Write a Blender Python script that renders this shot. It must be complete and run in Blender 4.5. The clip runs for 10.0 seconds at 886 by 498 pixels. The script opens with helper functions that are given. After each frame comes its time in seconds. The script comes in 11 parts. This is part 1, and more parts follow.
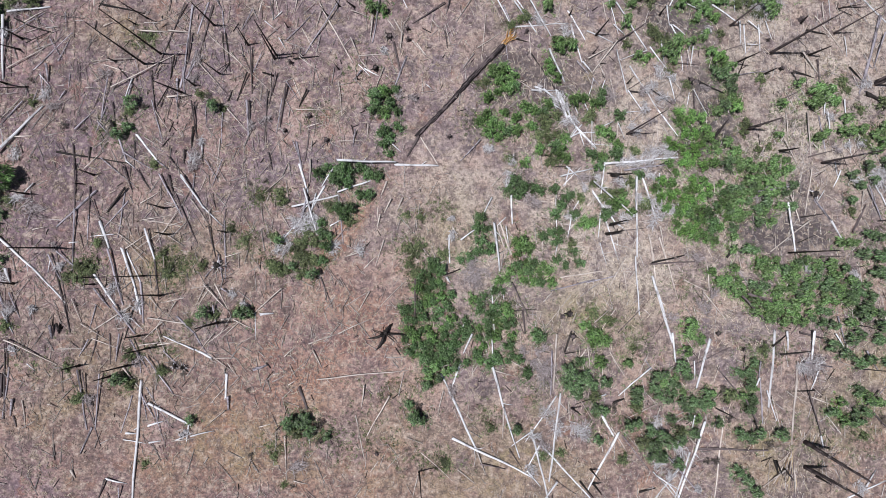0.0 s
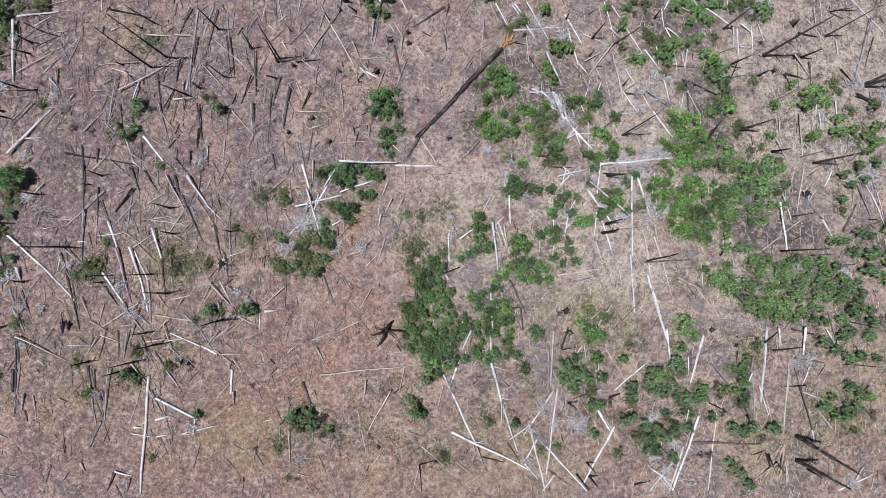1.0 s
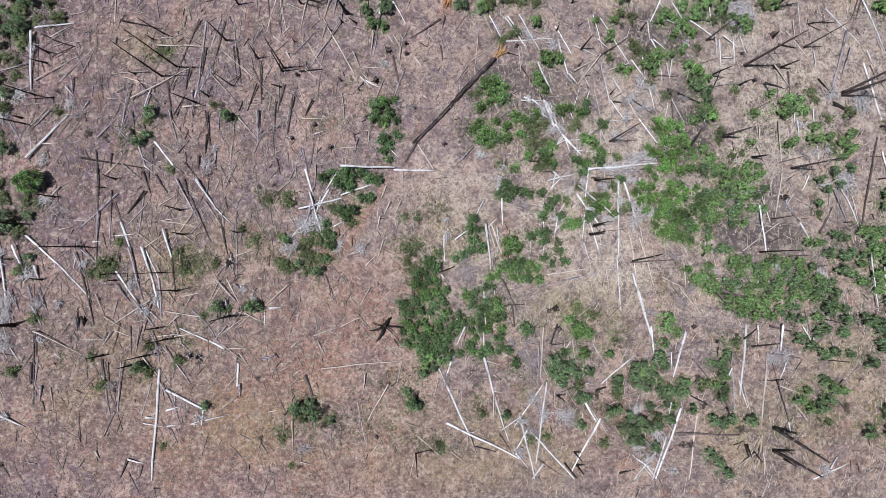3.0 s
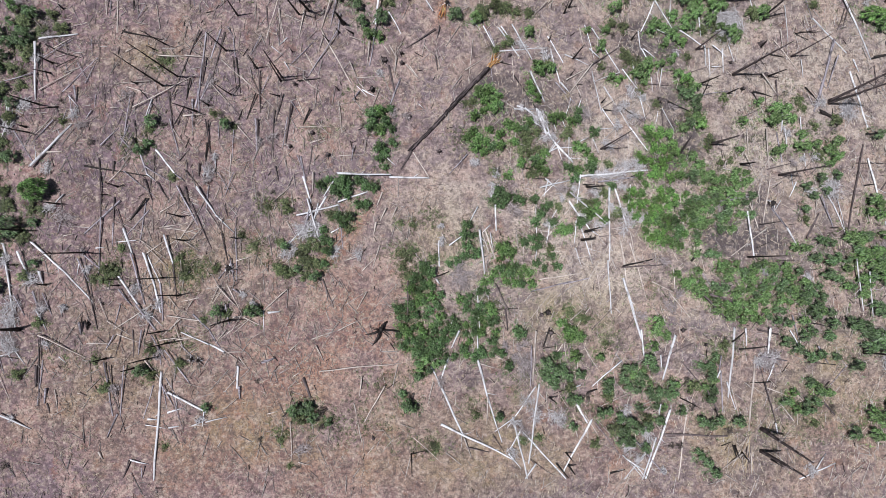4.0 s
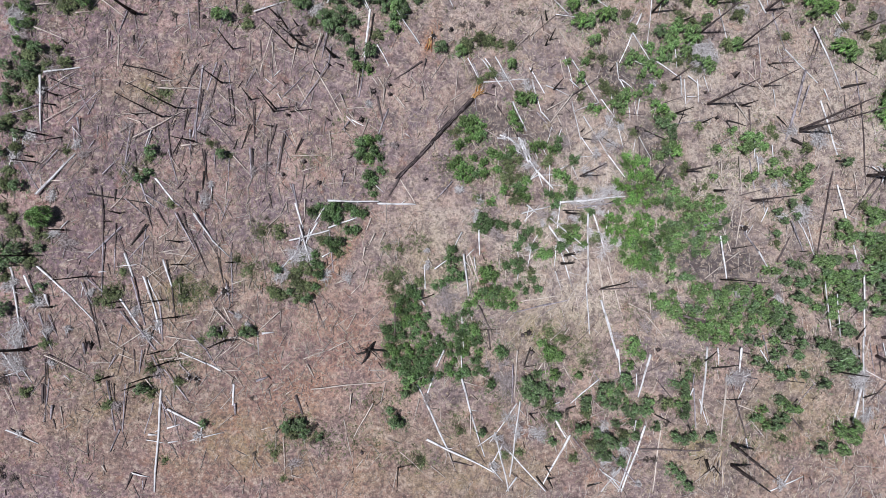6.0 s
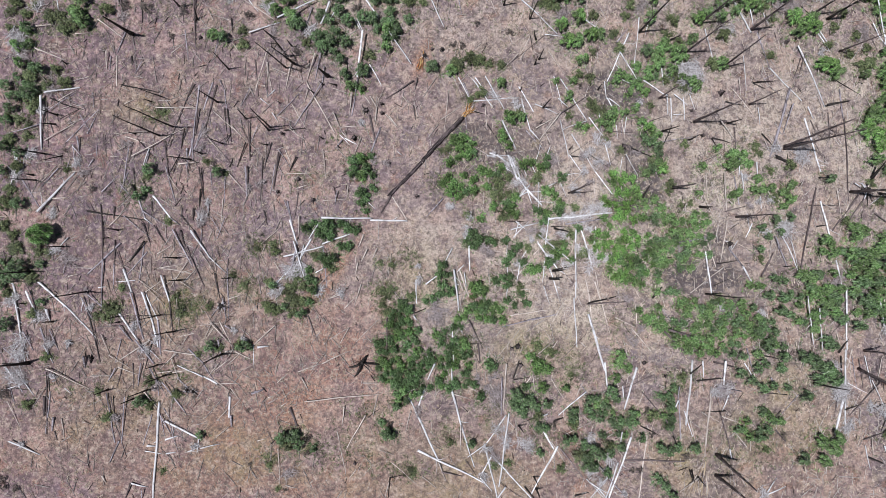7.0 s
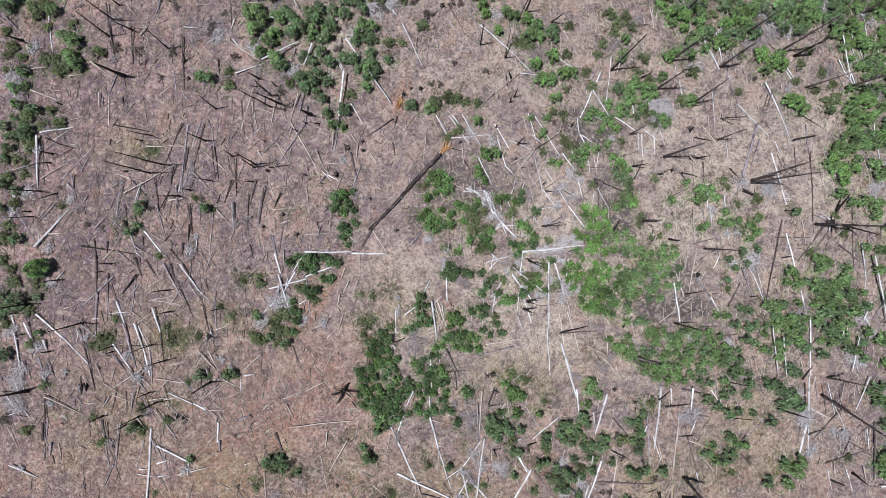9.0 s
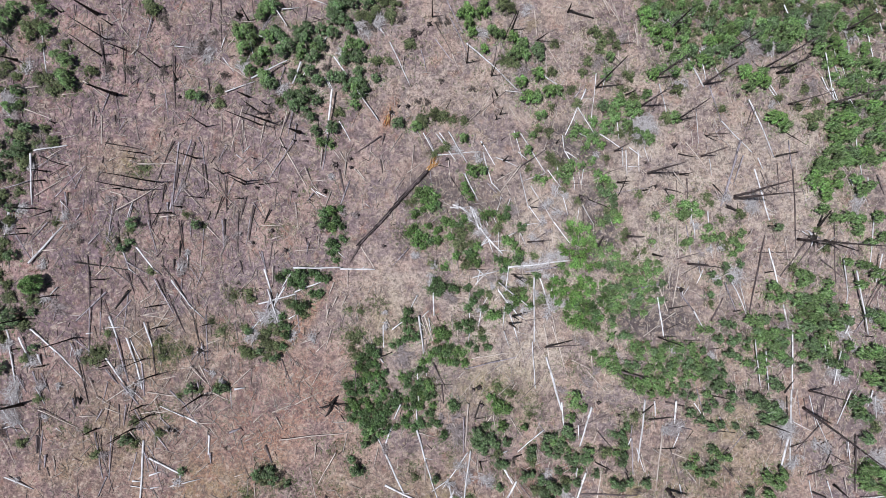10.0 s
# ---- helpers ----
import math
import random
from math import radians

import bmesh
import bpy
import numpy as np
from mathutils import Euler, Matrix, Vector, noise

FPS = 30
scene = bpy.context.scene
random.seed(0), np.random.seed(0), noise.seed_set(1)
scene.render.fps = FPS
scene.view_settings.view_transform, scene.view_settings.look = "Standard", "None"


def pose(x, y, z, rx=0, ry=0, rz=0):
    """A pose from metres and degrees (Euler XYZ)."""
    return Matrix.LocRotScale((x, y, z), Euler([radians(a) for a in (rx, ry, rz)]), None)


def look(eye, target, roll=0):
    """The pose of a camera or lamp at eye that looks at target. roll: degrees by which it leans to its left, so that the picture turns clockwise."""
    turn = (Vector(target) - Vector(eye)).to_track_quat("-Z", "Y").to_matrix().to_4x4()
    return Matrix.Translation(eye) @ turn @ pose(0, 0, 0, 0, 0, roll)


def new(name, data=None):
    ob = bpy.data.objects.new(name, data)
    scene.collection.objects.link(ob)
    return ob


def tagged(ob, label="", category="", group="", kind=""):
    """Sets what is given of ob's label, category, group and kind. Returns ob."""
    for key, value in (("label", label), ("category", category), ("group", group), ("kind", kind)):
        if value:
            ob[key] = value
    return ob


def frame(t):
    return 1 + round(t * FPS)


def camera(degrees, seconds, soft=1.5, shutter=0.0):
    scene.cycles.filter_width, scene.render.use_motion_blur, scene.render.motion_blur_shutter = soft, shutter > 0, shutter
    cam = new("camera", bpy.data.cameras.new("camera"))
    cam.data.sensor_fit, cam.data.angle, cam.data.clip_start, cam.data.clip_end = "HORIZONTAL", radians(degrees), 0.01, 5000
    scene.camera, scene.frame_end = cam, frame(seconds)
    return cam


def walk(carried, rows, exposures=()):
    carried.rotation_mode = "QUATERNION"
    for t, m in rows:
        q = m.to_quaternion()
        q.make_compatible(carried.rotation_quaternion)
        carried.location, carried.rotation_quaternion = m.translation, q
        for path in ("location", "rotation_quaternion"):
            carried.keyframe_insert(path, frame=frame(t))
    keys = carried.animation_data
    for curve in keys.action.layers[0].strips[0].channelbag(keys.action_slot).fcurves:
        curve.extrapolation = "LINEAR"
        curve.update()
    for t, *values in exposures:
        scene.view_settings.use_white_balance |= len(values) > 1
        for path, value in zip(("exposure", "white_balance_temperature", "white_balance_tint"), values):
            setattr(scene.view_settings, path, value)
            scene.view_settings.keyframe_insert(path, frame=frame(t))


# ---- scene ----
cam = camera(75.23, 10.0, soft=0.75)
PATH = [
    (0, pose(-2.370, -4.315, 60.220, 4.0055, -2.9325, 2.0245)),
    (0.5, pose(-2.339, -4.401, 60.955, 3.9654, -2.8809, 2.0173)),
    (1, pose(-2.319, -4.438, 61.682, 3.8999, -2.8511, 1.9718)),
    (1.5, pose(-2.304, -4.419, 62.456, 3.7781, -2.8309, 1.9726)),
    (2, pose(-2.324, -4.502, 63.346, 3.7567, -2.8698, 2.0071)),
    (2.5, pose(-2.181, -4.562, 64.190, 3.7822, -2.8593, 2.1183)),
    (4, pose(-1.413, -3.758, 66.625, 3.6316, -2.7871, 2.0707)),
    (4.5, pose(-1.002, -3.193, 67.452, 3.5487, -2.7259, 2.1280)),
    (5, pose(-0.633, -2.364, 68.312, 3.3998, -2.6846, 2.1160)),
    (5.5, pose(-0.179, -1.456, 69.228, 3.2705, -2.6209, 2.1204)),
    (7, pose(1.509, 1.757, 72.020, 2.8859, -2.3786, 2.1218)),
    (7.5, pose(2.190, 2.898, 72.923, 2.7897, -2.2981, 2.1026)),
    (8, pose(2.961, 4.150, 73.792, 2.6127, -2.1610, 2.0854)),
    (8.5, pose(3.705, 5.431, 74.616, 2.4256, -2.0854, 2.0566)),
    (9, pose(4.590, 6.693, 75.483, 2.2681, -1.9384, 2.0552)),
    (9.5, pose(5.519, 7.897, 76.263, 2.1656, -1.8146, 2.0417)),
    (10, pose(6.525, 9.064, 76.853, 2.0553, -1.7011, 2.0324)),
]
walk(cam, PATH, exposures=((0, -0.21, 6080, 11.6), (10, -0.21, 6080, 11.6)))

# ---- light: a high clear-day sun from the west side, blue sky ----
SUN_HEIGHT, SUN_SIDE = radians(72), radians(259)
world = bpy.data.worlds.new("sky")
world.use_nodes = True
scene.world = world
sky = world.node_tree.nodes.new("ShaderNodeTexSky")
sky.sky_type, sky.sun_disc = "NISHITA", False
sky.sun_elevation, sky.sun_rotation = SUN_HEIGHT, SUN_SIDE
back = world.node_tree.nodes["Background"]
back.inputs["Strength"].default_value = 0.03
world.node_tree.links.new(sky.outputs["Color"], back.inputs["Color"])
sun_data = bpy.data.lights.new("sun", "SUN")
sun_data.energy, sun_data.angle, sun_data.color = 5.0, radians(0.53), (1.0, 0.96, 0.91)
sun = new("sun", sun_data)
toward = Vector((math.sin(SUN_SIDE) * math.cos(SUN_HEIGHT), math.cos(SUN_SIDE) * math.cos(SUN_HEIGHT), math.sin(SUN_HEIGHT)))
sun.matrix_world = look(toward * 300, (0, 0, 0))

# ---- materials ----


def nodes_of(name):
    m = bpy.data.materials.new(name)
    m.use_nodes = True
    return m, m.node_tree.nodes, m.node_tree.links, m.node_tree.nodes["Principled BSDF"]


def noise_node(n, l, vec, scale, detail=4.0, rough=0.55):
    q = n.new("ShaderNodeTexNoise")
    q.inputs["Scale"].default_value, q.inputs["Detail"].default_value, q.inputs["Roughness"].default_value = scale, detail, rough
    if vec is not None:
        l.new(vec, q.inputs["Vector"])
    return q.outputs["Fac"]


def ramp(n, l, fac, stops):
    q = n.new("ShaderNodeValToRGB")
    e = q.color_ramp.elements
    while len(e) < len(stops):
        e.new(0.5)
    for s, (at, colour) in zip(e, stops):
        s.position, s.color = at, (*colour, 1)
    l.new(fac, q.inputs["Fac"])
    return q.outputs["Color"]


def mix(n, l, fac, a, b, how="MIX"):
    q = n.new("ShaderNodeMix")
    q.data_type, q.blend_type = "RGBA", how
    for socket, value in ((q.inputs[0], fac), (q.inputs[6], a), (q.inputs[7], b)):
        if isinstance(value, (int, float)):
            socket.default_value = value
        elif isinstance(value, tuple):
            socket.default_value = (*value, 1)
        else:
            l.new(value, socket)
    return q.outputs[2]


def bump(n, l, height, strength, distance):
    q = n.new("ShaderNodeBump")
    q.inputs["Strength"].default_value, q.inputs["Distance"].default_value = strength, distance
    l.new(height, q.inputs["Height"])
    return q.outputs["Normal"]


def math_node(n, l, how, a, b):
    q = n.new("ShaderNodeMath")
    q.operation = how
    for i, v in enumerate((a, b)):
        if isinstance(v, (int, float)):
            q.inputs[i].default_value = v
        else:
            l.new(v, q.inputs[i])
    return q.outputs[0]


def wood(name, light, dark, stain, island=False, rough=0.85, clean=0.0):
    """Weathered wood: grain along the local x axis, blotches, per-piece variation."""
    m, n, l, p = nodes_of(name)
    co = n.new("ShaderNodeTexCoord").outputs["Object"]
    chance = n.new("ShaderNodeNewGeometry").outputs["Random Per Island"] if island else n.new("ShaderNodeObjectInfo").outputs["Random"]
    mp = n.new("ShaderNodeMapping")
    mp.inputs["Scale"].default_value = (0.6, 9, 9)
    l.new(co, mp.inputs["Vector"])
    shift = n.new("ShaderNodeCombineXYZ")
    l.new(math_node(n, l, "MULTIPLY", chance, 90.0), shift.inputs[0])
    l.new(shift.outputs[0], mp.inputs["Location"])
    grain = noise_node(n, l, mp.outputs["Vector"], 2.0, 6)
    blot = noise_node(n, l, co, 0.9, 3)
    lengthwise = n.new("ShaderNodeMapping")
    lengthwise.inputs["Scale"].default_value = (0.22, 3.2, 3.2)
    l.new(co, lengthwise.inputs["Vector"])
    l.new(shift.outputs[0], lengthwise.inputs["Location"])
    streak = noise_node(n, l, lengthwise.outputs["Vector"], 2.2, 4, 0.6)
    c = ramp(n, l, grain, ((0.34, dark), (0.60, light)))
    c = mix(n, l, ramp(n, l, streak, ((0.52 + clean, (0, 0, 0)), (0.60 + clean, (0.9, 0.9, 0.9)))), c, stain)
    c = mix(n, l, ramp(n, l, blot, ((0.56, (0, 0, 0)), (0.70, (0.8, 0.8, 0.8)))), c, stain)
    tone = n.new("ShaderNodeHueSaturation")
    l.new(c, tone.inputs["Color"])
    l.new(math_node(n, l, "ADD", math_node(n, l, "MULTIPLY", chance, 0.4), 0.72), tone.inputs["Value"])
    l.new(tone.outputs[0], p.inputs["Base Color"])
    p.inputs["Roughness"].default_value = rough
    p.inputs["Specular IOR Level"].default_value = 0.2
    l.new(bump(n, l, grain, 0.6, 0.03), p.inputs["Normal"])
    return m


WOOD = {
    "white": wood("bleached_wood", (0.90, 0.91, 0.95), (0.68, 0.67, 0.71), (0.32, 0.29, 0.30), clean=0.05),
    "grey": wood("grey_wood", (0.53, 0.49, 0.55), (0.28, 0.25, 0.285), (0.10, 0.087, 0.095)),
    "pale": wood("pale_wood", (0.72, 0.65, 0.61), (0.52, 0.45, 0.41), (0.36, 0.29, 0.26)),
    "brown": wood("brown_wood", (0.185, 0.150, 0.152), (0.09, 0.072, 0.075), (0.045, 0.036, 0.038)),
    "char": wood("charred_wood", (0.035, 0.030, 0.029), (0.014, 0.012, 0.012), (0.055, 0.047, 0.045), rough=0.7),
    "burnt": wood("burnt_bark", (0.040, 0.032, 0.034), (0.014, 0.012, 0.013), (0.165, 0.130, 0.135), rough=0.8, clean=-0.02),
}
POLE_WOOD = {
    "white": wood("bleached_poles", (0.90, 0.91, 0.95), (0.68, 0.67, 0.71), (0.32, 0.29, 0.30), True, clean=0.05),
    "grey": wood("grey_poles", (0.53, 0.49, 0.55), (0.28, 0.25, 0.285), (0.10, 0.087, 0.095), True),
    "pale": wood("pale_poles", (0.72, 0.65, 0.61), (0.52, 0.45, 0.41), (0.36, 0.29, 0.26), True),
    "brown": wood("brown_poles", (0.215, 0.175, 0.175), (0.11, 0.088, 0.09), (0.045, 0.036, 0.038), True),
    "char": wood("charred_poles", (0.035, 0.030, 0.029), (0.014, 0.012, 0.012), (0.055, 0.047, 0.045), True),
}
POLE_WOOD["burnt"] = POLE_WOOD["char"]
ORANGE_WOOD = wood("fresh_split_wood", (0.55, 0.30, 0.12), (0.35, 0.16, 0.06), (0.45, 0.33, 0.15))
RUST_WOOD = wood("rotten_red_wood", (0.42, 0.17, 0.075), (0.26, 0.10, 0.05), (0.34, 0.20, 0.12))
CREAM_WOOD = wood("cream_split_wood", (0.72, 0.60, 0.44), (0.46, 0.36, 0.25), (0.36, 0.24, 0.15))
STICKS = wood("small_dead_sticks", (0.72, 0.67, 0.65), (0.36, 0.31, 0.30), (0.17, 0.135, 0.12), island=True)
TWIGS = wood("bleached_twigs", (0.78, 0.76, 0.79), (0.47, 0.45, 0.47), (0.22, 0.20, 0.20), island=True)
TWIGS_BROWN = wood("grey_brown_twigs", (0.54, 0.48, 0.49), (0.31, 0.27, 0.275), (0.16, 0.13, 0.13), island=True)
STRAW = wood("pale_straw", (0.84, 0.76, 0.64), (0.62, 0.53, 0.43), (0.42, 0.33, 0.26), island=True)
TWIGS_PALE = wood("straw_twigs", (0.62, 0.53, 0.42), (0.42, 0.34, 0.26), (0.30, 0.22, 0.16), island=True)


def leaf(name, light, dark, dry):
    m, n, l, p = nodes_of(name)
    each = n.new("ShaderNodeNewGeometry").outputs["Random Per Island"]
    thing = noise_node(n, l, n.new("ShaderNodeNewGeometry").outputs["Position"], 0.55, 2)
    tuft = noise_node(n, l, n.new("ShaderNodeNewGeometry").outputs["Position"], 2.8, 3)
    # Darkest stop carries gap shade in the leaf colour, lightest one sunlit tips.
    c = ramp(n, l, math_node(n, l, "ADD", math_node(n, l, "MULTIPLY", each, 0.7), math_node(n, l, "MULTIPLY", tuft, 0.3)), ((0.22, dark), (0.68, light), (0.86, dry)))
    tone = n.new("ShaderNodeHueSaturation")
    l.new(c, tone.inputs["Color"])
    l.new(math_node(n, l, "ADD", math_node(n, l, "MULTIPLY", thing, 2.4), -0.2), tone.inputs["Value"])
    l.new(math_node(n, l, "ADD", math_node(n, l, "MULTIPLY", thing, 0.06), 0.47), tone.inputs["Hue"])
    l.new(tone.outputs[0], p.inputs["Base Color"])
    p.inputs["Roughness"].default_value = 0.55
    glow = n.new("ShaderNodeBsdfTranslucent")
    l.new(tone.outputs[0], glow.inputs["Color"])
    both = n.new("ShaderNodeMixShader")
    both.inputs[0].default_value = 0.1
    l.new(p.outputs[0], both.inputs[1])
    l.new(glow.outputs[0], both.inputs[2])
    l.new(both.outputs[0], n["Material Output"].inputs["Surface"])
    return m


# Green kinds: dark is near black, so shade between leaves is painted in.
LEAF = {
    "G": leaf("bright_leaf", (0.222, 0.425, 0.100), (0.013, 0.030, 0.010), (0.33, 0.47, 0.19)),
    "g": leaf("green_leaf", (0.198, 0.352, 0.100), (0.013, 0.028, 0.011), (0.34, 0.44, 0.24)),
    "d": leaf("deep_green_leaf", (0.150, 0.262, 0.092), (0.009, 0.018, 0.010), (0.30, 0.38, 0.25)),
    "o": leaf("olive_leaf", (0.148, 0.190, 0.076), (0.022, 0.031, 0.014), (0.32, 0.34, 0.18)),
    "t": leaf("dry_brown_leaf", (0.105, 0.086, 0.074), (0.04, 0.034, 0.031), (0.20, 0.165, 0.14)),
}
LEAF["r"] = leaf("withered_leaf", (0.20, 0.115, 0.085), (0.075, 0.045, 0.035), (0.30, 0.20, 0.14))
LEAF["T"] = LEAF["g"]
STEM = wood("shrub_stem", (0.22, 0.18, 0.14), (0.12, 0.10, 0.08), (0.08, 0.07, 0.05))


def soil():
    """Dry litter over mauve-brown soil: straw, ash, rust-red and bare-earth patches at several scales."""
    m, n, l, p = nodes_of("dry_litter_soil")
    co = n.new("ShaderNodeTexCoord").outputs["Object"]
    att = n.new("ShaderNodeAttribute")
    att.attribute_name = "soil"
    parts = n.new("ShaderNodeSeparateColor")
    l.new(att.outputs["Color"], parts.inputs[0])
    wide = noise_node(n, l, co, 0.09, 4)
    mid = noise_node(n, l, co, 0.55, 5, 0.6)
    small = noise_node(n, l, co, 2.6, 5, 0.65)
    fine = noise_node(n, l, co, 6.5, 4, 0.75)
    def other(scale, shift):
        mv = n.new("ShaderNodeMapping")
        mv.inputs["Location"].default_value = (shift, shift * 0.7, shift * 1.3)
        l.new(co, mv.inputs["Vector"])
        return noise_node(n, l, mv.outputs["Vector"], scale, 5, 0.62)

    def steps(fac, a, b, top=1.0):
        return ramp(n, l, fac, ((a, (0, 0, 0)), (b, (top, top, top))))

    c = ramp(n, l, mid, ((0.34, (0.150, 0.112, 0.117)), (0.50, (0.245, 0.180, 0.190)), (0.66, (0.345, 0.262, 0.258))))
    c = mix(n, l, steps(wide, 0.45, 0.60, 0.7), c, (0.205, 0.168, 0.196))
    c = mix(n, l, steps(other(0.22, 31), 0.50, 0.59, 0.85), c, (0.440, 0.322, 0.278))
    c = mix(n, l, steps(other(0.30, 57), 0.56, 0.66, 0.4), c, (0.280, 0.240, 0.155))
    c = mix(n, l, steps(other(0.38, 83), 0.55, 0.64, 0.8), c, (0.125, 0.104, 0.117))
    c = mix(n, l, steps(other(0.5, 211), 0.57, 0.66, 0.7), c, (0.300, 0.170, 0.127))
    c = mix(n, l, math_node(n, l, "MULTIPLY", parts.outputs[0], steps(small, 0.30, 0.55)), c, (0.335, 0.178, 0.115))
    c = mix(n, l, math_node(n, l, "MULTIPLY", parts.outputs[1], steps(mid, 0.32, 0.58)), c, (0.530, 0.460, 0.400))
    c = mix(n, l, math_node(n, l, "MULTIPLY", parts.outputs[2], steps(small, 0.20, 0.45)), c, (0.112, 0.096, 0.102))
    c = mix(n, l, math_node(n, l, "MULTIPLY", att.outputs["Alpha"], steps(mid, 0.30, 0.55)), c, (0.305, 0.255, 0.150))
    east = n.new("ShaderNodeSeparateXYZ")
    l.new(co, east.inputs[0])
    side = n.new("ShaderNodeMapRange")
    side.inputs["From Min"].default_value, side.inputs["From Max"].default_value = 14.0, -46.0
    side.inputs["To Max"].default_value = 1.0
    l.new(east.outputs["X"], side.inputs["Value"])
    c = mix(n, l, side.outputs[0], c, (0.985, 0.905, 0.995), "MULTIPLY")
    clump = other(1.15, 140)
    c = mix(n, l, ramp(n, l, clump, ((0.36, (0.58, 0.58, 0.58)), (0.47, (0, 0, 0)))), c, (0.115, 0.088, 0.086))
    c = mix(n, l, steps(clump, 0.53, 0.63, 0.62), c, (0.460, 0.376, 0.322))
    # Dark flecks put the shade in litter gaps into the soil colour.
    c = mix(n, l, ramp(n, l, small, ((0.39, (0.56, 0.56, 0.56)), (0.49, (0, 0, 0)))), c, (0.085, 0.066, 0.064))
    c = mix(n, l, steps(small, 0.55, 0.68, 0.6), c, (0.58, 0.49, 0.44))
    c = mix(n, l, 1.0, c, ramp(n, l, fine, ((0.33, (0.58, 0.57, 0.57)), (0.50, (0.97, 0.97, 0.97)), (0.67, (1.42, 1.40, 1.37)))), "MULTIPLY")
    l.new(c, p.inputs["Base Color"])
    p.inputs["Roughness"].default_value = 0.95
    p.inputs["Specular IOR Level"].default_value = 0.15
    l.new(bump(n, l, math_node(n, l, "ADD", small, math_node(n, l, "MULTIPLY", fine, 0.4)), 0.9, 0.16), p.inputs["Normal"])
    return m


SOIL = soil()


def blades():
    m, n, l, p = nodes_of("dry_grass_blade")
    geo = n.new("ShaderNodeNewGeometry")
    place = noise_node(n, l, geo.outputs["Position"], 0.25, 3)
    a = ramp(n, l, geo.outputs["Random Per Island"], ((0.0, (0.17, 0.13, 0.11)), (0.5, (0.36, 0.29, 0.23)), (1.0, (0.55, 0.46, 0.36))))
    b = ramp(n, l, geo.outputs["Random Per Island"], ((0.0, (0.15, 0.11, 0.10)), (0.5, (0.29, 0.22, 0.20)), (1.0, (0.42, 0.34, 0.30))))
    l.new(mix(n, l, ramp(n, l, place, ((0.42, (0, 0, 0)), (0.58, (1, 1, 1)))), a, b), p.inputs["Base Color"])
    p.inputs["Roughness"].default_value = 0.8
    p.inputs["Specular IOR Level"].default_value = 0.2
    return m


GRASS = blades()

# ---- helpers for meshes ----


def rnd(a, b):
    return random.uniform(a, b)


def mesh_of(name, verts, faces, material):
    me = bpy.data.meshes.new(name)
    me.from_pydata(verts, [], faces)
    me.materials.append(material)
    me.update()
    return me


def smooth(me):
    me.polygons.foreach_set("use_smooth", [True] * len(me.polygons))
    return me


def ground_z(x, y):
    return 0.22 * noise.noise((x / 8.0, y / 8.0, 3.1)) + 0.07 * noise.noise((x / 1.7, y / 1.7, 7.7))


def tube(points, radii, sides=8, rough=0.08, verts=None, faces=None, ragged=0.0):
    """Rings of an uneven, tapered round bar along points, closed at both ends."""
    verts = [] if verts is None else verts
    faces = [] if faces is None else faces
    start, count = len(verts), len(points)
    for i, (p, r) in enumerate(zip(points, radii)):
        a, b = Vector(points[max(i - 1, 0)]), Vector(points[min(i + 1, count - 1)])
        d = (b - a).normalized()
        u = d.orthogonal().normalized()
        w = d.cross(u)
        for k in range(sides):
            s = 2 * math.pi * k / sides
            q = r * (1 + rnd(-rough, rough))
            v = Vector(p) + u * (math.cos(s) * q) + w * (math.sin(s) * q)
            if ragged and i in (0, count - 1):
                v += d * rnd(-ragged, ragged)
            verts.append(v[:])
    for i in range(count - 1):
        for k in range(sides):
            a = start + i * sides + k
            b = start + i * sides + (k + 1) % sides
            faces.append((a, b, b + sides, a + sides))
    faces.append(tuple(start + k for k in range(sides))[::-1])
    faces.append(tuple(start + (count - 1) * sides + k for k in range(sides)))
    return verts, faces


def along(length, bend, steps):
    """Points on the local x axis with a slight sweep."""
    a, b, ph = rnd(-bend, bend), rnd(-bend, bend), rnd(0, 6)
    out = []
    for i in range(steps + 1):
        s = i / steps
        out.append((length * s, length * (a * s * (1 - s) + 0.004 * math.sin(9 * s + ph)), length * b * 0.3 * s * (1 - s)))
    return out


def part(name, me, parent, m=None, label="", kind=""):
    ob = new(name, me)
    ob.parent = parent
    if m is not None:
        ob.matrix_basis = m
    return tagged(ob, label, kind=kind)


def basis(start, end):
    """The pose at start whose x axis points to end."""
    d = Vector(end) - Vector(start)
    return Matrix.Translation(start) @ d.to_track_quat("X", "Z").to_matrix().to_4x4()


# ---- ground ----
def axis_marks(low, high, step, far):
    inner = list(np.arange(low, high + step / 2, step))
    grow, left, right = step, [low], [high]
    while right[-1] < far:
        grow *= 1.5
        left.append(left[-1] - grow)
        right.append(right[-1] + grow)
    return left[:0:-1] + inner + right[1:]


def patch(x, y, cx, cy, rx, ry, turn=0.0):
    c, s = math.cos(radians(turn)), math.sin(radians(turn))
    u, v = (x - cx) * c + (y - cy) * s, (y - cy) * c - (x - cx) * s
    return math.exp(-((u / rx) ** 2 + (v / ry) ** 2))


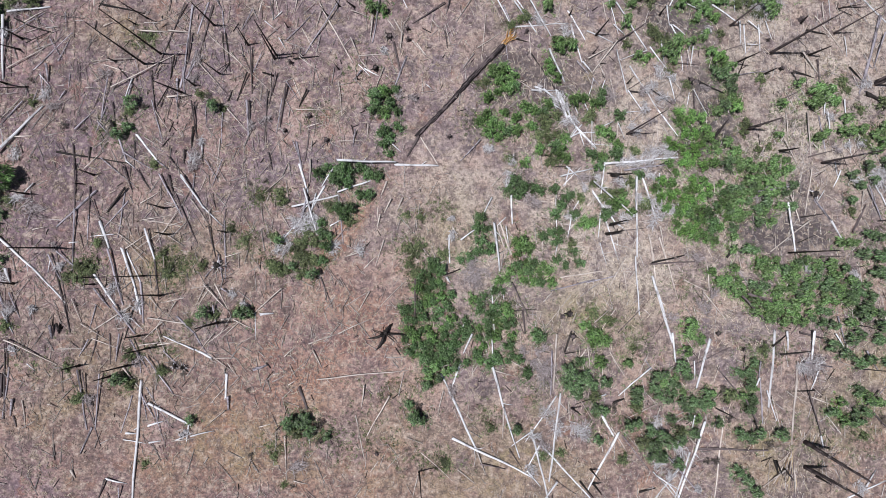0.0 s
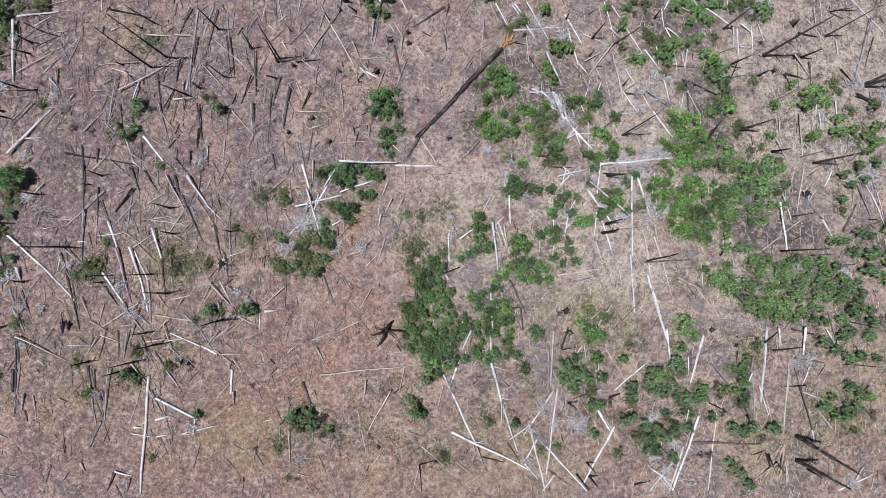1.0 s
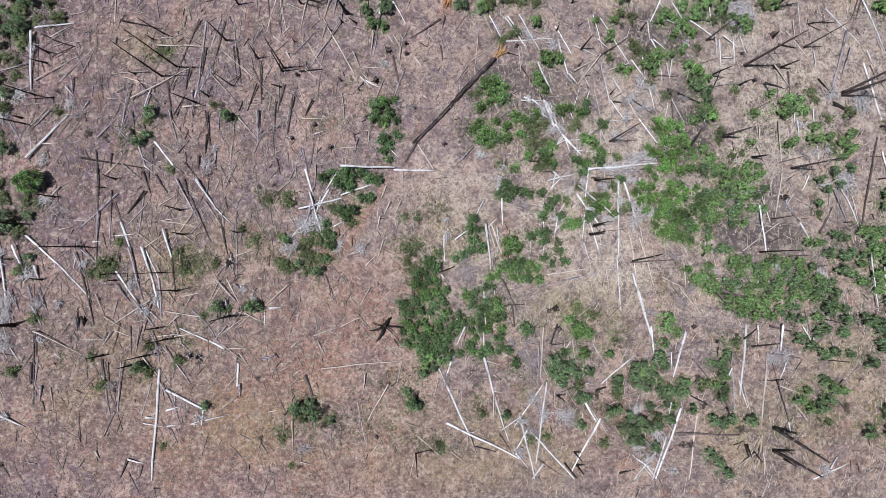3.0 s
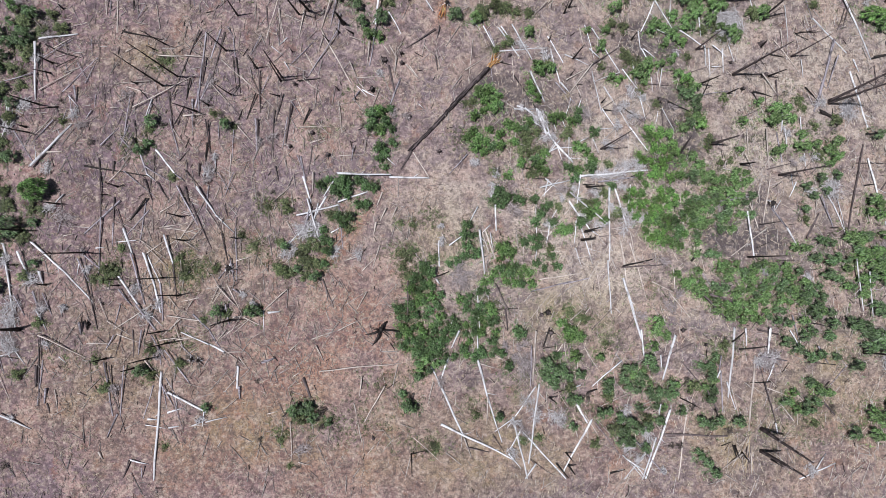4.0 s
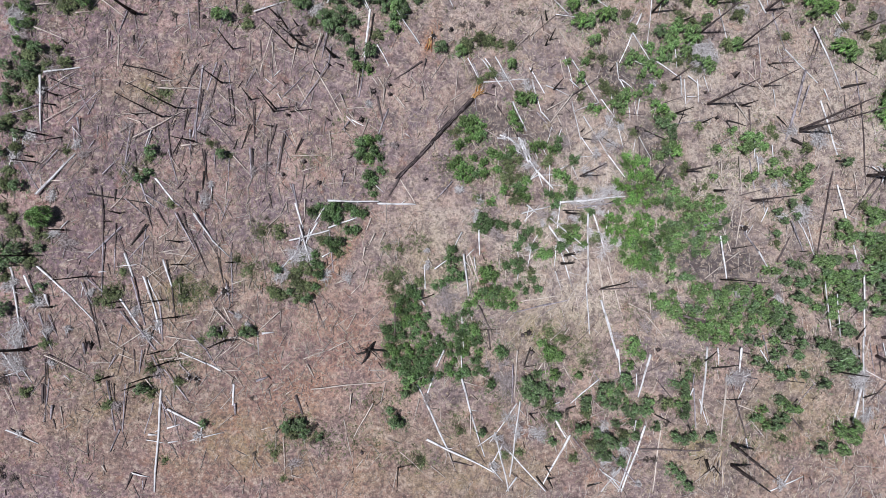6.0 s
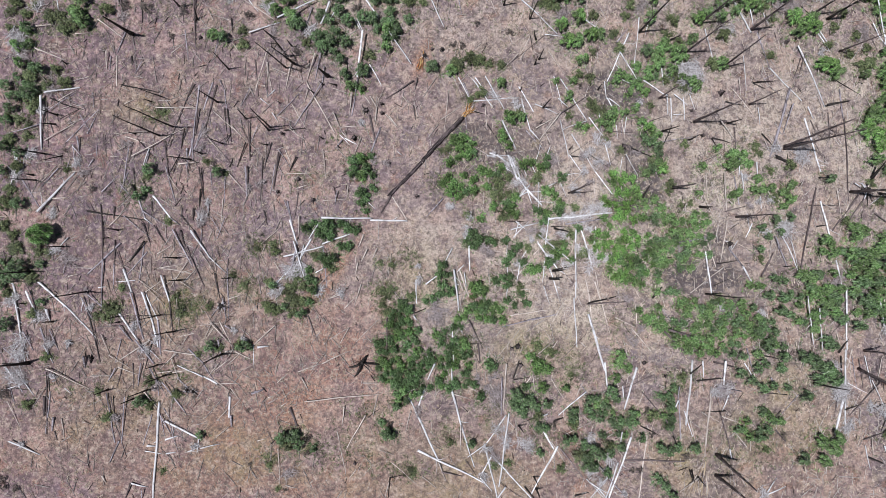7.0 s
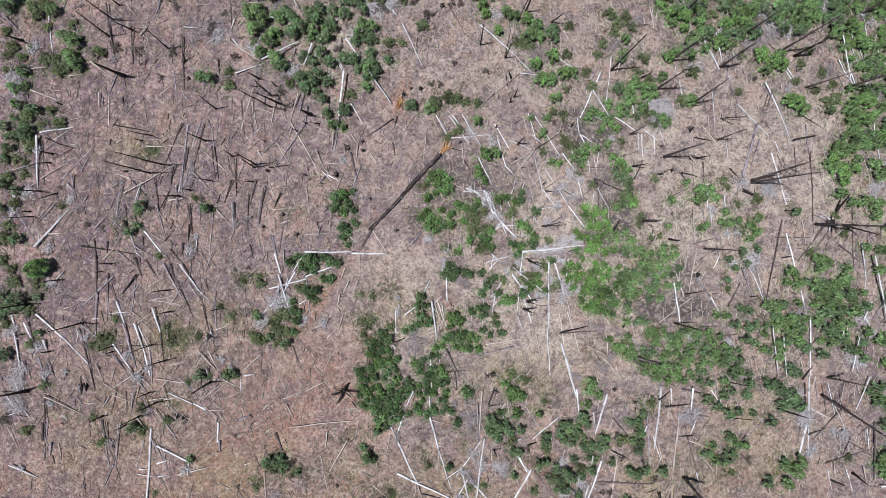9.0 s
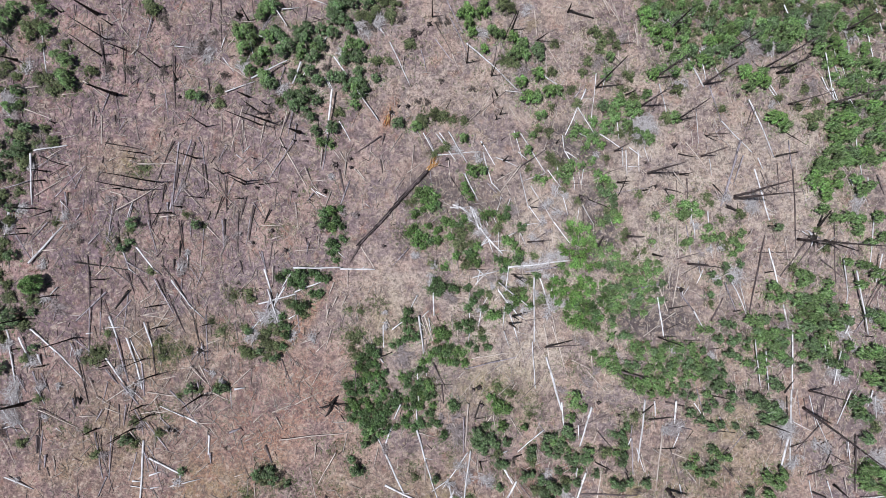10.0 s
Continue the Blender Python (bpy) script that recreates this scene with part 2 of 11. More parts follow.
def soil_mix(x, y):
    n1 = 0.5 + noise.noise((x / 6, y / 6, 0)) + 0.5 * noise.noise((x / 2.2, y / 2.2, 5))
    red = 0.8 * patch(x, y, -10, -9.5, 11, 5, 35) + 0.2 * patch(x, y, -18, -14, 24, 12) + 2.2 * patch(x, y, -9.6, 1.5, 0.9, 4.5, -35) + 0.5 * patch(x, y, 22, -20, 6, 5)
    red += 0.6 * patch(x, y, -15, -22, 22, 5) + 3.0 * patch(x, y, 0.7, 29.4, 0.8, 2.2, -15) + 0.5 * patch(x, y, 50, -20, 7, 4)
    straw = 0.4 * patch(x, y, 7, -1, 13, 9) + 0.5 * patch(x, y, 18, 4, 10, 7) + 0.5 * patch(x, y, 22, 15, 6, 6) + 0.5 * patch(x, y, 32, 10, 9, 6) + 0.7 * patch(x, y, 35, 12, 8, 5) + 0.6 * patch(x, y, 20, 9, 5, 5) + 0.6 * patch(x, y, 60, 24, 6, 10) + 0.6 * patch(x, y, -9, 38, 5, 5) + 0.45 * patch(x, y, 3, 4, 9, 8) + 0.55 * patch(x, y, 24, -3, 9, 4) + 0.45 * patch(x, y, 42, 22, 14, 12) + 0.15 * patch(x, y, -4, -16, 14, 7) + 0.35 * patch(x, y, 45, 20, 34, 30) + 0.35 * patch(x, y, 10, 36, 28, 12)
    ash = 0.9 * patch(x, y, 12, 18, 5, 4) + 0.9 * patch(x, y, 40, 3, 3.5, 3.5) + 0.7 * patch(x, y, 31, 16, 2.5, 5) + 0.5 * patch(x, y, 28, 26, 4, 3)
    ash += 1.1 * patch(x, y, 25, 27, 3.5, 3) + 0.9 * patch(x, y, 7.5, 20, 4, 3.5) + 0.8 * patch(x, y, 28, 12, 3, 3)
    ash += 1.3 * (patch(x, y, 35.6, 3.2, 2.2, 1.6) + patch(x, y, 39.8, 8.6, 2.2, 1.6) + patch(x, y, 30.4, 14.7, 2.0, 2.4) + patch(x, y, 34.5, 4.0, 1.6, 1.4))
    ash += 0.6 * (patch(x, y, 9.6, 19.7, 2.4, 1.6) + patch(x, y, 5.2, 18.2, 1.4, 1.8) + patch(x, y, 27.4, 25.4, 2.4, 1.6) + patch(x, y, 27.9, 19.4, 2.2, 2.2))
    ash += 0.4 * patch(x, y, -41, 10, 4, 6) + 0.15 * patch(x, y, -36, 8, 20, 34)
    olive = 0.8 * patch(x, y, 7, -22.5, 9, 4) + 0.9 * patch(x, y, -28.7, -2, 3, 3.5) + 0.7 * patch(x, y, 16.4, -7, 7, 3.5) + 0.7 * patch(x, y, -13, -21, 13, 4) + 0.6 * patch(x, y, -36, -16, 12, 9) + 0.35 * patch(x, y, -25, -2, 10, 7)
    olive += 0.8 * patch(x, y, 37.7, -20, 6, 5) + 0.7 * patch(x, y, 49, -14, 6, 7) + 0.6 * patch(x, y, 0, 2, 4, 4) + 0.6 * patch(x, y, -33, 22, 5, 3)
    return [min(1, max(0, w * (0.4 + 1.1 * n1))) for w in (red, straw, ash, olive)]


def build_ground():
    xs, ys = axis_marks(-62, 84, 0.55, 2600), axis_marks(-42, 62, 0.55, 2600)
    verts, cols = [], []
    for y in ys:
        for x in xs:
            verts.append((x, y, ground_z(x, y)))
            cols.extend(soil_mix(x, y) if abs(x) < 90 and abs(y) < 70 else (0, 0, 0, 0))
    w = len(xs)
    faces = [(j * w + i, j * w + i + 1, (j + 1) * w + i + 1, (j + 1) * w + i) for j in range(len(ys) - 1) for i in range(w - 1)]
    me = smooth(mesh_of("ground", verts, faces, SOIL))
    me.color_attributes.new("soil", "FLOAT_COLOR", "POINT").data.foreach_set("color", cols)
    tagged(new("ground", me), "dry mauve-brown ground covered with litter and straw", "ground", kind="structure")


build_ground()

# ---- fallen logs and standing dead trunks ----
LOOK = {
    "white": "bleached barkless", "grey": "weathered grey", "pale": "pale tan dead", "brown": "dull brown dead",
    "char": "thin charred black", "burnt": "thick burnt black",
}


def stub(parent, at, reach, r, material, up=0.6):
    """A broken branch on a trunk, in the trunk's own space."""
    turn = rnd(0, 2 * math.pi)
    d = Vector((rnd(0.3, 0.9), math.cos(turn), math.sin(turn) * up)).normalized()
    mid = d * reach * 0.5 + Vector((0.08 * reach, rnd(-0.1, 0.1) * reach, 0))
    v, f = tube([(0, 0, 0), mid[:], (d * reach)[:]], [r, r * 0.7, r * 0.3], 5)
    part("branch_stub", smooth(mesh_of("branch_stub", v, f, material)), parent, Matrix.Translation(at))


def log(x0, y0, x1, y1, width, kind, lean=0.0):
    """A fallen trunk, thick at its first end, lying on the ground."""
    length = math.hypot(x1 - x0, y1 - y0)
    r = width / 2
    a = (x0, y0, ground_z(x0, y0) + r * 0.75)
    b = (x1, y1, ground_z(x1, y1) + r * 0.45)
    if length > 3 and rnd(0, 1) < 0.55:
        a = (x0, y0, a[2] + rnd(0.15, 0.6))
    if lean:
        a, b = (x0, y0, a[2] + lean), (x1, y1, b[2] + lean * 0.7)
    pts = along((Vector(b) - Vector(a)).length, 0.03, max(4, min(40 if kind == "burnt" else 14, int(length * (3 if kind == "burnt" else 1.2)))))
    radii = [r * (0.92 - 0.25 * i / (len(pts) - 1)) * rnd(0.88, 1.12) for i in range(len(pts))]
    v, f = tube(pts, radii, 9 if width > 0.2 else 7, 0.22 if kind == "burnt" else 0.1, ragged=min(0.25, r * 1.2))
    ob = new("fallen_log", smooth(mesh_of("fallen_log", v, f, WOOD[kind])))
    ob.matrix_basis = basis(a, b)
    size = "long " if length > 8 else "short " if length < 3 else ""
    tagged(ob, size + LOOK[kind] + (" fallen trunk leaning over green shrubs" if lean else " fallen trunk lying on dry ground"), "log", "fallen trunks")
    bushy = 2.4 if kind in ("white", "grey") else 3.4
    for _ in range(0 if length < 4 else int(length / bushy)):
        k = random.randrange(1, len(pts) - 1)
        stub(ob, pts[k], rnd(0.3, 0.9) if rnd(0, 1) < 0.6 else rnd(0.9, 1.9), radii[k] * 0.25 + 0.012, WOOD[kind], 0.35)
    if kind == "burnt":
        for i in range(9):
            s = i * 0.7
            q = Vector((-rnd(0.3, 1.0), math.cos(s) * r * rnd(0.4, 1.3), math.sin(s) * r * rnd(0.2, 0.9)))
            v, f = tube([(0.15, q.y * 0.4, q.z * 0.4), q[:]], [r * 0.4, r * 0.12], 5, 0.2)
            part("splinter", mesh_of("splinter", v, f, ORANGE_WOOD if i % 3 else WOOD["pale"]), ob, label="orange split wood")
    return ob


def snag(x, y, tx, ty, h, width, kind):
    """A standing dead trunk that leans a little, with broken branches."""
    z = ground_z(x, y)
    a, b = (x, y, z - 0.1), (tx, ty, z + h)
    reach = (Vector(b) - Vector(a)).length
    pts = along(reach, 0.025, max(4, min(12, int(reach))))
    r = width / 2
    radii = [r * (1.25 if i == 0 else 1 - 0.65 * i / (len(pts) - 1)) for i in range(len(pts))]
    v, f = tube(pts, radii, 9, 0.1, ragged=min(0.4, r * 2))
    name = "standing_snag" if h > 1.6 else "broken_snag"
    ob = new(name, smooth(mesh_of(name, v, f, WOOD[kind])))
    ob.matrix_basis = basis(a, b)
    size = "tall " if h > 8 else "short broken " if h < 2.5 else ""
    tagged(ob, size + LOOK[kind] + " standing trunk with broken branches", "snag", "standing dead trunks")
    for _ in range(int(h / 1.2)):
        k = random.randrange(1, len(pts) - 1)
        stub(ob, pts[k], rnd(0.25, 0.8), radii[k] * 0.35 + 0.008, WOOD[kind], 1.0)
    if h > 6 and width > 0.24:
        verts, faces = [], []
        for _ in range(int(2.6 * h)):
            u = rnd(0.35, 0.98)
            q = Vector(pts[int(u * (len(pts) - 1))])
            turn, out = rnd(0, 6.283), rnd(0.5, 1.7) * (1.25 - u)
            d = Vector((rnd(0.1, 0.6), math.cos(turn), math.sin(turn))).normalized()
            w = rnd(0.012, 0.026)
            m1, end = q + d * out * 0.55, q + d * out + Vector((rnd(-0.2, 0.1), rnd(-0.2, 0.2), rnd(-0.2, 0.2)))
            tube([q[:], m1[:], end[:]], [w, w * 0.8, w * 0.4], 4, 0.1, verts, faces)
            for _ in range(2):
                tube([m1[:], (m1 + d * out * 0.3 + Vector((rnd(-0.3, 0.3), rnd(-0.3, 0.3), rnd(-0.3, 0.3))))[:]], [w * 0.6, w * 0.3], 3, 0.1, verts, faces)
        for _ in range(5):
            u, turn, out = rnd(0.4, 0.85), rnd(0, 6.283), rnd(0.9, 2.1)
            q = Vector(pts[int(u * (len(pts) - 1))])
            d = Vector((rnd(0.2, 0.7), math.cos(turn), math.sin(turn))).normalized()
            v, f = tube([(0, 0, 0), (d * out * 0.5 + Vector((0, 0, rnd(-0.1, 0.1))))[:], (d * out)[:]], [0.045, 0.032, 0.012], 5)
            limb = part("branch", smooth(mesh_of("branch", v, f, WOOD[kind])), ob, Matrix.Translation(q))
            for k in (0.45, 0.7):
                e = d * out * k
                w = (d + Vector((rnd(-0.9, 0.9), rnd(-0.9, 0.9), rnd(-0.9, 0.9)))).normalized() * out * 0.35
                v, f = tube([(0, 0, 0), w[:]], [0.022, 0.008], 4)
                part("twig", mesh_of("twig", v, f, WOOD[kind]), limb, Matrix.Translation(e))
        part("twig_tangle", mesh_of("twig_tangle", verts, faces, TWIGS if kind in ("white", "grey") else TWIGS_BROWN), ob, label="bare grey branches", kind="stuff")
    return ob


log(6.16, 22.29, -2.63, 11.89, 0.60, 'burnt')
log(-29.31, -14.55, -29.36, -26.19, 0.32, 'white')
log(52.37, 15.29, 50.43, 4.33, 0.24, 'brown')
log(2.16, -19.43, 10.76, -23.23, 0.28, 'white')
log(23.04, -2.10, 25.25, -8.92, 0.36, 'white')
log(56.40, -5.37, 56.39, -15.92, 0.24, 'white')
log(38.98, -10.59, 38.16, -19.20, 0.28, 'pale')
log(48.72, 28.11, 46.94, 20.83, 0.32, 'grey')
log(28.65, -17.08, 25.96, -25.06, 0.28, 'white')
log(17.52, 9.75, 25.73, 11.00, 0.28, 'white')
log(36.50, -7.37, 35.71, -15.44, 0.28, 'white')
log(13.23, -14.55, 12.36, -23.48, 0.24, 'white')
log(28.05, -19.89, 35.56, -19.96, 0.28, 'brown')
log(58.88, 15.76, 54.64, 9.83, 0.29, 'brown')
log(56.17, 24.58, 56.78, 13.75, 0.19, 'brown')
log(-45.14, 8.01, -41.20, 13.17, 0.32, 'white')
log(64.44, 10.94, 66.48, 2.56, 0.24, 'white', 0.8)
log(48.35, 26.12, 46.26, 19.18, 0.28, 'grey')
log(20.95, 8.49, 21.36, -0.05, 0.24, 'white')
log(1.70, -14.57, 4.83, -20.79, 0.28, 'white')
log(-37.97, 40.09, -36.49, 32.15, 0.24, 'brown')
log(56.14, 2.61, 56.56, -5.36, 0.24, 'white')
log(6.16, -12.13, 8.17, -18.43, 0.28, 'white')
log(-45.72, 22.42, -45.48, 15.81, 0.28, 'white')
log(19.47, -18.46, 16.40, -24.26, 0.28, 'white')
log(11.27, -19.79, 16.71, -25.22, 0.24, 'white')
log(65.04, -11.17, 65.34, -18.69, 0.24, 'brown')
log(-47.18, -2.65, -45.48, -10.37, 0.23, 'white')
log(50.90, 24.37, 52.96, 17.47, 0.24, 'white')
log(10.35, -18.38, 12.28, -25.30, 0.24, 'white')
log(29.24, -8.49, 27.84, -13.58, 0.32, 'white')
log(-10.73, 8.68, -4.81, 8.95, 0.28, 'white', 0.8)
log(-26.84, 24.79, -27.25, 17.71, 0.24, 'grey')
log(-6.74, 32.34, -7.25, 26.58, 0.29, 'white', 0.8)
log(-22.44, 45.86, -21.80, 37.26, 0.19, 'brown')
log(12.80, -8.42, 12.63, -14.28, 0.28, 'pale')
log(62.01, 17.82, 62.33, 9.33, 0.19, 'brown')
log(30.79, -16.73, 29.88, -24.99, 0.19, 'pale')
log(69.41, 11.89, 65.68, 4.83, 0.19, 'brown', 0.8)
log(56.10, -11.42, 55.00, -15.95, 0.33, 'white')
log(-24.72, 24.80, -25.74, 19.63, 0.28, 'brown')
log(-11.78, -13.79, -2.63, -12.67, 0.16, 'pale')
log(5.78, 2.95, 6.64, -2.11, 0.28, 'white')
log(-35.32, 4.59, -38.84, 0.82, 0.28, 'grey')
log(-33.47, -1.28, -31.75, -6.97, 0.24, 'grey')
log(-13.66, 25.91, -9.76, 19.60, 0.19, 'pale')
log(-28.44, -16.60, -24.12, -18.73, 0.28, 'white')
log(-42.92, -11.29, -42.40, -18.51, 0.19, 'brown')
log(67.54, 18.81, 67.20, 11.81, 0.19, 'white')
log(52.86, 13.61, 54.50, 8.29, 0.24, 'white')
log(-44.41, -0.44, -40.82, -3.58, 0.28, 'white')
log(-28.18, 36.34, -27.60, 29.51, 0.19, 'brown')
log(27.27, 34.25, 24.73, 27.93, 0.19, 'white')
log(55.64, -6.15, 55.88, -12.93, 0.19, 'char')
log(33.93, 7.39, 38.38, 8.34, 0.28, 'grey', 0.8)
log(41.44, 39.20, 43.64, 35.38, 0.29, 'white')
log(-4.80, 8.77, -0.31, 8.86, 0.28, 'white')
log(-17.34, 33.40, -12.96, 36.29, 0.24, 'white', 0.8)
log(37.60, 6.43, 38.83, 1.23, 0.24, 'white')
log(0.55, 39.62, 3.44, 33.95, 0.19, 'white')
log(-38.58, -3.78, -36.70, -9.98, 0.19, 'brown')
log(-38.77, -1.49, -37.16, -7.72, 0.19, 'brown')
log(-37.14, 2.64, -37.03, -3.72, 0.19, 'grey')
log(12.24, 17.69, 13.54, 14.64, 0.36, 'white')
log(18.63, 27.90, 22.17, 22.66, 0.19, 'white')
log(-32.06, -1.23, -30.65, -5.21, 0.28, 'white')
log(58.49, -16.61, 65.46, -14.56, 0.16, 'brown')
log(27.14, -20.31, 25.66, -25.07, 0.24, 'white')
log(59.60, -12.45, 65.86, -16.05, 0.16, 'brown')
log(-14.11, 5.70, -12.58, 1.01, 0.24, 'white')
log(20.99, -0.07, 21.67, -6.17, 0.19, 'white')
log(-22.15, 2.09, -21.66, -4.02, 0.19, 'grey')
log(46.08, 30.79, 50.47, 26.69, 0.19, 'white')
log(59.67, 15.41, 56.97, 11.45, 0.24, 'brown')
log(28.76, 36.66, 28.17, 29.63, 0.16, 'white')
log(-15.18, 3.81, -10.57, 5.26, 0.24, 'white')
log(-35.59, -13.60, -34.31, -19.42, 0.19, 'grey')
log(7.43, 24.48, 13.33, 25.21, 0.19, 'white')
log(16.15, 7.72, 20.81, 4.26, 0.19, 'white', 0.8)
log(-40.82, -3.58, -37.50, -6.88, 0.24, 'white')
log(49.73, 33.85, 51.99, 29.87, 0.24, 'white')
log(23.68, 2.16, 25.83, -4.41, 0.16, 'pale')
log(67.30, 48.77, 68.54, 44.44, 0.24, 'white')
log(19.70, 9.22, 24.61, 10.13, 0.22, 'grey')
log(17.41, 4.96, 19.34, -0.43, 0.19, 'white')
log(-34.78, -3.93, -32.48, -7.00, 0.28, 'white')
log(-34.63, 1.46, -33.47, -1.28, 0.36, 'white')
log(20.30, 20.78, 23.49, 16.09, 0.19, 'white')
log(-34.42, 15.38, -27.68, 19.82, 0.13, 'pale')
log(21.88, 8.53, 23.29, 4.29, 0.24, 'white')
log(-26.62, 6.51, -24.42, 3.47, 0.28, 'white')
log(10.89, 39.72, 14.43, 37.17, 0.24, 'white')
log(59.78, 40.45, 61.44, 34.21, 0.16, 'white', 0.8)
log(24.65, 44.92, 28.18, 44.23, 0.29, 'char')
log(32.96, -3.56, 36.08, -4.36, 0.32, 'brown', 0.8)
log(40.26, 4.68, 36.11, 1.13, 0.19, 'pale')
log(-45.50, 38.58, -44.66, 33.30, 0.19, 'white')
log(-11.55, 25.73, -14.86, 20.24, 0.16, 'grey')
log(24.42, -20.37, 28.07, -24.34, 0.19, 'grey')
log(16.16, 6.74, 18.97, 3.50, 0.24, 'white')
log(-3.74, 32.86, -0.54, 28.78, 0.19, 'white', 0.8)
log(22.72, -0.73, 27.97, -0.22, 0.19, 'brown')
log(50.87, 1.30, 51.74, -4.75, 0.16, 'white', 0.8)
log(-28.79, 21.60, -30.48, 16.62, 0.19, 'brown')
log(-5.52, 22.02, -4.60, 18.65, 0.28, 'brown')
log(-45.66, -1.58, -44.22, -4.93, 0.27, 'white')
log(8.45, 43.50, 11.32, 38.19, 0.16, 'grey')
log(-45.42, 22.92, -41.38, 23.78, 0.24, 'white')
log(-12.08, 6.09, -13.94, 2.43, 0.24, 'white')
log(-28.93, 6.64, -26.34, 2.21, 0.19, 'grey')
log(-30.13, -4.62, -29.56, -8.61, 0.24, 'grey')
log(45.23, 3.65, 46.69, 6.51, 0.30, 'brown')
log(-31.49, 10.56, -29.31, 7.99, 0.28, 'white')
log(44.42, 35.41, 46.08, 30.79, 0.19, 'grey')
log(14.43, 37.17, 18.00, 33.84, 0.19, 'white')
log(40.45, -7.24, 40.54, -10.55, 0.28, 'white')
log(-29.95, 0.89, -28.88, -2.26, 0.28, 'white')
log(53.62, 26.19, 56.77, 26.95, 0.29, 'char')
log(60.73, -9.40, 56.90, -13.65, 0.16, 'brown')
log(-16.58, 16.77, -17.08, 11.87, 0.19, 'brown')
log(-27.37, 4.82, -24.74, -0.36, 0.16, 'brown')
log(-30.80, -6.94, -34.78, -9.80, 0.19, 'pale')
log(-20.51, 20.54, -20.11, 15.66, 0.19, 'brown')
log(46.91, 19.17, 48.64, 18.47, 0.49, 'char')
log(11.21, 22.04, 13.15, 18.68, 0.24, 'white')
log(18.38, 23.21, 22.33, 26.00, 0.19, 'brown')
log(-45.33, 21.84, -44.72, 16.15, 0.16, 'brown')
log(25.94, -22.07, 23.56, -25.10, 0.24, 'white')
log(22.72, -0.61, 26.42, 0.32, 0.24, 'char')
log(63.24, 12.45, 64.08, 7.85, 0.19, 'white')
log(-7.23, 26.62, -7.75, 21.89, 0.19, 'grey')
log(-18.67, 29.90, -19.90, 24.52, 0.16, 'pale')
log(8.90, 27.62, 11.49, 23.64, 0.19, 'white')
log(34.80, -12.50, 35.09, -17.22, 0.19, 'grey')
log(16.62, -2.64, 12.10, -3.99, 0.19, 'grey')
log(-33.36, -13.82, -33.49, -19.40, 0.16, 'grey')
log(39.76, -13.55, 41.57, -18.83, 0.16, 'brown')
log(-14.83, 8.36, -13.80, 5.42, 0.28, 'white')
log(-37.50, 7.31, -37.31, 2.63, 0.19, 'brown')
log(12.24, -10.20, 12.35, -14.86, 0.19, 'grey')
log(44.28, -24.63, 48.55, -22.80, 0.19, 'white')
log(14.49, 13.75, 16.69, 11.56, 0.28, 'white')
log(-18.49, 16.05, -18.59, 10.59, 0.16, 'brown')
log(52.06, -0.19, 52.91, -5.47, 0.16, 'white', 0.8)
log(-42.69, -10.73, -37.83, -13.11, 0.16, 'pale')
log(-20.47, 14.73, -20.25, 11.11, 0.24, 'grey')
log(-34.84, -16.10, -32.82, -21.04, 0.16, 'brown')
log(22.83, -11.65, 19.53, -14.68, 0.19, 'white')
log(7.99, 45.82, 10.45, 41.26, 0.16, 'grey')
log(-11.06, 35.99, -12.07, 33.25, 0.29, 'white', 0.8)
log(40.92, 7.08, 42.81, 4.79, 0.28, 'grey')
log(-46.46, -19.41, -43.07, -20.99, 0.23, 'white')
log(18.69, 23.42, 15.63, 19.13, 0.16, 'pale')
log(-32.48, -7.00, -30.32, -9.77, 0.24, 'grey')
log(6.50, 2.98, 7.79, -0.27, 0.24, 'pale')
log(26.79, -11.66, 31.40, -9.32, 0.16, 'brown')
log(-10.58, 5.56, -7.39, 6.90, 0.24, 'white')
log(-10.57, 5.26, -9.86, 0.23, 0.16, 'grey')
log(40.63, 10.32, 39.94, 5.29, 0.16, 'pale')
log(13.08, -2.53, 17.96, -1.63, 0.16, 'pale')
log(16.78, 6.46, 13.79, 2.37, 0.16, 'pale')
log(13.65, 25.04, 14.97, 20.99, 0.19, 'white')
log(51.99, 29.87, 53.63, 26.04, 0.19, 'white')
log(-22.34, 36.23, -18.10, 33.75, 0.16, 'pale')
log(-15.58, 44.26, -13.16, 40.90, 0.19, 'white', 0.8)
log(56.94, 13.76, 55.43, 9.09, 0.16, 'pale')
log(-42.29, -13.51, -42.56, -18.51, 0.16, 'grey')
log(7.36, 27.21, 9.93, 23.86, 0.19, 'white')
log(-32.39, 4.89, -32.71, -0.09, 0.16, 'grey')
log(12.94, -14.85, 10.65, -18.37, 0.19, 'white')
log(-6.95, 37.34, -4.95, 34.73, 0.24, 'white')
log(-27.13, 18.63, -27.53, 15.87, 0.28, 'grey')
log(-4.07, 20.54, -5.15, 17.38, 0.24, 'grey')
log(64.20, -5.14, 62.68, -9.73, 0.16, 'white')
log(-36.15, 8.08, -32.02, 7.56, 0.19, 'char')
log(-13.62, -14.69, -12.65, -16.94, 0.32, 'brown')
log(-29.04, -12.00, -25.98, -15.87, 0.16, 'grey')
log(-34.55, 37.19, -34.28, 32.40, 0.16, 'char')
log(46.73, 8.71, 48.60, 5.03, 0.19, 'grey')
log(12.56, 17.40, 13.84, 14.96, 0.28, 'white')
log(-21.00, 31.70, -17.34, 33.40, 0.19, 'white')
log(49.01, 26.15, 47.95, 22.18, 0.19, 'grey')
log(9.36, 21.62, 12.24, 17.69, 0.16, 'char')
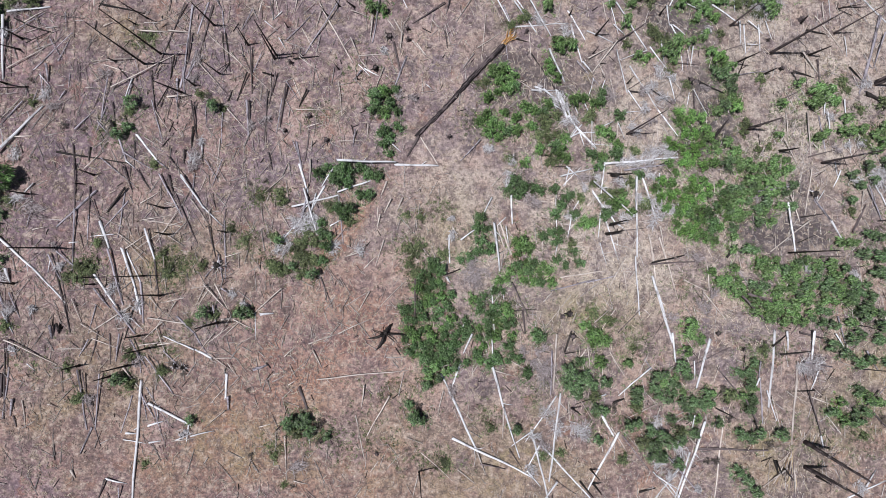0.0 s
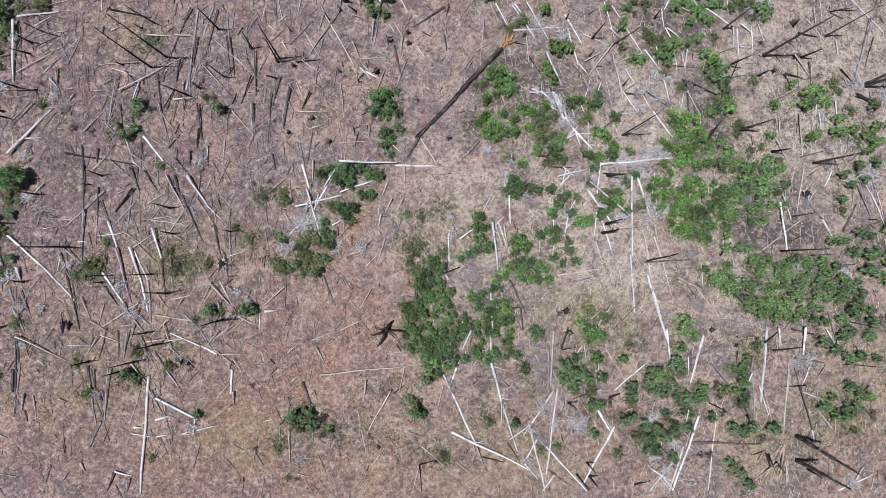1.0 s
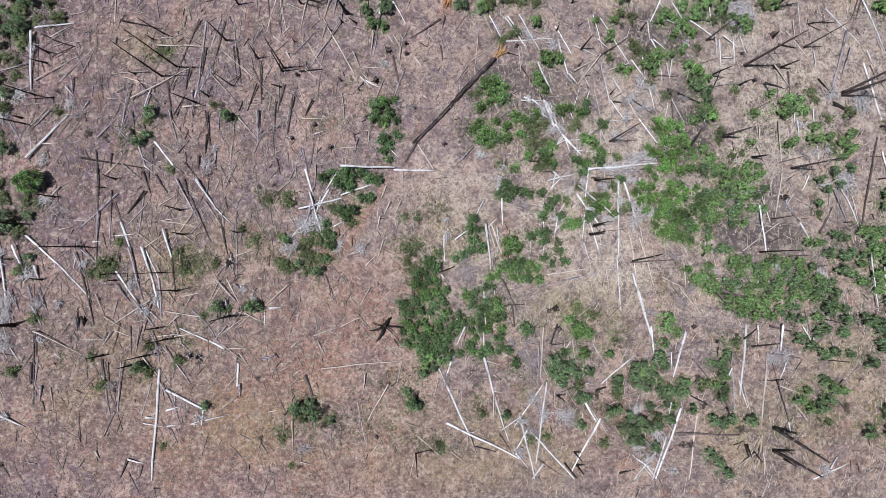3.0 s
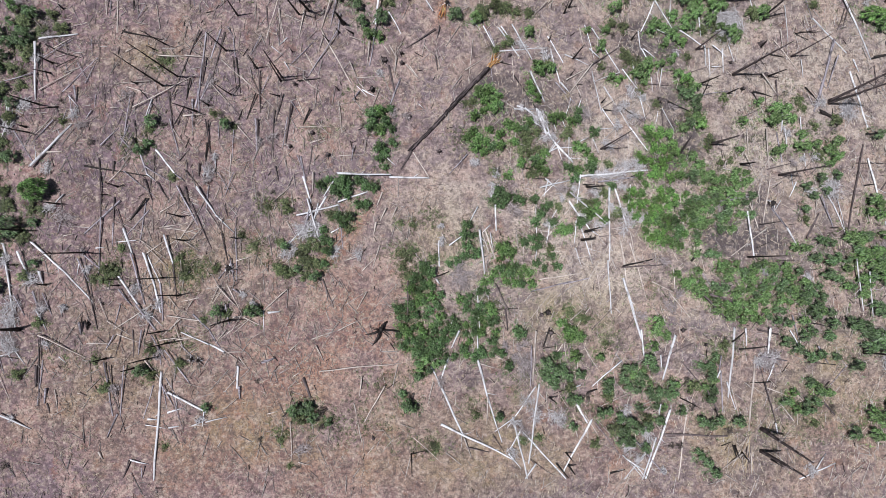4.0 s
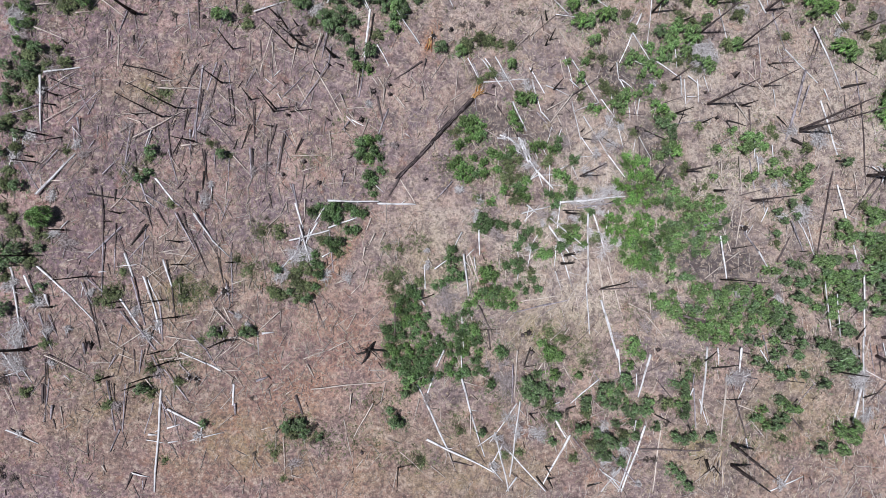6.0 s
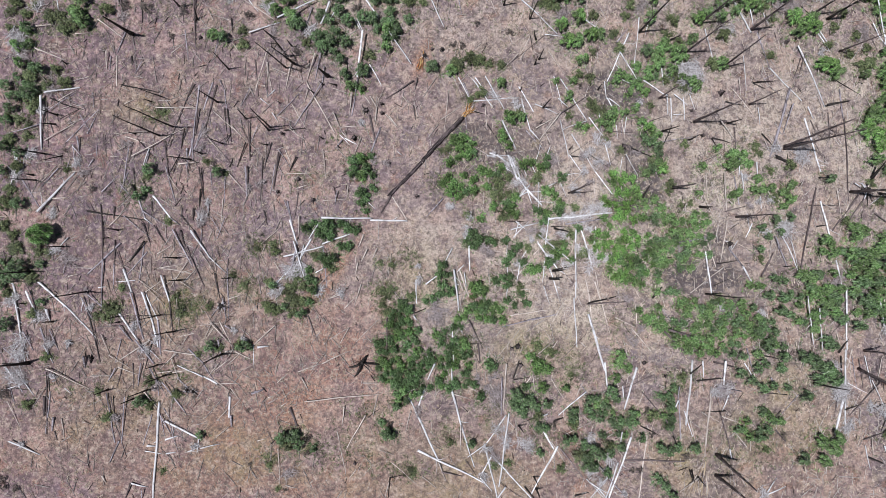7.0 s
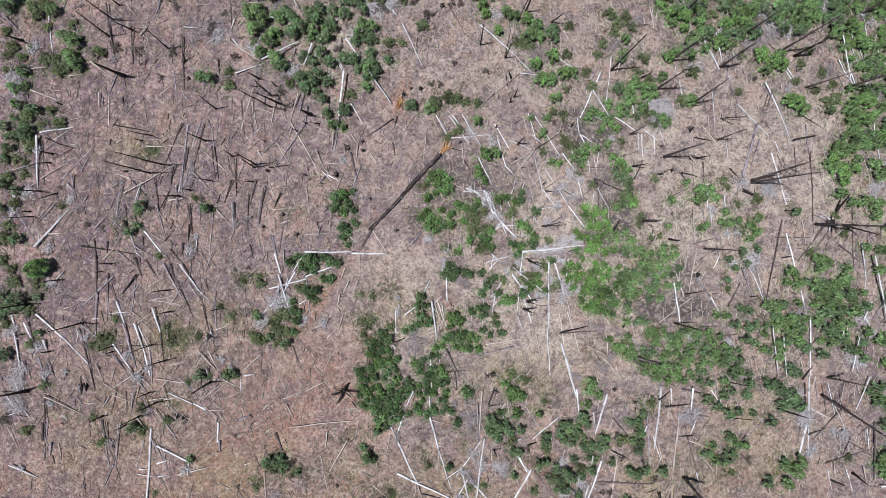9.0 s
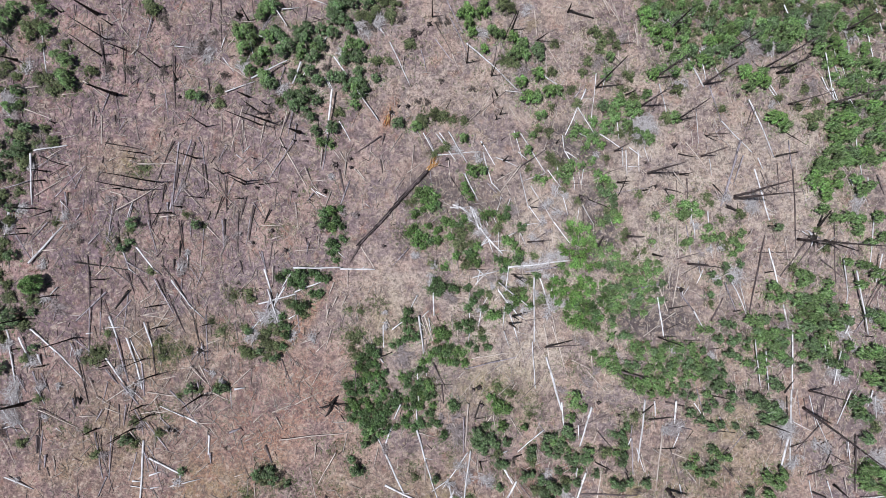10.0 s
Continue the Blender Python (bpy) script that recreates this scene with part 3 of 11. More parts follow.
log(18.71, 22.47, 20.02, 17.79, 0.16, 'white')
log(32.47, -3.81, 34.82, -6.00, 0.24, 'brown', 0.8)
log(-43.93, -5.97, -42.89, -8.48, 0.28, 'grey')
log(-28.88, -2.26, -28.21, -6.28, 0.19, 'brown')
log(51.46, 13.02, 56.16, 13.12, 0.16, 'brown')
log(40.06, 16.62, 40.65, 11.89, 0.16, 'pale')
log(-35.36, 42.52, -31.02, 40.81, 0.16, 'grey')
log(64.13, 1.72, 63.40, -2.88, 0.16, 'brown', 0.8)
log(62.58, 0.14, 61.85, -4.45, 0.16, 'white', 0.8)
log(55.56, 28.46, 56.01, 24.58, 0.19, 'grey')
log(5.80, -3.92, 6.23, -8.62, 0.16, 'white')
log(67.97, 13.39, 67.61, 9.51, 0.19, 'white', 0.8)
log(7.87, -3.25, 9.76, -6.74, 0.19, 'brown')
log(-30.65, -5.21, -29.90, -7.77, 0.28, 'white')
log(-26.16, 14.43, -25.45, 10.56, 0.19, 'brown')
log(-39.28, 8.40, -36.15, 8.08, 0.24, 'char')
log(-20.09, 28.31, -19.49, 23.78, 0.16, 'brown')
log(-32.23, 5.02, -34.03, 2.48, 0.24, 'char')
log(-26.05, 19.91, -26.76, 17.43, 0.28, 'grey')
log(-36.19, 24.21, -31.73, 23.65, 0.16, 'char')
log(-29.04, -8.14, -24.49, -8.73, 0.16, 'pale')
log(22.69, 1.82, 23.48, -2.69, 0.16, 'pale')
log(-47.47, 12.12, -45.21, 8.75, 0.18, 'grey')
log(-13.77, 4.82, -14.49, 1.82, 0.24, 'grey')
log(-42.53, 16.93, -38.99, 21.12, 0.13, 'grey')
log(-4.39, -15.30, -6.52, -19.34, 0.16, 'pale')
log(-37.14, 27.95, -36.92, 24.18, 0.19, 'pale')
log(41.54, 16.38, 42.27, 12.60, 0.19, 'grey')
log(39.19, -7.46, 41.70, -7.99, 0.28, 'brown')
log(-15.25, 10.75, -14.51, 7.78, 0.24, 'grey')
log(12.75, 8.24, 16.42, 9.33, 0.19, 'white')
log(65.89, -19.43, 69.63, -19.19, 0.19, 'white')
log(-2.24, -3.32, -2.09, -7.13, 0.19, 'brown', 0.8)
log(32.63, -14.33, 34.16, -16.95, 0.24, 'brown', 0.8)
log(7.62, 6.06, 7.82, 3.04, 0.24, 'white')
log(14.33, 35.61, 15.12, 39.92, 0.16, 'brown')
log(-42.95, -14.09, -42.86, -16.31, 0.32, 'brown')
log(1.14, 1.56, 1.31, -1.41, 0.24, 'white')
log(25.24, -8.02, 25.57, -10.98, 0.24, 'white')
log(-2.41, 11.99, -3.52, 9.80, 0.28, 'brown')
log(-7.76, -17.38, -6.71, -21.60, 0.16, 'pale')
log(-30.20, 14.22, -28.88, 10.09, 0.16, 'grey')
log(-20.96, -13.59, -20.92, -16.02, 0.28, 'white')
log(13.30, 26.61, 15.24, 23.54, 0.19, 'white')
log(-0.16, 26.75, -3.61, 24.20, 0.16, 'brown')
log(47.92, -13.34, 43.76, -18.19, 0.11, 'brown')
log(-34.78, 16.39, -35.32, 12.16, 0.16, 'grey')
log(-3.01, 42.94, -0.25, 40.75, 0.19, 'white')
log(36.86, -9.88, 40.43, -9.47, 0.19, 'char')
log(-25.22, 25.20, -26.17, 21.75, 0.19, 'grey')
log(55.08, 6.01, 55.91, 2.60, 0.19, 'white')
log(26.17, 31.87, 28.58, 28.49, 0.16, 'white')
log(-22.10, 3.28, -22.46, -0.27, 0.19, 'brown')
log(17.57, 10.24, 17.31, 6.40, 0.17, 'white')
log(66.14, 43.93, 67.37, 40.01, 0.16, 'white')
log(21.02, 36.30, 23.38, 34.86, 0.24, 'white')
log(17.76, -16.76, 18.99, -18.76, 0.28, 'white')
log(-31.76, -1.50, -30.13, -4.62, 0.19, 'white')
log(-27.55, 24.87, -28.79, 21.60, 0.19, 'brown')
log(23.49, 16.09, 25.72, 13.37, 0.19, 'white')
log(37.37, 35.49, 38.62, 31.64, 0.16, 'white')
log(-31.97, 3.73, -34.44, 0.42, 0.16, 'grey')
log(39.48, -10.58, 42.92, -11.08, 0.19, 'grey')
log(39.47, 23.52, 41.72, 20.87, 0.19, 'pale')
log(2.78, -11.64, 1.99, -14.27, 0.24, 'white')
log(-27.38, 18.01, -27.03, 15.29, 0.24, 'grey')
log(28.30, -3.42, 31.09, -6.34, 0.16, 'pale')
log(-24.33, -11.18, -27.50, -9.97, 0.19, 'white')
log(29.47, 28.24, 32.37, 26.47, 0.19, 'white')
log(19.98, 45.24, 20.48, 41.35, 0.16, 'pale')
log(29.86, -11.45, 32.63, -14.33, 0.16, 'brown')
log(-2.22, 11.82, -0.32, 9.04, 0.19, 'pale')
log(60.22, 1.59, 61.04, -2.19, 0.16, 'white', 0.8)
log(-30.66, 17.52, -29.98, 13.63, 0.16, 'brown')
log(-37.95, 9.35, -37.57, 6.72, 0.24, 'brown')
log(-33.78, -19.13, -34.69, -21.63, 0.24, 'grey')
log(60.10, 12.33, 63.27, 10.13, 0.16, 'brown')
log(6.65, 40.30, 9.05, 37.31, 0.16, 'grey')
log(-29.05, 31.72, -28.41, 27.95, 0.16, 'grey')
log(-45.07, 16.91, -41.27, 19.65, 0.13, 'pale')
log(-24.87, 21.52, -20.35, 17.79, 0.11, 'pale')
log(-22.78, -4.35, -20.86, -7.75, 0.16, 'pale')
log(-48.47, 3.10, -47.88, -0.29, 0.18, 'brown', 0.8)
log(15.90, -2.96, 19.05, -2.13, 0.19, 'grey')
log(63.73, 3.24, 64.93, 0.98, 0.24, 'white')
log(-15.88, -4.69, -18.60, -7.39, 0.16, 'pale')
log(-20.23, 39.02, -22.72, 36.22, 0.16, 'pale')
log(-39.60, 32.39, -36.53, 30.25, 0.16, 'pale')
log(54.12, 46.92, 55.75, 44.22, 0.19, 'white', 0.8)
log(-46.86, 28.28, -43.34, 27.15, 0.16, 'pale')
log(-17.71, 17.93, -18.38, 14.23, 0.16, 'brown')
log(59.29, -18.84, 61.23, -19.54, 0.29, 'char')
log(-30.15, -15.98, -31.00, -19.62, 0.16, 'grey')
log(-33.35, 10.17, -32.44, 7.84, 0.24, 'grey')
log(37.74, 8.00, 39.30, 4.64, 0.16, 'pale')
log(64.11, 4.78, 63.34, 2.46, 0.24, 'white', 0.8)
log(-12.64, 29.40, -13.61, 25.92, 0.16, 'pale')
log(-16.97, 15.22, -17.35, 11.56, 0.16, 'grey')
log(45.12, -11.14, 48.78, -11.33, 0.16, 'char')
log(-25.74, 19.63, -27.02, 16.81, 0.19, 'grey')
log(-26.75, 21.71, -26.96, 18.64, 0.19, 'brown')
log(42.81, 4.79, 44.06, 2.67, 0.24, 'white')
log(-8.17, 30.36, -11.26, 32.14, 0.16, 'char')
log(-26.23, -7.93, -24.43, -9.59, 0.24, 'grey')
log(-13.95, 11.73, -14.26, 8.69, 0.19, 'brown')
log(47.24, -15.74, 48.66, -17.19, 0.28, 'brown')
log(-43.09, 13.55, -45.38, 10.76, 0.16, 'grey')
log(-47.72, -0.63, -47.04, -2.65, 0.27, 'white')
log(8.17, -18.43, 9.24, -21.27, 0.19, 'white')
log(-32.60, 39.58, -33.15, 36.11, 0.16, 'grey')
log(54.03, 25.28, 54.32, 21.79, 0.16, 'brown')
log(56.59, -7.63, 57.18, -5.34, 0.24, 'pale')
log(27.90, 19.29, 30.76, 18.36, 0.19, 'char')
log(13.72, -10.33, 14.39, -8.08, 0.24, 'char')
log(-22.52, -12.04, -24.33, -11.18, 0.28, 'white')
log(9.15, -6.17, 9.51, -8.52, 0.24, 'brown')
log(11.56, -19.50, 10.15, -22.10, 0.19, 'white')
snag(-43.94, 20.22, -44.05, 20.05, 2.7, 0.24, 'char')
snag(-44.12, 19.07, -44.40, 18.54, 2.4, 0.22, 'char')
snag(-42.95, 15.17, -43.58, 13.94, 3.0, 0.17, 'char')
snag(-31.46, 18.27, -31.82, 17.88, 10.2, 0.22, 'char')
snag(-29.80, 19.40, -30.32, 18.79, 10.9, 0.22, 'char')
snag(-31.40, 23.16, -32.04, 22.51, 5.2, 0.17, 'char')
snag(-32.63, 22.47, -32.83, 22.25, 1.7, 0.17, 'char')
snag(-34.35, 18.35, -34.53, 18.17, 1.3, 0.22, 'char')
snag(-24.47, 22.77, -24.81, 22.51, 5.3, 0.24, 'char')
snag(-17.81, 19.89, -17.94, 19.83, 8.2, 0.22, 'char')
snag(-20.82, 20.83, -20.75, 20.91, 3.8, 0.22, 'char')
snag(-17.97, 19.51, -17.91, 19.54, 5.9, 0.22, 'char')
snag(-16.80, 23.04, -16.90, 22.99, 1.4, 0.17, 'char')
snag(-17.99, 17.73, -18.66, 17.33, 1.9, 0.17, 'char')
snag(-23.56, 17.55, -23.92, 17.23, 4.6, 0.17, 'char')
snag(-26.10, 16.19, -26.21, 16.08, 2.4, 0.22, 'char')
snag(-27.39, 15.40, -28.00, 14.67, 5.3, 0.22, 'char')
snag(-11.36, 25.62, -11.74, 25.52, 1.6, 0.17, 'char')
snag(-12.69, 24.60, -13.09, 24.50, 2.0, 0.17, 'char')
snag(-9.13, 17.78, -9.24, 17.78, 1.3, 0.17, 'char')
snag(13.50, 26.18, 13.45, 26.19, 1.5, 0.22, 'char')
snag(-11.21, 18.78, -11.46, 18.70, 1.7, 0.17, 'char')
snag(16.48, 24.12, 16.63, 24.06, 4.1, 0.24, 'char')
snag(16.20, 22.07, 16.24, 22.05, 1.8, 0.17, 'char')
snag(23.59, 26.85, 23.51, 26.94, 1.6, 0.24, 'char')
snag(31.60, 26.10, 31.68, 25.98, 5.3, 0.24, 'brown')
snag(32.04, 21.81, 32.40, 21.39, 4.1, 0.24, 'char')
snag(36.23, 23.27, 36.55, 22.80, 10.5, 0.33, 'brown')
snag(43.41, 25.83, 43.56, 25.65, 6.8, 0.22, 'brown')
snag(43.78, 28.73, 44.47, 27.87, 2.8, 0.17, 'char')
snag(39.70, 26.91, 39.57, 27.05, 1.3, 0.33, 'char')
snag(40.58, 23.26, 40.80, 22.95, 3.0, 0.28, 'char')
snag(35.57, 20.86, 35.63, 20.75, 1.9, 0.24, 'char')
snag(20.01, 18.86, 19.99, 18.93, 2.0, 0.17, 'char')
snag(20.08, 13.28, 20.34, 13.01, 9.2, 0.22, 'brown')
snag(29.63, 13.06, 29.05, 14.16, 4.2, 0.38, 'brown')
snag(33.63, 14.58, 33.90, 14.16, 5.4, 0.38, 'brown')
snag(37.13, 12.23, 37.31, 11.86, 2.8, 0.33, 'char')
snag(41.93, 11.14, 42.15, 10.56, 8.3, 0.28, 'brown')
# Black trunk stands in for the young tree's shadow streak.
snag(-42.01, 4.00, -42.03, 3.79, 3.2, 0.22, 'char')
snag(-35.73, 6.27, -35.73, 6.28, 2.5, 0.22, 'char')
snag(-36.78, 5.28, -36.86, 5.12, 1.5, 0.17, 'char')
snag(-38.78, -1.37, -38.81, -1.90, 7.2, 0.22, 'char')
snag(-28.40, 3.12, -28.45, 3.06, 3.9, 0.22, 'char')
snag(-27.82, 0.40, -27.84, 0.35, 3.4, 0.22, 'char')
snag(-28.07, -5.87, -28.07, -5.76, 5.4, 0.22, 'char')
snag(-29.89, -3.92, -29.92, -4.15, 5.5, 0.17, 'char')
snag(-34.76, -4.21, -34.77, -4.39, 3.2, 0.17, 'char')
snag(-34.81, -4.96, -34.82, -4.97, 1.6, 0.22, 'char')
snag(-21.96, 0.87, -21.97, 0.82, 2.7, 0.17, 'char')
snag(-22.24, -8.43, -22.22, -8.64, 6.1, 0.28, 'char')
snag(-42.62, -5.18, -42.62, -5.09, 2.0, 0.24, 'char')
snag(18.01, 2.30, 18.06, 2.16, 5.0, 0.33, 'char')
snag(18.36, 3.29, 18.36, 3.24, 4.9, 0.24, 'char')
# Dark trunk put where the dead tree's shadow streak lies.
snag(18.41, 8.68, 18.95, 7.93, 4.7, 0.24, 'char')
snag(38.13, 1.08, 38.19, 0.82, 7.6, 0.22, 'char')
snag(-35.62, -13.15, -35.62, -13.16, 2.8, 0.24, 'char')
snag(-32.51, -14.13, -32.49, -14.10, 3.1, 0.22, 'char')
snag(-30.92, -13.02, -30.95, -12.97, 4.7, 0.22, 'char')
snag(-28.82, -11.20, -28.84, -11.21, 5.1, 0.22, 'char')
snag(-29.86, -9.99, -29.86, -9.95, 3.2, 0.22, 'char')
snag(-1.08, -22.78, -0.96, -22.78, 8.2, 0.17, 'char')
snag(14.58, -16.08, 14.59, -16.09, 3.2, 0.22, 'char')
snag(16.66, -22.26, 16.61, -22.36, 2.9, 0.22, 'char')
snag(16.98, -23.68, 16.88, -23.78, 3.0, 0.28, 'char')
snag(36.60, -20.99, 36.22, -21.98, 1.5, 0.24, 'char')
snag(39.71, -18.99, 39.30, -20.15, 9.5, 0.47, 'brown')
snag(39.68, -21.57, 39.51, -21.94, 7.9, 0.47, 'brown')
snag(40.91, -22.48, 40.88, -22.66, 2.1, 0.28, 'char')
snag(-38.50, 41.59, -38.77, 41.26, 4.7, 0.48, 'char')
snag(-36.49, 40.16, -36.58, 40.04, 2.5, 0.22, 'char')
snag(-36.97, 38.07, -37.17, 37.75, 7.9, 0.22, 'char')
snag(-37.59, 35.91, -37.56, 35.92, 7.3, 0.22, 'char')
snag(-35.45, 30.83, -35.76, 30.29, 5.8, 0.48, 'char')
snag(-34.68, 36.96, -35.10, 36.37, 3.9, 0.22, 'char')
snag(-29.95, 34.73, -29.94, 34.73, 6.3, 0.22, 'char')
snag(-27.64, 33.16, -27.28, 33.74, 2.1, 0.29, 'char')
snag(-19.63, 42.13, -19.70, 42.11, 1.4, 0.48, 'char')
snag(-18.47, 41.57, -18.27, 41.78, 4.2, 0.22, 'char')
snag(-43.31, 41.59, -43.31, 41.63, 2.2, 0.22, 'char')
snag(-48.58, 34.86, -48.79, 34.37, 2.7, 0.36, 'char')
snag(-43.32, 26.70, -43.28, 26.76, 1.2, 0.22, 'char')
snag(-23.38, 27.03, -23.38, 27.06, 5.5, 0.22, 'char')
snag(-17.99, 31.30, -18.40, 30.94, 3.3, 0.29, 'char')
snag(-16.23, 29.09, -16.47, 28.87, 6.4, 0.29, 'char')
snag(-15.21, 28.14, -16.14, 27.15, 7.6, 0.29, 'char')
snag(-16.31, 27.64, -17.24, 26.59, 10.2, 0.22, 'char')
snag(-15.69, 30.41, -15.81, 30.29, 2.2, 0.22, 'char')
snag(-11.03, 26.80, -11.49, 26.40, 3.7, 0.48, 'char')
snag(6.15, 43.39, 6.09, 43.42, 5.6, 0.22, 'char')
snag(11.05, 37.24, 10.83, 37.30, 7.0, 0.22, 'char')
snag(14.48, 35.62, 14.50, 35.62, 4.9, 0.22, 'char')
snag(15.34, 32.94, 14.72, 33.24, 1.9, 0.29, 'char')
snag(15.80, 30.41, 15.73, 30.44, 3.4, 0.22, 'char')
snag(15.29, 29.69, 15.13, 29.77, 2.5, 0.22, 'char')
snag(16.98, 41.96, 17.01, 41.96, 6.0, 0.29, 'char')
snag(20.50, 40.80, 21.33, 40.52, 3.4, 0.22, 'char')
snag(24.65, 44.92, 24.53, 45.02, 2.6, 0.29, 'char')
snag(-10.92, 41.40, -9.67, 42.11, 4.4, 0.22, 'brown')
snag(-9.85, 25.70, -10.47, 25.18, 2.2, 0.22, 'char')
snag(28.81, 34.71, 28.96, 34.61, 11.7, 0.29, 'char')
snag(35.09, 32.42, 35.35, 32.11, 10.1, 0.30, 'brown')
snag(36.95, 36.41, 37.21, 36.13, 9.6, 0.29, 'brown')
snag(38.38, 42.83, 38.50, 42.78, 7.3, 0.29, 'char')
snag(39.82, 30.52, 39.71, 30.75, 9.6, 0.29, 'brown')
snag(43.63, 35.77, 43.62, 35.76, 8.6, 0.36, 'brown')
snag(47.09, 40.65, 47.25, 40.43, 7.1, 0.29, 'brown')
snag(51.87, 38.35, 51.92, 38.20, 11.3, 0.30, 'brown')
snag(53.85, 37.81, 53.98, 37.62, 6.8, 0.36, 'char')
snag(55.50, 33.55, 55.91, 32.79, 8.7, 0.22, 'brown')
snag(61.05, 33.80, 61.41, 33.12, 8.9, 0.36, 'brown')
snag(63.33, 44.19, 63.31, 44.24, 6.0, 0.29, 'brown')
snag(48.22, 20.54, 48.17, 20.81, 12.2, 0.36, 'brown')
snag(48.06, 20.22, 48.33, 19.33, 13.5, 0.30, 'brown')
snag(57.08, 15.00, 57.26, 13.48, 14.6, 0.36, 'brown')
snag(59.89, 16.81, 59.67, 18.62, 2.7, 0.42, 'char')
snag(60.85, 15.06, 61.07, 13.34, 5.9, 0.29, 'char')
snag(52.20, -9.79, 52.35, -9.52, 5.8, 0.29, 'char')
snag(58.90, -5.44, 58.96, -5.22, 7.0, 0.29, 'brown')
snag(58.14, -7.74, 57.13, -10.71, 15.2, 0.36, 'brown')
snag(62.38, -17.87, 62.15, -18.39, 2.9, 0.36, 'char')
snag(-45.01, 15.30, -45.22, 14.76, 5.5, 0.20, 'char')
snag(-45.78, 11.99, -45.94, 11.44, 4.1, 0.20, 'char')
snag(-46.16, 12.60, -46.23, 12.47, 1.4, 0.27, 'char')
snag(-45.64, 0.82, -45.67, 0.53, 5.1, 0.27, 'char')
snag(-47.82, -5.52, -47.82, -5.62, 1.4, 0.27, 'char')
snag(-46.21, -3.09, -46.19, -3.11, 1.4, 0.20, 'char')
snag(-45.16, -10.23, -45.24, -9.90, 4.6, 0.45, 'char')
POLES = {k: ([], []) for k in WOOD}


def pole(x0, y0, x1, y1, width, kind):
    """A thin fallen pole, joined with the other small ones of its kind."""
    r = width / 2
    za, zb = ground_z(x0, y0) + r + rnd(0.0, 0.45), ground_z(x1, y1) + r * 0.5
    bend = rnd(-0.02, 0.02)
    mid = ((x0 + x1) / 2 + (y1 - y0) * bend, (y0 + y1) / 2 - (x1 - x0) * bend, (za + zb) / 2 + 0.02)
    tube([(x0, y0, za), mid, (x1, y1, zb)], [r, r * 0.8, r * 0.5], 6, 0.12, *POLES[kind], ragged=0.03)


pole(-41.52, 13.24, -39.94, 13.32, 0.11, 'pale')
pole(-35.45, 17.89, -31.92, 16.88, 0.11, 'pale')
pole(-34.00, 17.67, -31.51, 15.09, 0.09, 'char')
pole(-32.43, 15.94, -33.00, 13.50, 0.16, 'grey')
pole(-25.68, 14.49, -26.64, 11.43, 0.07, 'brown')
pole(-24.97, 10.61, -24.70, 8.23, 0.16, 'white')
pole(-23.00, 13.42, -22.97, 10.11, 0.11, 'grey')
pole(-16.99, 21.39, -13.90, 25.12, 0.11, 'grey')
pole(-8.79, 18.70, -9.64, 17.60, 0.18, 'grey')
pole(-8.51, 18.96, -6.97, 18.24, 0.16, 'white')
pole(-10.17, 25.10, -8.15, 24.59, 0.11, 'pale')
pole(-6.33, 24.51, -5.37, 23.31, 0.16, 'pale')
pole(-3.51, 22.17, -1.93, 20.57, 0.16, 'pale')
pole(-9.17, 20.29, -5.87, 20.66, 0.11, 'pale')
pole(-23.23, 21.95, -22.50, 17.70, 0.14, 'char')
pole(-23.84, 17.62, -22.46, 18.92, 0.09, 'char')
pole(-19.16, 17.88, -17.66, 17.53, 0.09, 'char')
pole(-16.64, 17.10, -15.17, 15.04, 0.11, 'grey')
pole(-9.60, 12.76, -9.16, 11.08, 0.09, 'char')
pole(-16.71, 10.83, -15.65, 9.74, 0.11, 'pale')
pole(2.09, 22.50, 2.92, 21.73, 0.11, 'pale')
pole(14.51, 13.78, 13.49, 12.18, 0.11, 'white')
pole(16.09, 12.00, 18.26, 11.92, 0.11, 'white')
pole(4.01, 12.03, 3.01, 9.22, 0.09, 'brown')
pole(26.62, 28.24, 29.51, 26.99, 0.16, 'white')
pole(35.45, 26.70, 36.28, 24.80, 0.11, 'white')
pole(31.44, 20.22, 36.26, 21.25, 0.11, 'grey')
pole(26.01, 22.28, 26.21, 20.70, 0.11, 'white')
pole(-32.67, -4.11, -29.31, -3.87, 0.09, 'char')
pole(-29.57, -2.55, -32.41, -0.05, 0.11, 'pale')
pole(-34.99, 8.04, -31.38, 5.26, 0.11, 'grey')
pole(-26.55, 1.35, -30.56, 1.77, 0.11, 'pale')
pole(-23.59, -4.65, -24.58, -6.99, 0.11, 'pale')
# Thick black bar over a dark streak.
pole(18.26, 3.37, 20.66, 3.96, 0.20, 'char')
pole(19.13, -5.51, 17.35, -8.25, 0.11, 'pale')
pole(12.49, 7.21, 12.36, 4.65, 0.11, 'white')
pole(47.75, 9.23, 49.31, 6.53, 0.16, 'white')
pole(28.02, -5.21, 31.12, -3.00, 0.11, 'pale')
pole(40.32, -4.80, 38.28, -7.71, 0.14, 'brown')
pole(-24.38, -18.60, -24.54, -20.39, 0.16, 'white')
pole(-25.66, -20.30, -23.93, -19.48, 0.16, 'white')
pole(-20.84, -12.42, -19.79, -13.87, 0.11, 'pale')
pole(-14.77, -19.50, -14.41, -23.96, 0.11, 'pale')
pole(-13.68, -23.95, -12.13, -24.31, 0.11, 'pale')
pole(10.00, -22.48, 11.51, -24.16, 0.16, 'white')
pole(8.07, -20.41, 9.59, -22.49, 0.09, 'brown')
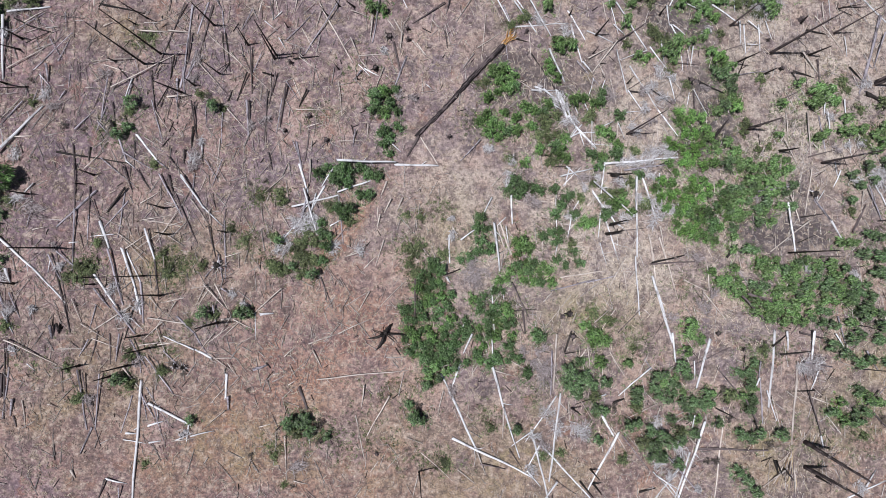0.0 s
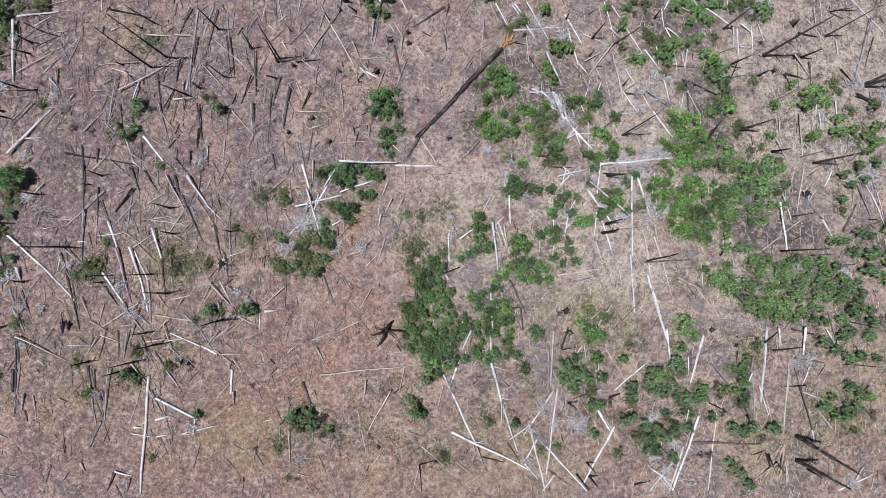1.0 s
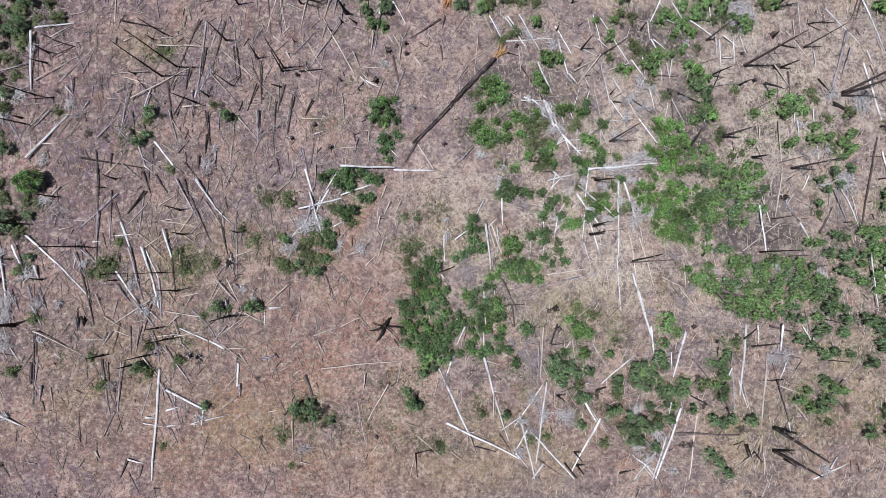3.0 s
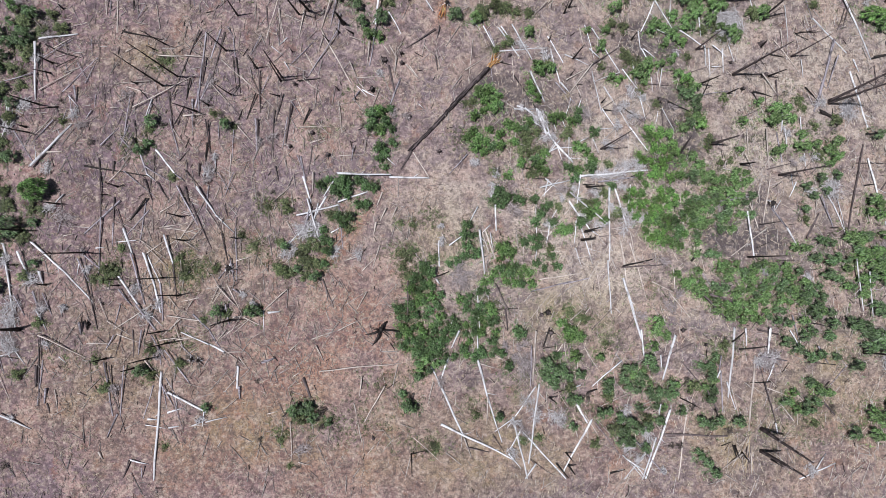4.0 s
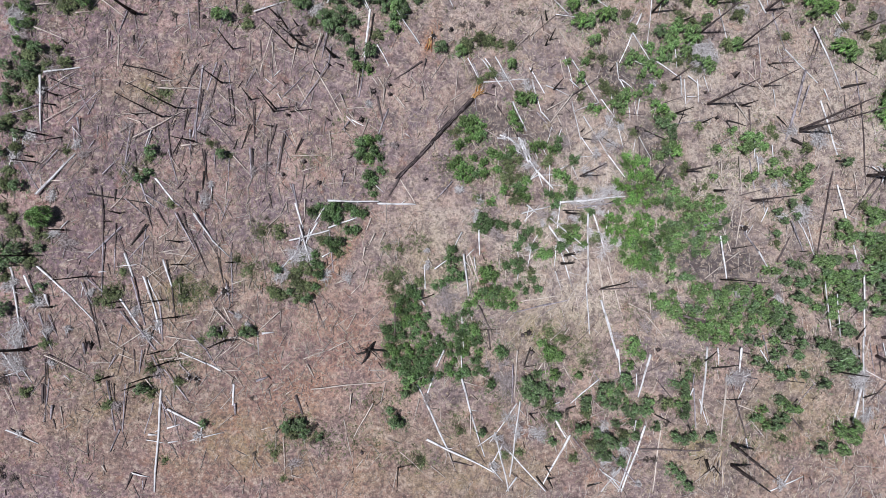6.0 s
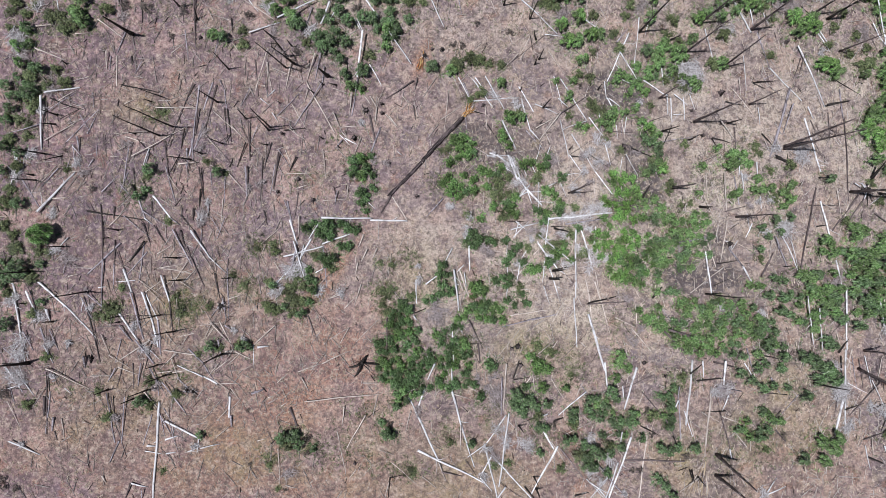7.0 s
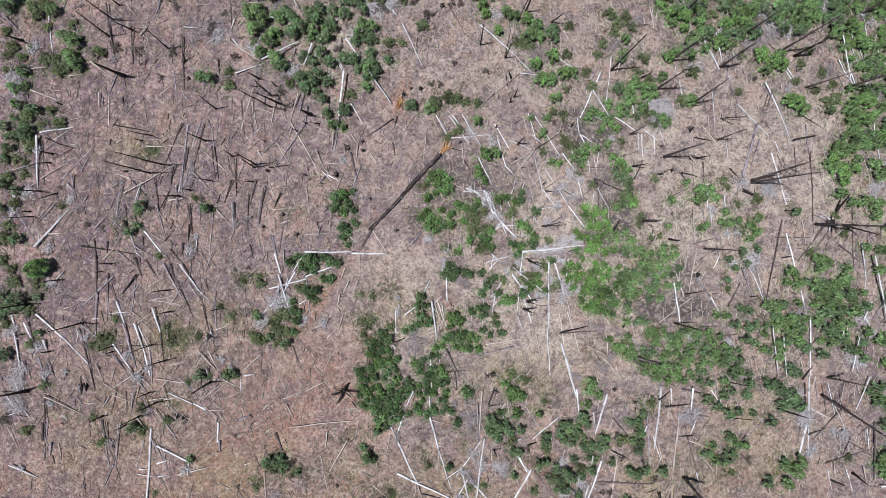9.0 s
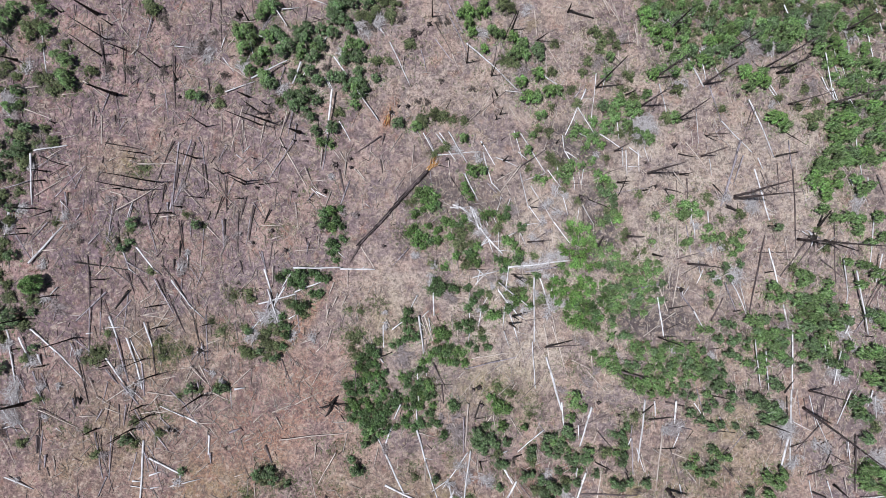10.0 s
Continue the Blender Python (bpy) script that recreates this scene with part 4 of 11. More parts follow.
pole(29.89, -15.68, 31.55, -16.40, 0.14, 'char')
pole(37.24, -21.83, 35.08, -23.73, 0.18, 'pale')
pole(36.14, -20.86, 36.80, -22.53, 0.20, 'char')
pole(24.77, -23.51, 25.98, -24.92, 0.16, 'white')
pole(43.34, -5.61, 44.55, -9.20, 0.16, 'grey')
pole(-43.86, 22.87, -40.58, 21.24, 0.08, 'grey')
pole(-44.12, 22.55, -43.43, 19.86, 0.08, 'grey')
pole(-42.49, 20.09, -41.97, 18.73, 0.11, 'grey')
pole(-39.59, 23.12, -39.56, 21.30, 0.11, 'grey')
pole(-40.96, 20.30, -39.77, 18.25, 0.11, 'grey')
pole(-38.80, 16.80, -38.85, 15.29, 0.11, 'grey')
pole(-41.61, 16.35, -40.66, 15.20, 0.11, 'white')
pole(-41.48, 14.85, -40.56, 14.01, 0.11, 'white')
pole(-39.04, 14.86, -39.70, 13.87, 0.16, 'grey')
pole(-36.96, 15.22, -35.83, 15.34, 0.11, 'pale')
pole(-35.76, 21.95, -34.65, 22.63, 0.11, 'pale')
pole(-32.47, 16.54, -33.07, 14.40, 0.16, 'white')
pole(-32.34, 18.67, -31.57, 15.99, 0.08, 'grey')
pole(-32.79, 12.91, -32.75, 14.72, 0.11, 'grey')
pole(-35.51, 14.87, -36.22, 13.04, 0.09, 'brown')
pole(-35.99, 12.15, -34.90, 12.09, 0.09, 'char')
pole(-33.55, 11.68, -31.81, 11.29, 0.16, 'pale')
pole(-31.72, 9.98, -31.62, 7.02, 0.14, 'brown')
pole(-29.94, 13.36, -28.36, 11.22, 0.11, 'pale')
pole(-24.78, 9.42, -24.67, 7.81, 0.14, 'char')
pole(-26.20, 9.05, -25.22, 7.31, 0.11, 'grey')
pole(-32.77, 8.74, -29.80, 7.10, 0.16, 'grey')
pole(-28.30, 14.65, -28.61, 12.41, 0.09, 'brown')
pole(-27.59, 15.29, -27.58, 12.46, 0.11, 'grey')
pole(-23.59, 22.05, -22.84, 17.56, 0.09, 'char')
pole(-25.65, 18.44, -22.09, 14.86, 0.11, 'pale')
pole(-21.33, 19.72, -20.27, 17.70, 0.09, 'brown')
pole(-19.28, 20.02, -20.21, 17.70, 0.11, 'grey')
pole(-18.70, 25.45, -18.30, 23.73, 0.11, 'grey')
pole(-19.18, 23.43, -17.82, 22.52, 0.11, 'white')
pole(-17.46, 24.65, -18.36, 23.73, 0.11, 'white')
pole(-17.60, 21.66, -16.95, 20.71, 0.11, 'white')
pole(-22.56, 18.73, -23.25, 17.59, 0.09, 'char')
pole(-41.41, 5.10, -42.43, 4.01, 0.16, 'white')
pole(-36.53, 0.19, -36.01, -1.47, 0.09, 'brown')
pole(-35.57, 3.72, -34.48, 1.26, 0.14, 'brown')
pole(-32.72, 0.34, -29.63, -1.80, 0.11, 'pale')
pole(-41.12, 0.35, -39.66, 0.81, 0.11, 'pale')
pole(-41.30, 2.49, -41.81, 0.61, 0.11, 'grey')
pole(-39.11, -2.51, -39.38, -3.90, 0.11, 'white')
pole(-36.79, -6.43, -35.57, -9.18, 0.11, 'pale')
pole(-35.65, -8.95, -32.62, -10.78, 0.11, 'pale')
pole(-34.41, -7.03, -35.01, -10.01, 0.11, 'grey')
pole(-40.38, -7.24, -40.68, -8.21, 0.11, 'white')
pole(-42.79, -6.07, -41.70, -8.53, 0.16, 'grey')
pole(-30.69, -7.37, -31.36, -10.46, 0.16, 'char')
pole(-30.69, -8.22, -29.36, -9.55, 0.11, 'white')
pole(-28.17, 8.48, -26.38, 6.55, 0.14, 'brown')
pole(-24.42, 8.36, -23.01, 6.11, 0.11, 'grey')
pole(-22.63, 8.45, -23.66, 5.48, 0.11, 'grey')
pole(-24.25, 6.58, -24.79, 5.14, 0.11, 'pale')
pole(-25.42, 6.83, -25.55, 3.63, 0.11, 'grey')
pole(-26.82, 2.92, -28.97, -0.61, 0.11, 'pale')
pole(-28.11, 0.82, -30.91, -1.27, 0.11, 'pale')
pole(-27.61, 0.26, -26.01, -0.79, 0.11, 'pale')
pole(-25.59, 4.16, -23.57, 1.36, 0.11, 'pale')
pole(-23.68, 3.06, -23.40, 1.36, 0.11, 'pale')
pole(-23.62, 4.83, -23.05, 3.14, 0.14, 'brown')
pole(-17.62, 5.10, -18.03, 4.25, 0.11, 'pale')
pole(-27.93, -1.79, -27.51, -5.48, 0.11, 'pale')
pole(-29.17, -5.88, -27.52, -7.77, 0.11, 'pale')
pole(-25.66, -5.99, -27.99, -6.59, 0.11, 'pale')
pole(-26.37, -6.36, -27.09, -7.47, 0.11, 'pale')
pole(-23.18, -4.92, -24.31, -6.81, 0.11, 'pale')
pole(-23.71, -4.54, -20.43, -7.83, 0.13, 'pale')
pole(-19.50, -5.25, -20.09, -6.95, 0.09, 'brown')
pole(-19.85, -8.15, -22.47, -10.76, 0.11, 'pale')
pole(-27.76, -8.41, -28.73, -9.81, 0.11, 'pale')
pole(-18.47, -7.24, -18.25, -10.06, 0.11, 'white')
pole(-13.67, 8.87, -13.66, 6.53, 0.16, 'pale')
pole(-12.90, 5.30, -13.59, 1.76, 0.16, 'white')
pole(-16.40, 3.07, -15.25, 1.11, 0.11, 'pale')
pole(-5.10, 5.05, -5.75, 3.58, 0.16, 'pale')
pole(-6.48, 4.09, -6.29, 2.36, 0.11, 'pale')
pole(15.33, 19.78, 16.68, 17.52, 0.16, 'pale')
pole(17.08, 27.84, 17.81, 25.51, 0.11, 'pale')
pole(18.38, 25.36, 19.72, 24.35, 0.16, 'white')
pole(17.53, 19.08, 16.94, 17.22, 0.11, 'white')
pole(22.45, 23.10, 24.37, 20.78, 0.16, 'white')
pole(24.84, 25.61, 26.51, 24.68, 0.16, 'white')
pole(27.72, 26.04, 26.57, 24.49, 0.09, 'brown')
pole(26.83, 23.74, 26.72, 20.92, 0.11, 'grey')
pole(27.28, 23.38, 27.10, 20.94, 0.16, 'white')
pole(19.97, 24.30, 18.99, 22.39, 0.11, 'pale')
pole(22.01, 22.50, 19.31, 21.52, 0.11, 'white')
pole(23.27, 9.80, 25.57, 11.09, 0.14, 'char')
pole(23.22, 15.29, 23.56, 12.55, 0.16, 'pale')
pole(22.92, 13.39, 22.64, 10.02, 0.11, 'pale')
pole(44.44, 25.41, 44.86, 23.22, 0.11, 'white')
# Plain black bar for a dark streak on the ground.
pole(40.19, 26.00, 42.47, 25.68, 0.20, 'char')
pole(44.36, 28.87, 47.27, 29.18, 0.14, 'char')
pole(44.33, 18.28, 44.69, 16.44, 0.16, 'white')
pole(43.26, 11.54, 43.62, 9.73, 0.16, 'white')
pole(44.91, 13.84, 45.27, 12.02, 0.11, 'white')
pole(43.82, 10.31, 43.15, 8.46, 0.16, 'white')
pole(11.56, 16.19, 13.05, 15.52, 0.16, 'white')
pole(13.83, 16.99, 14.67, 15.23, 0.16, 'white')
pole(15.07, 17.06, 15.78, 15.60, 0.16, 'white')
pole(16.50, 13.26, 15.08, 13.19, 0.11, 'white')
pole(18.85, 14.44, 18.99, 12.95, 0.16, 'pale')
pole(10.65, 10.32, 11.93, 10.63, 0.09, 'char')
pole(13.37, 9.34, 15.05, 8.19, 0.16, 'white')
pole(13.74, 9.23, 13.35, 7.13, 0.16, 'white')
pole(12.34, 8.55, 12.21, 6.16, 0.11, 'pale')
pole(17.88, 8.19, 16.43, 6.41, 0.18, 'pale')
pole(16.36, 7.20, 16.52, 5.13, 0.16, 'pale')
pole(15.03, 5.92, 14.32, 4.73, 0.16, 'white')
pole(22.40, 9.63, 21.98, 7.82, 0.11, 'pale')
pole(23.59, 9.07, 23.42, 6.35, 0.16, 'white')
pole(21.23, 2.22, 20.22, -0.49, 0.11, 'pale')
pole(12.37, 4.28, 12.58, 2.84, 0.16, 'white')
pole(12.62, 1.27, 12.53, -0.18, 0.16, 'white')
pole(17.14, 4.48, 17.06, 1.81, 0.16, 'white')
pole(10.79, -10.98, 12.08, -12.93, 0.16, 'pale')
pole(10.95, -10.21, 12.09, -10.47, 0.09, 'char')
pole(15.92, -9.94, 15.22, -11.08, 0.16, 'pale')
pole(13.65, -10.48, 15.69, -10.13, 0.09, 'char')
pole(14.16, -15.26, 14.33, -17.51, 0.16, 'pale')
pole(17.57, -14.65, 14.95, -15.70, 0.14, 'char')
pole(18.17, -14.57, 16.14, -15.26, 0.16, 'white')
pole(17.70, -11.66, 17.91, -13.64, 0.11, 'pale')
pole(18.46, -10.16, 20.19, -12.70, 0.11, 'pale')
pole(10.43, -18.53, 9.75, -19.74, 0.11, 'white')
pole(12.43, -23.06, 14.46, -24.39, 0.09, 'brown')
pole(24.27, -6.72, 23.07, -8.78, 0.09, 'brown')
pole(27.43, -10.79, 27.62, -12.79, 0.16, 'white')
pole(27.05, -9.67, 27.92, -10.47, 0.09, 'char')
pole(32.97, -10.03, 32.97, -11.46, 0.09, 'char')
pole(34.58, -12.36, 34.14, -13.80, 0.20, 'white')
pole(21.96, -13.89, 22.35, -15.86, 0.11, 'pale')
pole(23.61, -15.37, 20.43, -17.02, 0.11, 'pale')
pole(34.65, -10.58, 34.64, -12.60, 0.18, 'grey')
pole(27.45, -16.38, 27.46, -17.78, 0.16, 'white')
pole(23.20, -22.33, 25.80, -25.04, 0.16, 'white')
pole(19.79, -18.60, 23.02, -22.51, 0.11, 'grey')
pole(34.00, -16.87, 34.98, -18.78, 0.20, 'char')
pole(30.08, -15.79, 32.16, -16.74, 0.14, 'char')
pole(23.86, -15.59, 23.51, -17.29, 0.11, 'pale')
pole(42.06, 8.03, 41.40, 6.81, 0.11, 'white')
pole(46.44, 8.22, 46.18, 4.83, 0.11, 'pale')
pole(47.99, 4.91, 49.28, 5.09, 0.16, 'char')
pole(40.28, 3.91, 40.39, 1.50, 0.11, 'pale')
pole(41.39, 0.68, 44.20, 0.91, 0.09, 'char')
pole(39.37, -11.34, 40.04, -13.64, 0.14, 'brown')
pole(44.25, -8.49, 44.60, -10.23, 0.16, 'pale')
pole(45.10, -6.40, 48.52, -7.02, 0.14, 'char')
pole(-40.44, -13.04, -39.77, -13.80, 0.11, 'white')
pole(-35.24, -10.64, -35.66, -12.28, 0.09, 'brown')
pole(-34.54, -10.39, -31.17, -11.59, 0.11, 'pale')
pole(-38.15, -16.93, -37.24, -17.30, 0.11, 'pale')
pole(-40.79, -16.67, -40.24, -19.36, 0.11, 'pale')
pole(-31.28, -13.06, -29.22, -15.47, 0.16, 'pale')
pole(-23.33, -8.84, -21.98, -11.31, 0.09, 'brown')
pole(-20.13, -8.16, -23.05, -10.49, 0.11, 'pale')
pole(-22.11, -12.00, -19.90, -11.94, 0.11, 'pale')
pole(-21.13, -15.03, -22.39, -16.53, 0.11, 'pale')
pole(-27.48, -8.40, -29.52, -10.40, 0.11, 'pale')
pole(-5.54, 24.37, -4.57, 22.92, 0.18, 'pale')
pole(-3.02, 22.01, -1.81, 20.58, 0.18, 'pale')
pole(-15.88, 17.26, -14.81, 14.93, 0.11, 'pale')
pole(-15.41, 19.75, -13.14, 18.40, 0.11, 'pale')
pole(15.06, 14.06, 13.56, 12.06, 0.16, 'white')
pole(9.43, 17.45, 12.27, 17.73, 0.16, 'white')
pole(36.32, 21.19, 36.97, 21.61, 0.20, 'char')
pole(-14.21, 3.52, -12.20, 5.51, 0.16, 'white')
pole(-47.82, 39.98, -49.38, 41.43, 0.08, 'brown')
pole(-49.08, 33.08, -48.44, 28.57, 0.12, 'brown')
pole(-28.04, 37.63, -24.91, 37.63, 0.15, 'white')
pole(-37.90, 27.90, -37.95, 26.16, 0.15, 'grey')
pole(-33.81, 27.32, -34.83, 25.76, 0.10, 'grey')
pole(-49.04, 24.03, -48.08, 20.32, 0.12, 'brown')
pole(-35.45, 43.65, -35.01, 39.83, 0.10, 'pale')
pole(-34.31, 43.32, -35.56, 39.04, 0.10, 'pale')
pole(-31.23, 41.55, -31.48, 39.23, 0.10, 'grey')
pole(-21.38, 38.95, -21.92, 37.77, 0.15, 'white')
pole(-13.32, 35.48, -14.30, 32.37, 0.15, 'grey')
pole(-9.94, 36.02, -11.35, 33.65, 0.18, 'white')
pole(-17.04, 39.54, -13.10, 38.96, 0.15, 'white')
pole(-17.74, 41.43, -21.48, 41.02, 0.10, 'pale')
pole(-15.50, 41.93, -16.90, 39.78, 0.10, 'grey')
pole(-15.93, 34.98, -13.55, 32.40, 0.15, 'white')
pole(-7.60, 34.20, -6.78, 32.70, 0.15, 'white')
pole(-7.63, 40.37, -8.91, 38.38, 0.18, 'white')
pole(-7.35, 37.30, -7.48, 34.98, 0.12, 'brown')
pole(4.02, 28.19, 5.20, 27.09, 0.15, 'white')
pole(-11.93, 29.79, -12.53, 26.33, 0.17, 'grey')
pole(-15.61, 28.11, -16.20, 24.66, 0.15, 'pale')
pole(-18.60, 27.98, -18.06, 24.58, 0.10, 'pale')
pole(17.65, 44.71, 15.85, 40.33, 0.12, 'char')
pole(34.02, 43.94, 34.49, 40.82, 0.17, 'pale')
pole(29.65, 46.88, 31.67, 44.22, 0.15, 'pale')
pole(16.45, 33.59, 11.61, 29.28, 0.08, 'brown')
pole(14.54, 33.27, 14.99, 31.36, 0.12, 'char')
pole(29.93, 35.91, 29.58, 34.34, 0.10, 'white')
pole(22.07, 39.45, 23.27, 37.95, 0.12, 'pale')
pole(13.66, 36.72, 12.97, 34.36, 0.10, 'pale')
pole(44.20, 46.02, 43.87, 42.84, 0.10, 'white')
pole(43.13, 40.05, 44.11, 38.13, 0.15, 'white')
pole(55.13, 29.60, 58.47, 27.78, 0.10, 'char')
pole(62.13, 41.33, 63.78, 36.66, 0.10, 'white')
pole(63.79, 34.69, 65.41, 32.39, 0.15, 'white')
pole(60.60, 36.12, 62.61, 33.85, 0.15, 'white')
pole(52.67, 35.76, 54.29, 33.48, 0.15, 'white')
pole(50.74, 32.93, 50.00, 29.77, 0.12, 'brown')
pole(54.06, 21.91, 56.80, 22.65, 0.08, 'brown')
pole(62.01, 15.48, 59.67, 13.46, 0.10, 'white')
pole(63.99, 14.77, 65.59, 12.51, 0.10, 'grey')
pole(65.07, 26.10, 65.87, 24.96, 0.15, 'white')
pole(63.90, 23.48, 64.71, 22.42, 0.18, 'white')
pole(48.41, 8.06, 50.18, 4.30, 0.15, 'white')
pole(61.37, 1.61, 61.79, -1.04, 0.15, 'pale')
pole(57.48, -0.03, 54.42, -3.55, 0.08, 'char')
pole(55.29, -10.70, 54.95, -13.72, 0.14, 'brown')
pole(57.96, -6.47, 58.78, -10.61, 0.12, 'brown')
pole(63.86, -11.98, 64.67, -14.97, 0.15, 'white')
pole(50.28, -11.21, 48.01, -13.90, 0.10, 'grey')
pole(59.63, -16.23, 60.05, -18.84, 0.15, 'pale')
pole(63.52, -16.88, 64.32, -19.49, 0.15, 'pale')
pole(67.31, -5.06, 66.94, -7.35, 0.22, 'white')
pole(-45.80, 18.92, -49.73, 17.64, 0.15, 'grey')
pole(33.64, 43.45, 34.41, 40.66, 0.17, 'pale')
pole(29.26, 46.86, 30.56, 44.80, 0.15, 'pale')
pole(33.54, 41.01, 28.87, 40.48, 0.12, 'brown')
pole(38.75, 42.75, 40.07, 40.14, 0.15, 'pale')
pole(44.75, 46.20, 44.42, 42.71, 0.15, 'white')
pole(44.97, 47.01, 47.15, 44.82, 0.10, 'white')
pole(43.16, 38.63, 43.91, 36.39, 0.15, 'white')
pole(42.74, 40.19, 44.03, 38.36, 0.15, 'white')
pole(39.76, 39.57, 36.76, 37.24, 0.08, 'brown')
pole(51.78, 42.58, 53.08, 39.96, 0.15, 'white')
pole(56.13, 43.58, 57.43, 41.35, 0.15, 'pale')
pole(61.76, 39.10, 63.06, 36.31, 0.15, 'white')
pole(59.79, 37.43, 60.84, 35.97, 0.15, 'white')
pole(62.93, 41.13, 63.83, 39.67, 0.15, 'white')
pole(61.27, 47.01, 62.18, 44.75, 0.15, 'white')
pole(62.09, 45.46, 62.67, 43.74, 0.15, 'white')
pole(63.72, 41.96, 63.83, 39.27, 0.15, 'white')
pole(64.90, 44.24, 68.28, 42.73, 0.15, 'grey')
pole(55.34, 42.99, 57.88, 43.51, 0.08, 'char')
pole(50.24, 39.35, 52.41, 37.56, 0.08, 'char')
pole(52.66, 36.31, 54.44, 33.88, 0.15, 'white')
pole(50.20, 32.28, 49.15, 29.19, 0.12, 'brown')
pole(51.66, 24.15, 52.56, 22.32, 0.12, 'brown')
pole(56.87, 29.75, 54.21, 27.92, 0.08, 'char')
pole(59.81, 35.46, 60.70, 34.00, 0.12, 'brown')
pole(61.39, 35.92, 62.69, 33.69, 0.15, 'white')
pole(64.80, 29.77, 65.21, 27.52, 0.15, 'white')
pole(65.22, 26.66, 65.96, 24.03, 0.18, 'white')
pole(54.93, 15.37, 55.85, 11.24, 0.10, 'pale')
pole(58.86, 15.51, 59.36, 13.29, 0.14, 'char')
pole(49.18, 8.24, 50.09, 4.91, 0.10, 'white')
pole(61.76, 1.78, 61.95, -1.19, 0.10, 'pale')
pole(62.19, -1.26, 63.08, -4.58, 0.15, 'white')
pole(54.79, -2.25, 55.68, -4.80, 0.10, 'pale')
pole(15.60, 36.19, 16.54, 33.21, 0.15, 'pale')
pole(19.02, 37.90, 19.35, 34.50, 0.08, 'brown')
pole(16.45, 33.59, 19.31, 33.49, 0.10, 'white')
pole(-1.48, 42.38, -0.18, 40.42, 0.15, 'white')
pole(6.80, 42.00, 9.07, 38.30, 0.12, 'brown')
pole(9.00, 38.22, 10.32, 35.64, 0.15, 'pale')
pole(-7.98, 34.34, -6.92, 32.54, 0.18, 'white')
pole(-18.42, 40.01, -17.42, 36.29, 0.15, 'white')
pole(-18.03, 44.51, -17.75, 41.66, 0.12, 'brown')
pole(-15.37, 42.48, -16.85, 40.16, 0.15, 'grey')
pole(-12.02, 40.32, -10.28, 38.55, 0.15, 'white')
pole(-21.63, 36.40, -20.12, 34.63, 0.15, 'white')
pole(-31.14, 41.24, -31.90, 38.68, 0.15, 'grey')
pole(-35.24, 39.97, -33.49, 37.84, 0.10, 'pale')
pole(-25.28, 42.15, -23.34, 43.71, 0.10, 'pale')
pole(-26.70, 40.61, -24.70, 40.94, 0.10, 'pale')
pole(-46.09, 43.12, -46.76, 39.49, 0.10, 'grey')
pole(-49.93, 38.50, -50.09, 35.15, 0.12, 'brown')
pole(-44.68, 36.85, -42.57, 34.74, 0.10, 'grey')
pole(-37.51, 36.73, -39.58, 35.34, 0.10, 'pale')
pole(-38.30, 28.41, -38.32, 26.22, 0.15, 'pale')
pole(31.63, 29.91, 32.07, 27.68, 0.15, 'white')
pole(-18.60, 28.13, -17.74, 24.06, 0.15, 'pale')
pole(-17.82, 27.40, -13.85, 25.82, 0.10, 'pale')
pole(63.64, 42.59, 63.91, 39.43, 0.10, 'white')
pole(64.58, 44.23, 68.85, 42.44, 0.10, 'pale')
pole(39.72, 30.34, 44.52, 33.44, 0.08, 'brown')
pole(61.32, 42.88, 62.15, 39.75, 0.10, 'white')
pole(65.34, 39.90, 66.01, 36.76, 0.10, 'white')
pole(60.58, 37.30, 63.78, 36.66, 0.10, 'grey')
pole(45.22, 29.18, 47.16, 30.27, 0.10, 'grey')
pole(63.94, -11.98, 64.19, -14.23, 0.15, 'white')
pole(57.17, -6.12, 58.01, -10.63, 0.10, 'grey')
pole(59.54, -9.08, 61.93, -13.54, 0.10, 'white')
pole(61.07, -6.00, 60.34, -10.56, 0.10, 'pale')
pole(56.10, -12.94, 58.80, -12.11, 0.12, 'char')
pole(56.44, -9.54, 59.57, -10.96, 0.10, 'white')
# Three black bars stand in for deep shadows under the brush heap.
pole(-47.98, -10.33, -44.74, -10.39, 0.18, 'char')
pole(-47.92, -11.35, -45.74, -11.65, 0.14, 'char')
pole(-47.44, -13.15, -44.92, -13.44, 0.14, 'char')
pole(-47.78, -13.52, -44.62, -12.34, 0.10, 'white')
pole(-46.47, -9.13, -44.92, -13.44, 0.10, 'white')
pole(-47.75, -10.62, -46.21, -15.65, 0.10, 'grey')
pole(-48.10, -8.45, -45.07, -10.91, 0.10, 'grey')
pole(-46.42, -11.07, -44.23, -14.02, 0.15, 'white')
pole(-9.88, -9.13, -6.75, -7.58, 0.16, 'pale')
pole(20.31, 13.17, 23.45, 15.29, 0.15, 'brown')
pole(14.35, 20.95, 16.89, 18.57, 0.16, 'grey')
pole(-12.01, -3.38, -10.58, -6.54, 0.16, 'brown')
pole(-36.20, 31.02, -37.16, 28.33, 0.19, 'grey')
pole(5.95, -9.22, 6.16, -12.13, 0.19, 'white')
pole(-24.42, 3.47, -22.28, 1.50, 0.19, 'white')
pole(35.41, -13.67, 36.63, -16.89, 0.16, 'white')
pole(-31.99, 21.65, -29.10, 21.88, 0.19, 'pale')
pole(22.38, 2.42, 23.34, -0.88, 0.16, 'pale')
pole(41.42, 22.79, 41.71, 19.91, 0.19, 'brown')
pole(19.95, -0.11, 18.46, -3.17, 0.16, 'pale')
pole(30.86, 46.17, 32.11, 43.08, 0.16, 'pale')
pole(-34.16, 11.92, -33.35, 10.17, 0.28, 'char')
